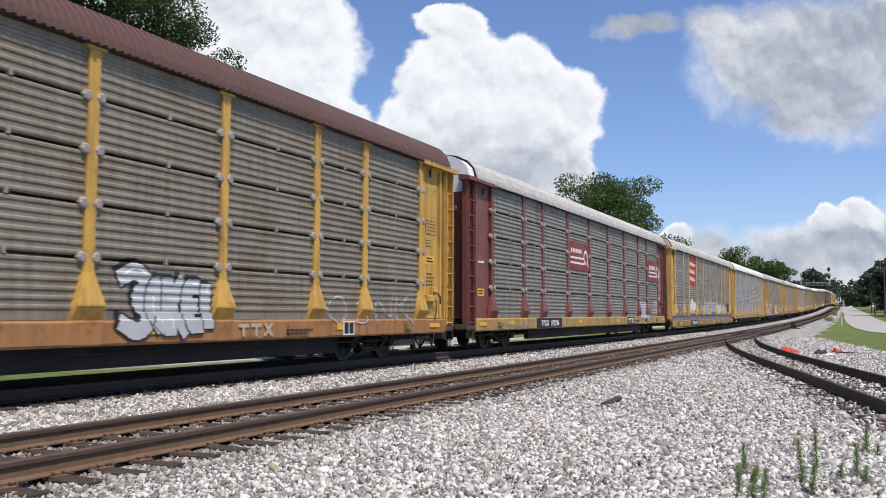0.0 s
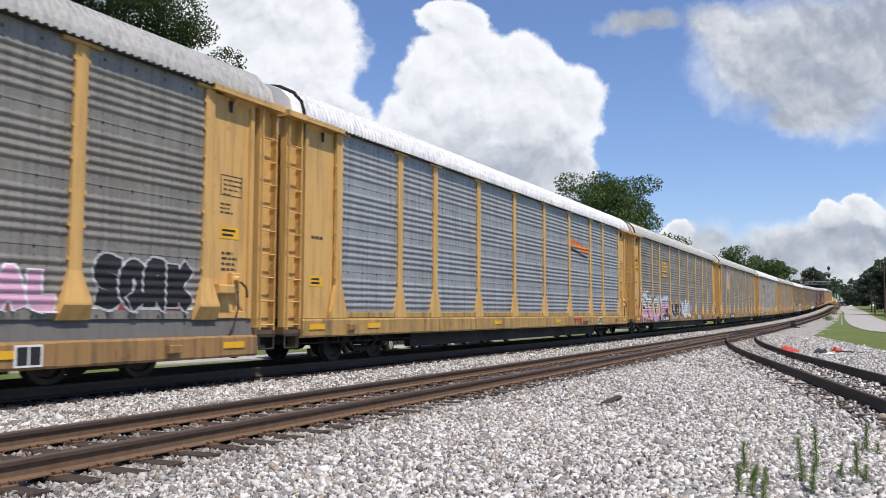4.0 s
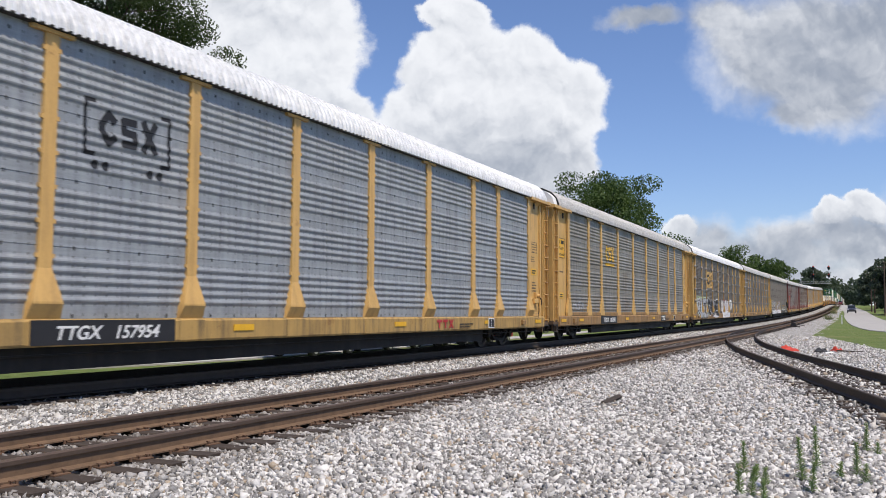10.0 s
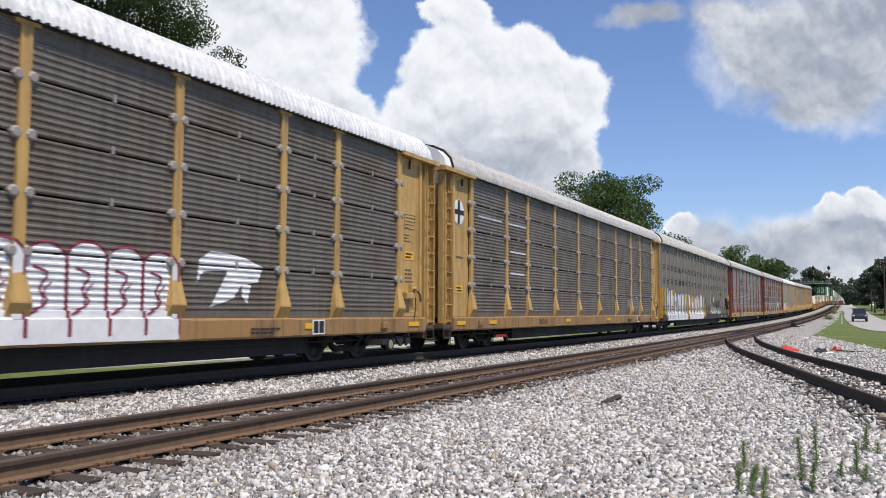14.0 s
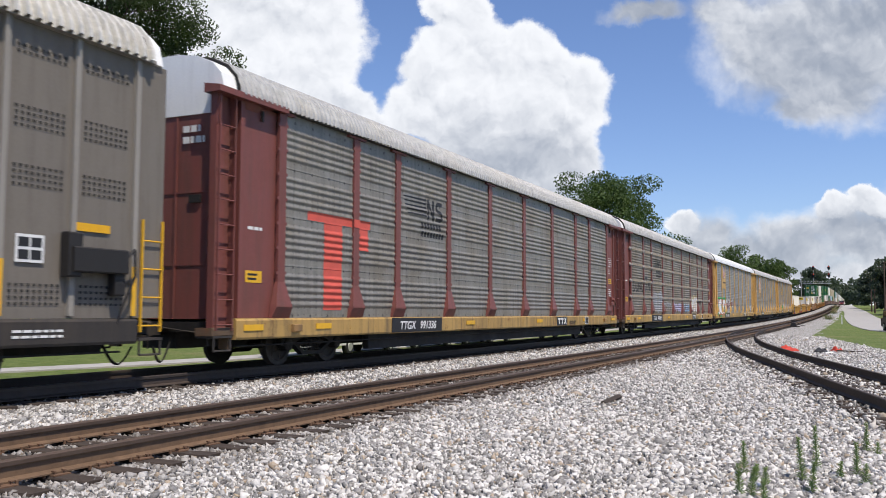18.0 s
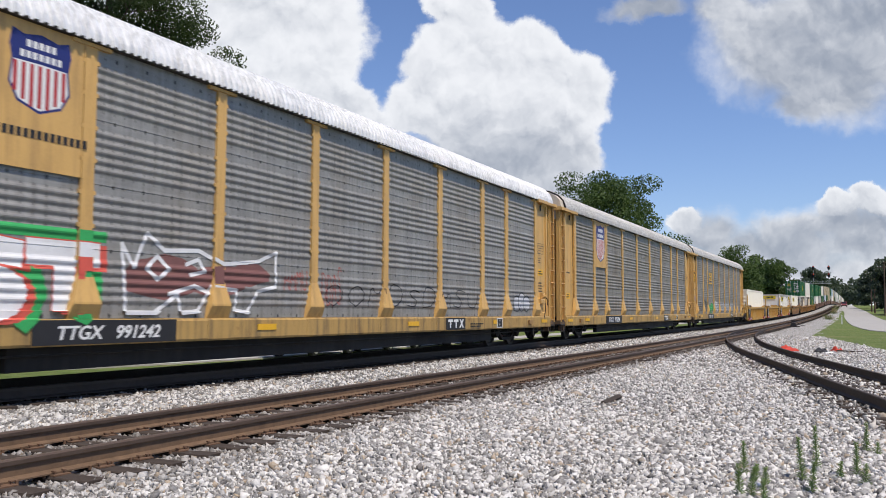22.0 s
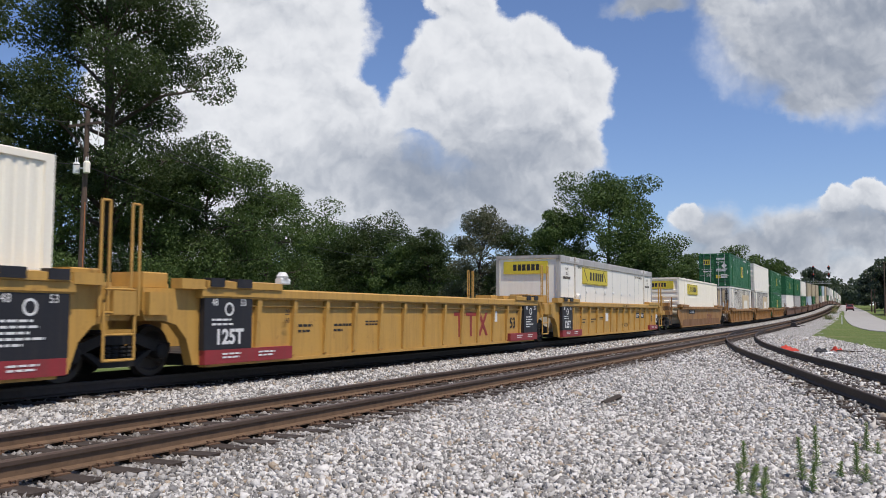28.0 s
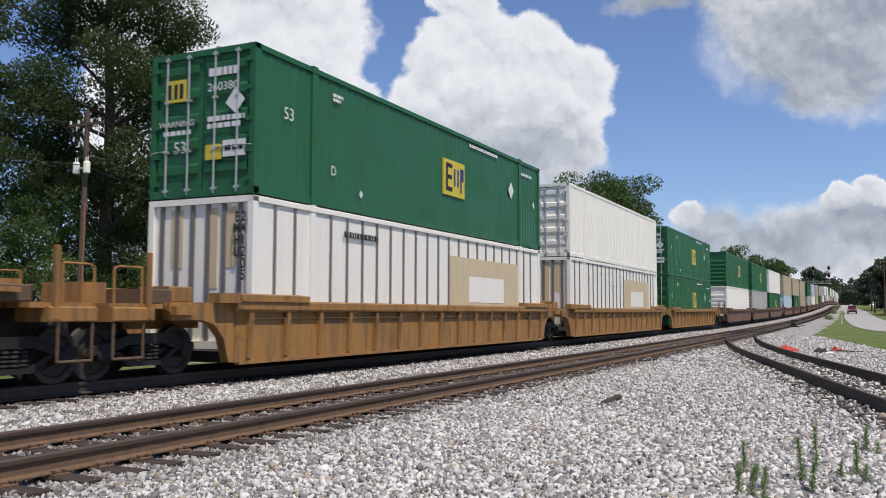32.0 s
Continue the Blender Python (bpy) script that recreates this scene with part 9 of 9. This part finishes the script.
s = Shape()
s.prism([(-0.055, 0.0), (0.05, -0.005), (0.06, 0.035), (0.0, 0.06), (-0.05, 0.045)], -0.45, 0.38)
st = new("wood_scrap", s.mesh("wood_scrap", M_TIE))
st.matrix_basis = pose(-4.0, 15.25, ground_z(-4, 15.25) + 0.035, 4, 8, -4)
tagged(st, "weathered split of old tie lying on the ballast", "wood")


def crumple(name, label, x, y, lx, ly, h, mat, seed, rz=0, up=0.01):
    """A crumpled sheet lying in a heap."""
    n = 12
    v, f = [], []
    for j in range(n + 1):
        for i in range(n + 1):
            a, b = i / n * 2 - 1, j / n * 2 - 1
            e = max(0.0, 1 - max(abs(a), abs(b)) ** 3)
            z = e * h * (0.55 + 0.75 * noise.noise((a * 1.5 + seed, b * 1.5, seed)) + 0.2 * noise.noise((a * 5, b * 5 + seed, seed))) + 0.01
            v.append((a * lx * (1 + 0.15 * noise.noise((b * 3, seed, 1))), b * ly * (1 + 0.15 * noise.noise((a * 3, seed, 5))), max(0.0, z)))
    for j in range(n):
        for i in range(n):
            a = j * (n + 1) + i
            f.append((a, a + 1, a + n + 2, a + n + 1))
    s = Shape().add(v, f)
    ob = new(name, s.mesh(name, mat, True))
    ob.matrix_basis = pose(x, y, ground_z(x, y) + up, 0, 0, rz)
    return tagged(ob, label, name.split("_")[-1])


M_TARP = simple("red_cloth", (0.50, 0.05, 0.03), 0.75, 0.0, 0.35, 5.0)
crumple("red_tarp", "crumpled bright red tarp lying across the siding rail", -2.55, 36.2, 0.30, 0.5, 0.22, M_TARP, 2.0, 20, 0.13)
crumple("black_bag", "crumpled black plastic bag on the ballast", -1.45, 37.7, 0.28, 0.34, 0.24, C_BLACK, 5.0, -10)
crumple("red_cloth", "small crumpled red cloth on the ballast", -0.88, 39.0, 0.16, 0.28, 0.26, M_TARP, 8.0, 35)
crumple("white_scrap", "scrap of white plastic sheet on the ballast", -1.12, 37.4, 0.18, 0.16, 0.08, M_WHITE, 9.0, 0)

bd = new("loose_board", Shape().box(-0.5, 0.5, -0.07, 0.07, 0.0, 0.05, 0.01).mesh("loose_board", M_TIE))
bd.matrix_basis = pose(-0.42, 38.8, ground_z(-0.42, 38.8) + 0.03, 0, 3, 25)
tagged(bd, "weathered brown board lying on the ballast", "board")


def switch_stand(x, y):
    """A low switch stand with its target, on a timber headblock."""
    b = empty("switch_stand", "low black switch stand beside the turnout", "switch stand", at=(x, y, ground_z(x, y)))
    part("headblock", Shape().box(-1.2, 0.6, -0.14, 0.14, -0.1, 0.08, 0.01), M_TIE, b)
    part("base", Shape().prism([(-0.3, 0.08), (0.3, 0.08), (0.18, 0.4), (-0.18, 0.4)], -0.2, 0.2), C_BLACK, b)
    part("spindle", Shape().tube((0, 0, 0.4), (0, 0, 0.62), 0.03, None, 8), C_BLACK, b)
    part("target", Shape().box(-0.22, 0.22, -0.012, 0.012, 0.48, 0.64), C_BLACK, b, "dark target plate")
    part("lever", Shape().path([(0.1, 0, 0.35), (0.6, 0.1, 0.18), (1.0, 0.15, 0.12)], 0.025), C_BLACK, b)
    part("throw_rod", Shape().tube((-0.2, 0, 0.12), (-1.4, 0, 0.12), 0.02, None, 6), M_RAIL_SIDE, b)
    return b


switch_stand(-5.8, 90.0)

for x, y in ((-1.9, 110.0), (-3.3, 160.0)):
    m = empty("marker_post", "thin white marker post at the road edge", "post", "marker posts", (x, y, ground_z(x, y)))
    part("post", Shape().box(-0.06, 0.06, -0.03, 0.03, -0.2, 1.1, 0.01), C_PALE, m)
    part("band", Shape().box(-0.064, 0.064, -0.034, 0.034, 0.85, 0.98), C_GREY, m)


def tussock(x, y, h, n, seed, mat, label, spread=0.7):
    """A clump of tall grass blades."""
    r = random.Random(seed)
    s = Shape()
    for i in range(n):
        a, d = r.uniform(0, 6.28), spread * r.random() ** 0.7
        b = Vector((math.cos(a) * d, math.sin(a) * d, 0))
        t = b + Vector((r.uniform(-0.25, 0.25) * h, r.uniform(-0.25, 0.25) * h, h * r.uniform(0.5, 1.1)))
        q = Vector((math.cos(a + 1.6), math.sin(a + 1.6), 0)) * 0.02 * h
        s.add([b - q, b + q, t], [(0, 1, 2)])
    ob = new("grass_tussock", s.mesh("grass_tussock", mat))
    ob.location = (x, y, ground_z(x, y) - 0.03)
    return tagged(ob, label, "grass", "tall grass clumps", "stuff")


GRASS_TALL = simple("tall_grass", (0.11, 0.14, 0.05), 0.9, 0.0, 0.4, 2.0)
DRY = simple("dry_grass", (0.28, 0.24, 0.10), 0.9, 0.0, 0.3, 3.0)
r_ = random.Random(77)
for i in range(22):
    y = r_.uniform(135, 300)
    tussock(-4.4 - 0.012 * (y - 120) + r_.uniform(-0.5, 0.5), y, r_.uniform(0.5, 1.0), 90, i, GRASS_TALL if i % 3 else DRY, "tall green and dry grass beside the track", 0.9)
for i in range(16):
    y = r_.uniform(100, 190)
    tussock(4.6 + r_.uniform(0, 2.5), y, r_.uniform(0.8, 2.0), 110, 60 + i, GRASS_TALL if i % 2 else DRY, "tall green and dry grass beside the road", 1.1)
for i in range(40):
    tussock(r_.uniform(-19.5, -16.0), r_.uniform(10, 70), r_.uniform(0.1, 0.25), 60, 100 + i, M_LEAF_B, "low grass at the ballast edge", 0.8)


# ---------------------------------------------------------------- movement
def travelled(t):
    """How far the train has gone at t seconds."""
    return SPEED * t + (1.6 if t <= 3.5 else 0.0 if t >= 5.5 else 1.6 * (5.5 - t) / 2)


STEPS = (0, 2, 3.5, 4.5, 5.5, 7, 9, 11, 13, 15, 17, 19, 21, 23, 25, 27, 29, 30.5, 32)


def train_pose(y):
    return pose(TRAIN_X, y, TRAIN_Z + rise(y), math.degrees(math.atan((rise(y + 6) - rise(y - 6)) / 12)))


LENGTHS = [0.0]
for a, b in zip(ROAD[:-1], ROAD[1:]):
    LENGTHS.append(LENGTHS[-1] + math.dist(a, b))


def road_pose(y, more=0.0):
    """On the left lane of the road, where it passes y, and then so many metres on."""
    i = next(k for k in range(len(ROAD) - 1) if ROAD[k][1] >= y >= ROAD[k + 1][1])
    d = LENGTHS[i] + (ROAD[i][1] - y) / (ROAD[i][1] - ROAD[i + 1][1]) * (LENGTHS[i + 1] - LENGTHS[i]) + more
    i = max(k for k in range(len(ROAD) - 1) if LENGTHS[k] <= d)
    f = (d - LENGTHS[i]) / (LENGTHS[i + 1] - LENGTHS[i])
    a, b = Vector(ROAD[i]), Vector(ROAD[i + 1])
    p, w = a.lerp(b, f), (b - a).normalized()
    p = p + Vector((w.y, -w.x)) * 1.0
    slope = (ground_z(*(p + w)) - ground_z(*(p - w))) / 2
    return pose(p.x, p.y, ground_z(*p) + 0.055) @ pose(0, 0, 0, 0, 0, math.degrees(math.atan2(w.x, -w.y))) @ pose(0, 0, 0, -math.degrees(math.atan(slope)))


def motions():
    walk(CAR_DARK, [(t, road_pose(y)) for t, y in ((0, 398), (3, 342), (6, 288), (8, 252), (9, 234), (10, 215), (11, 195), (12, 173), (13, 150), (14, 128), (14.5, 118), (16.5, 92), (17, 87))]
         + [(18, road_pose(87, 9)), (19.5, road_pose(87, 22)), (21, road_pose(87, 36)), (23, road_pose(87, 56)), (32, road_pose(87, 56))])
    walk(CAR_RED, [(t, road_pose(y)) for t, y in ((0, 470), (10, 400), (20, 320), (27.5, 247), (29, 233), (30.5, 220), (32, 206))])
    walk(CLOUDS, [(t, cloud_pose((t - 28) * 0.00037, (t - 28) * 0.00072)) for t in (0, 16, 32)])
    for ob, start in THINGS:
        walk(ob, [(t, train_pose(start - travelled(t))) for t in STEPS])
    for w, y, start in WHEELS:
        rows, base, t = [(0, pose(0, y, 0.42))], None, 0.0
        for i in range(1, 960):
            t = i / 30
            s = start + y - travelled(t)
            if -4 < s < 70:
                base = travelled(t) if base is None else base
                rows.append((t, pose(0, y, 0.42, math.degrees((travelled(t) - base) / 0.42) % 360)))
        rows.append((32.0, rows[-1][1]))
        walk(w, rows)


motions()
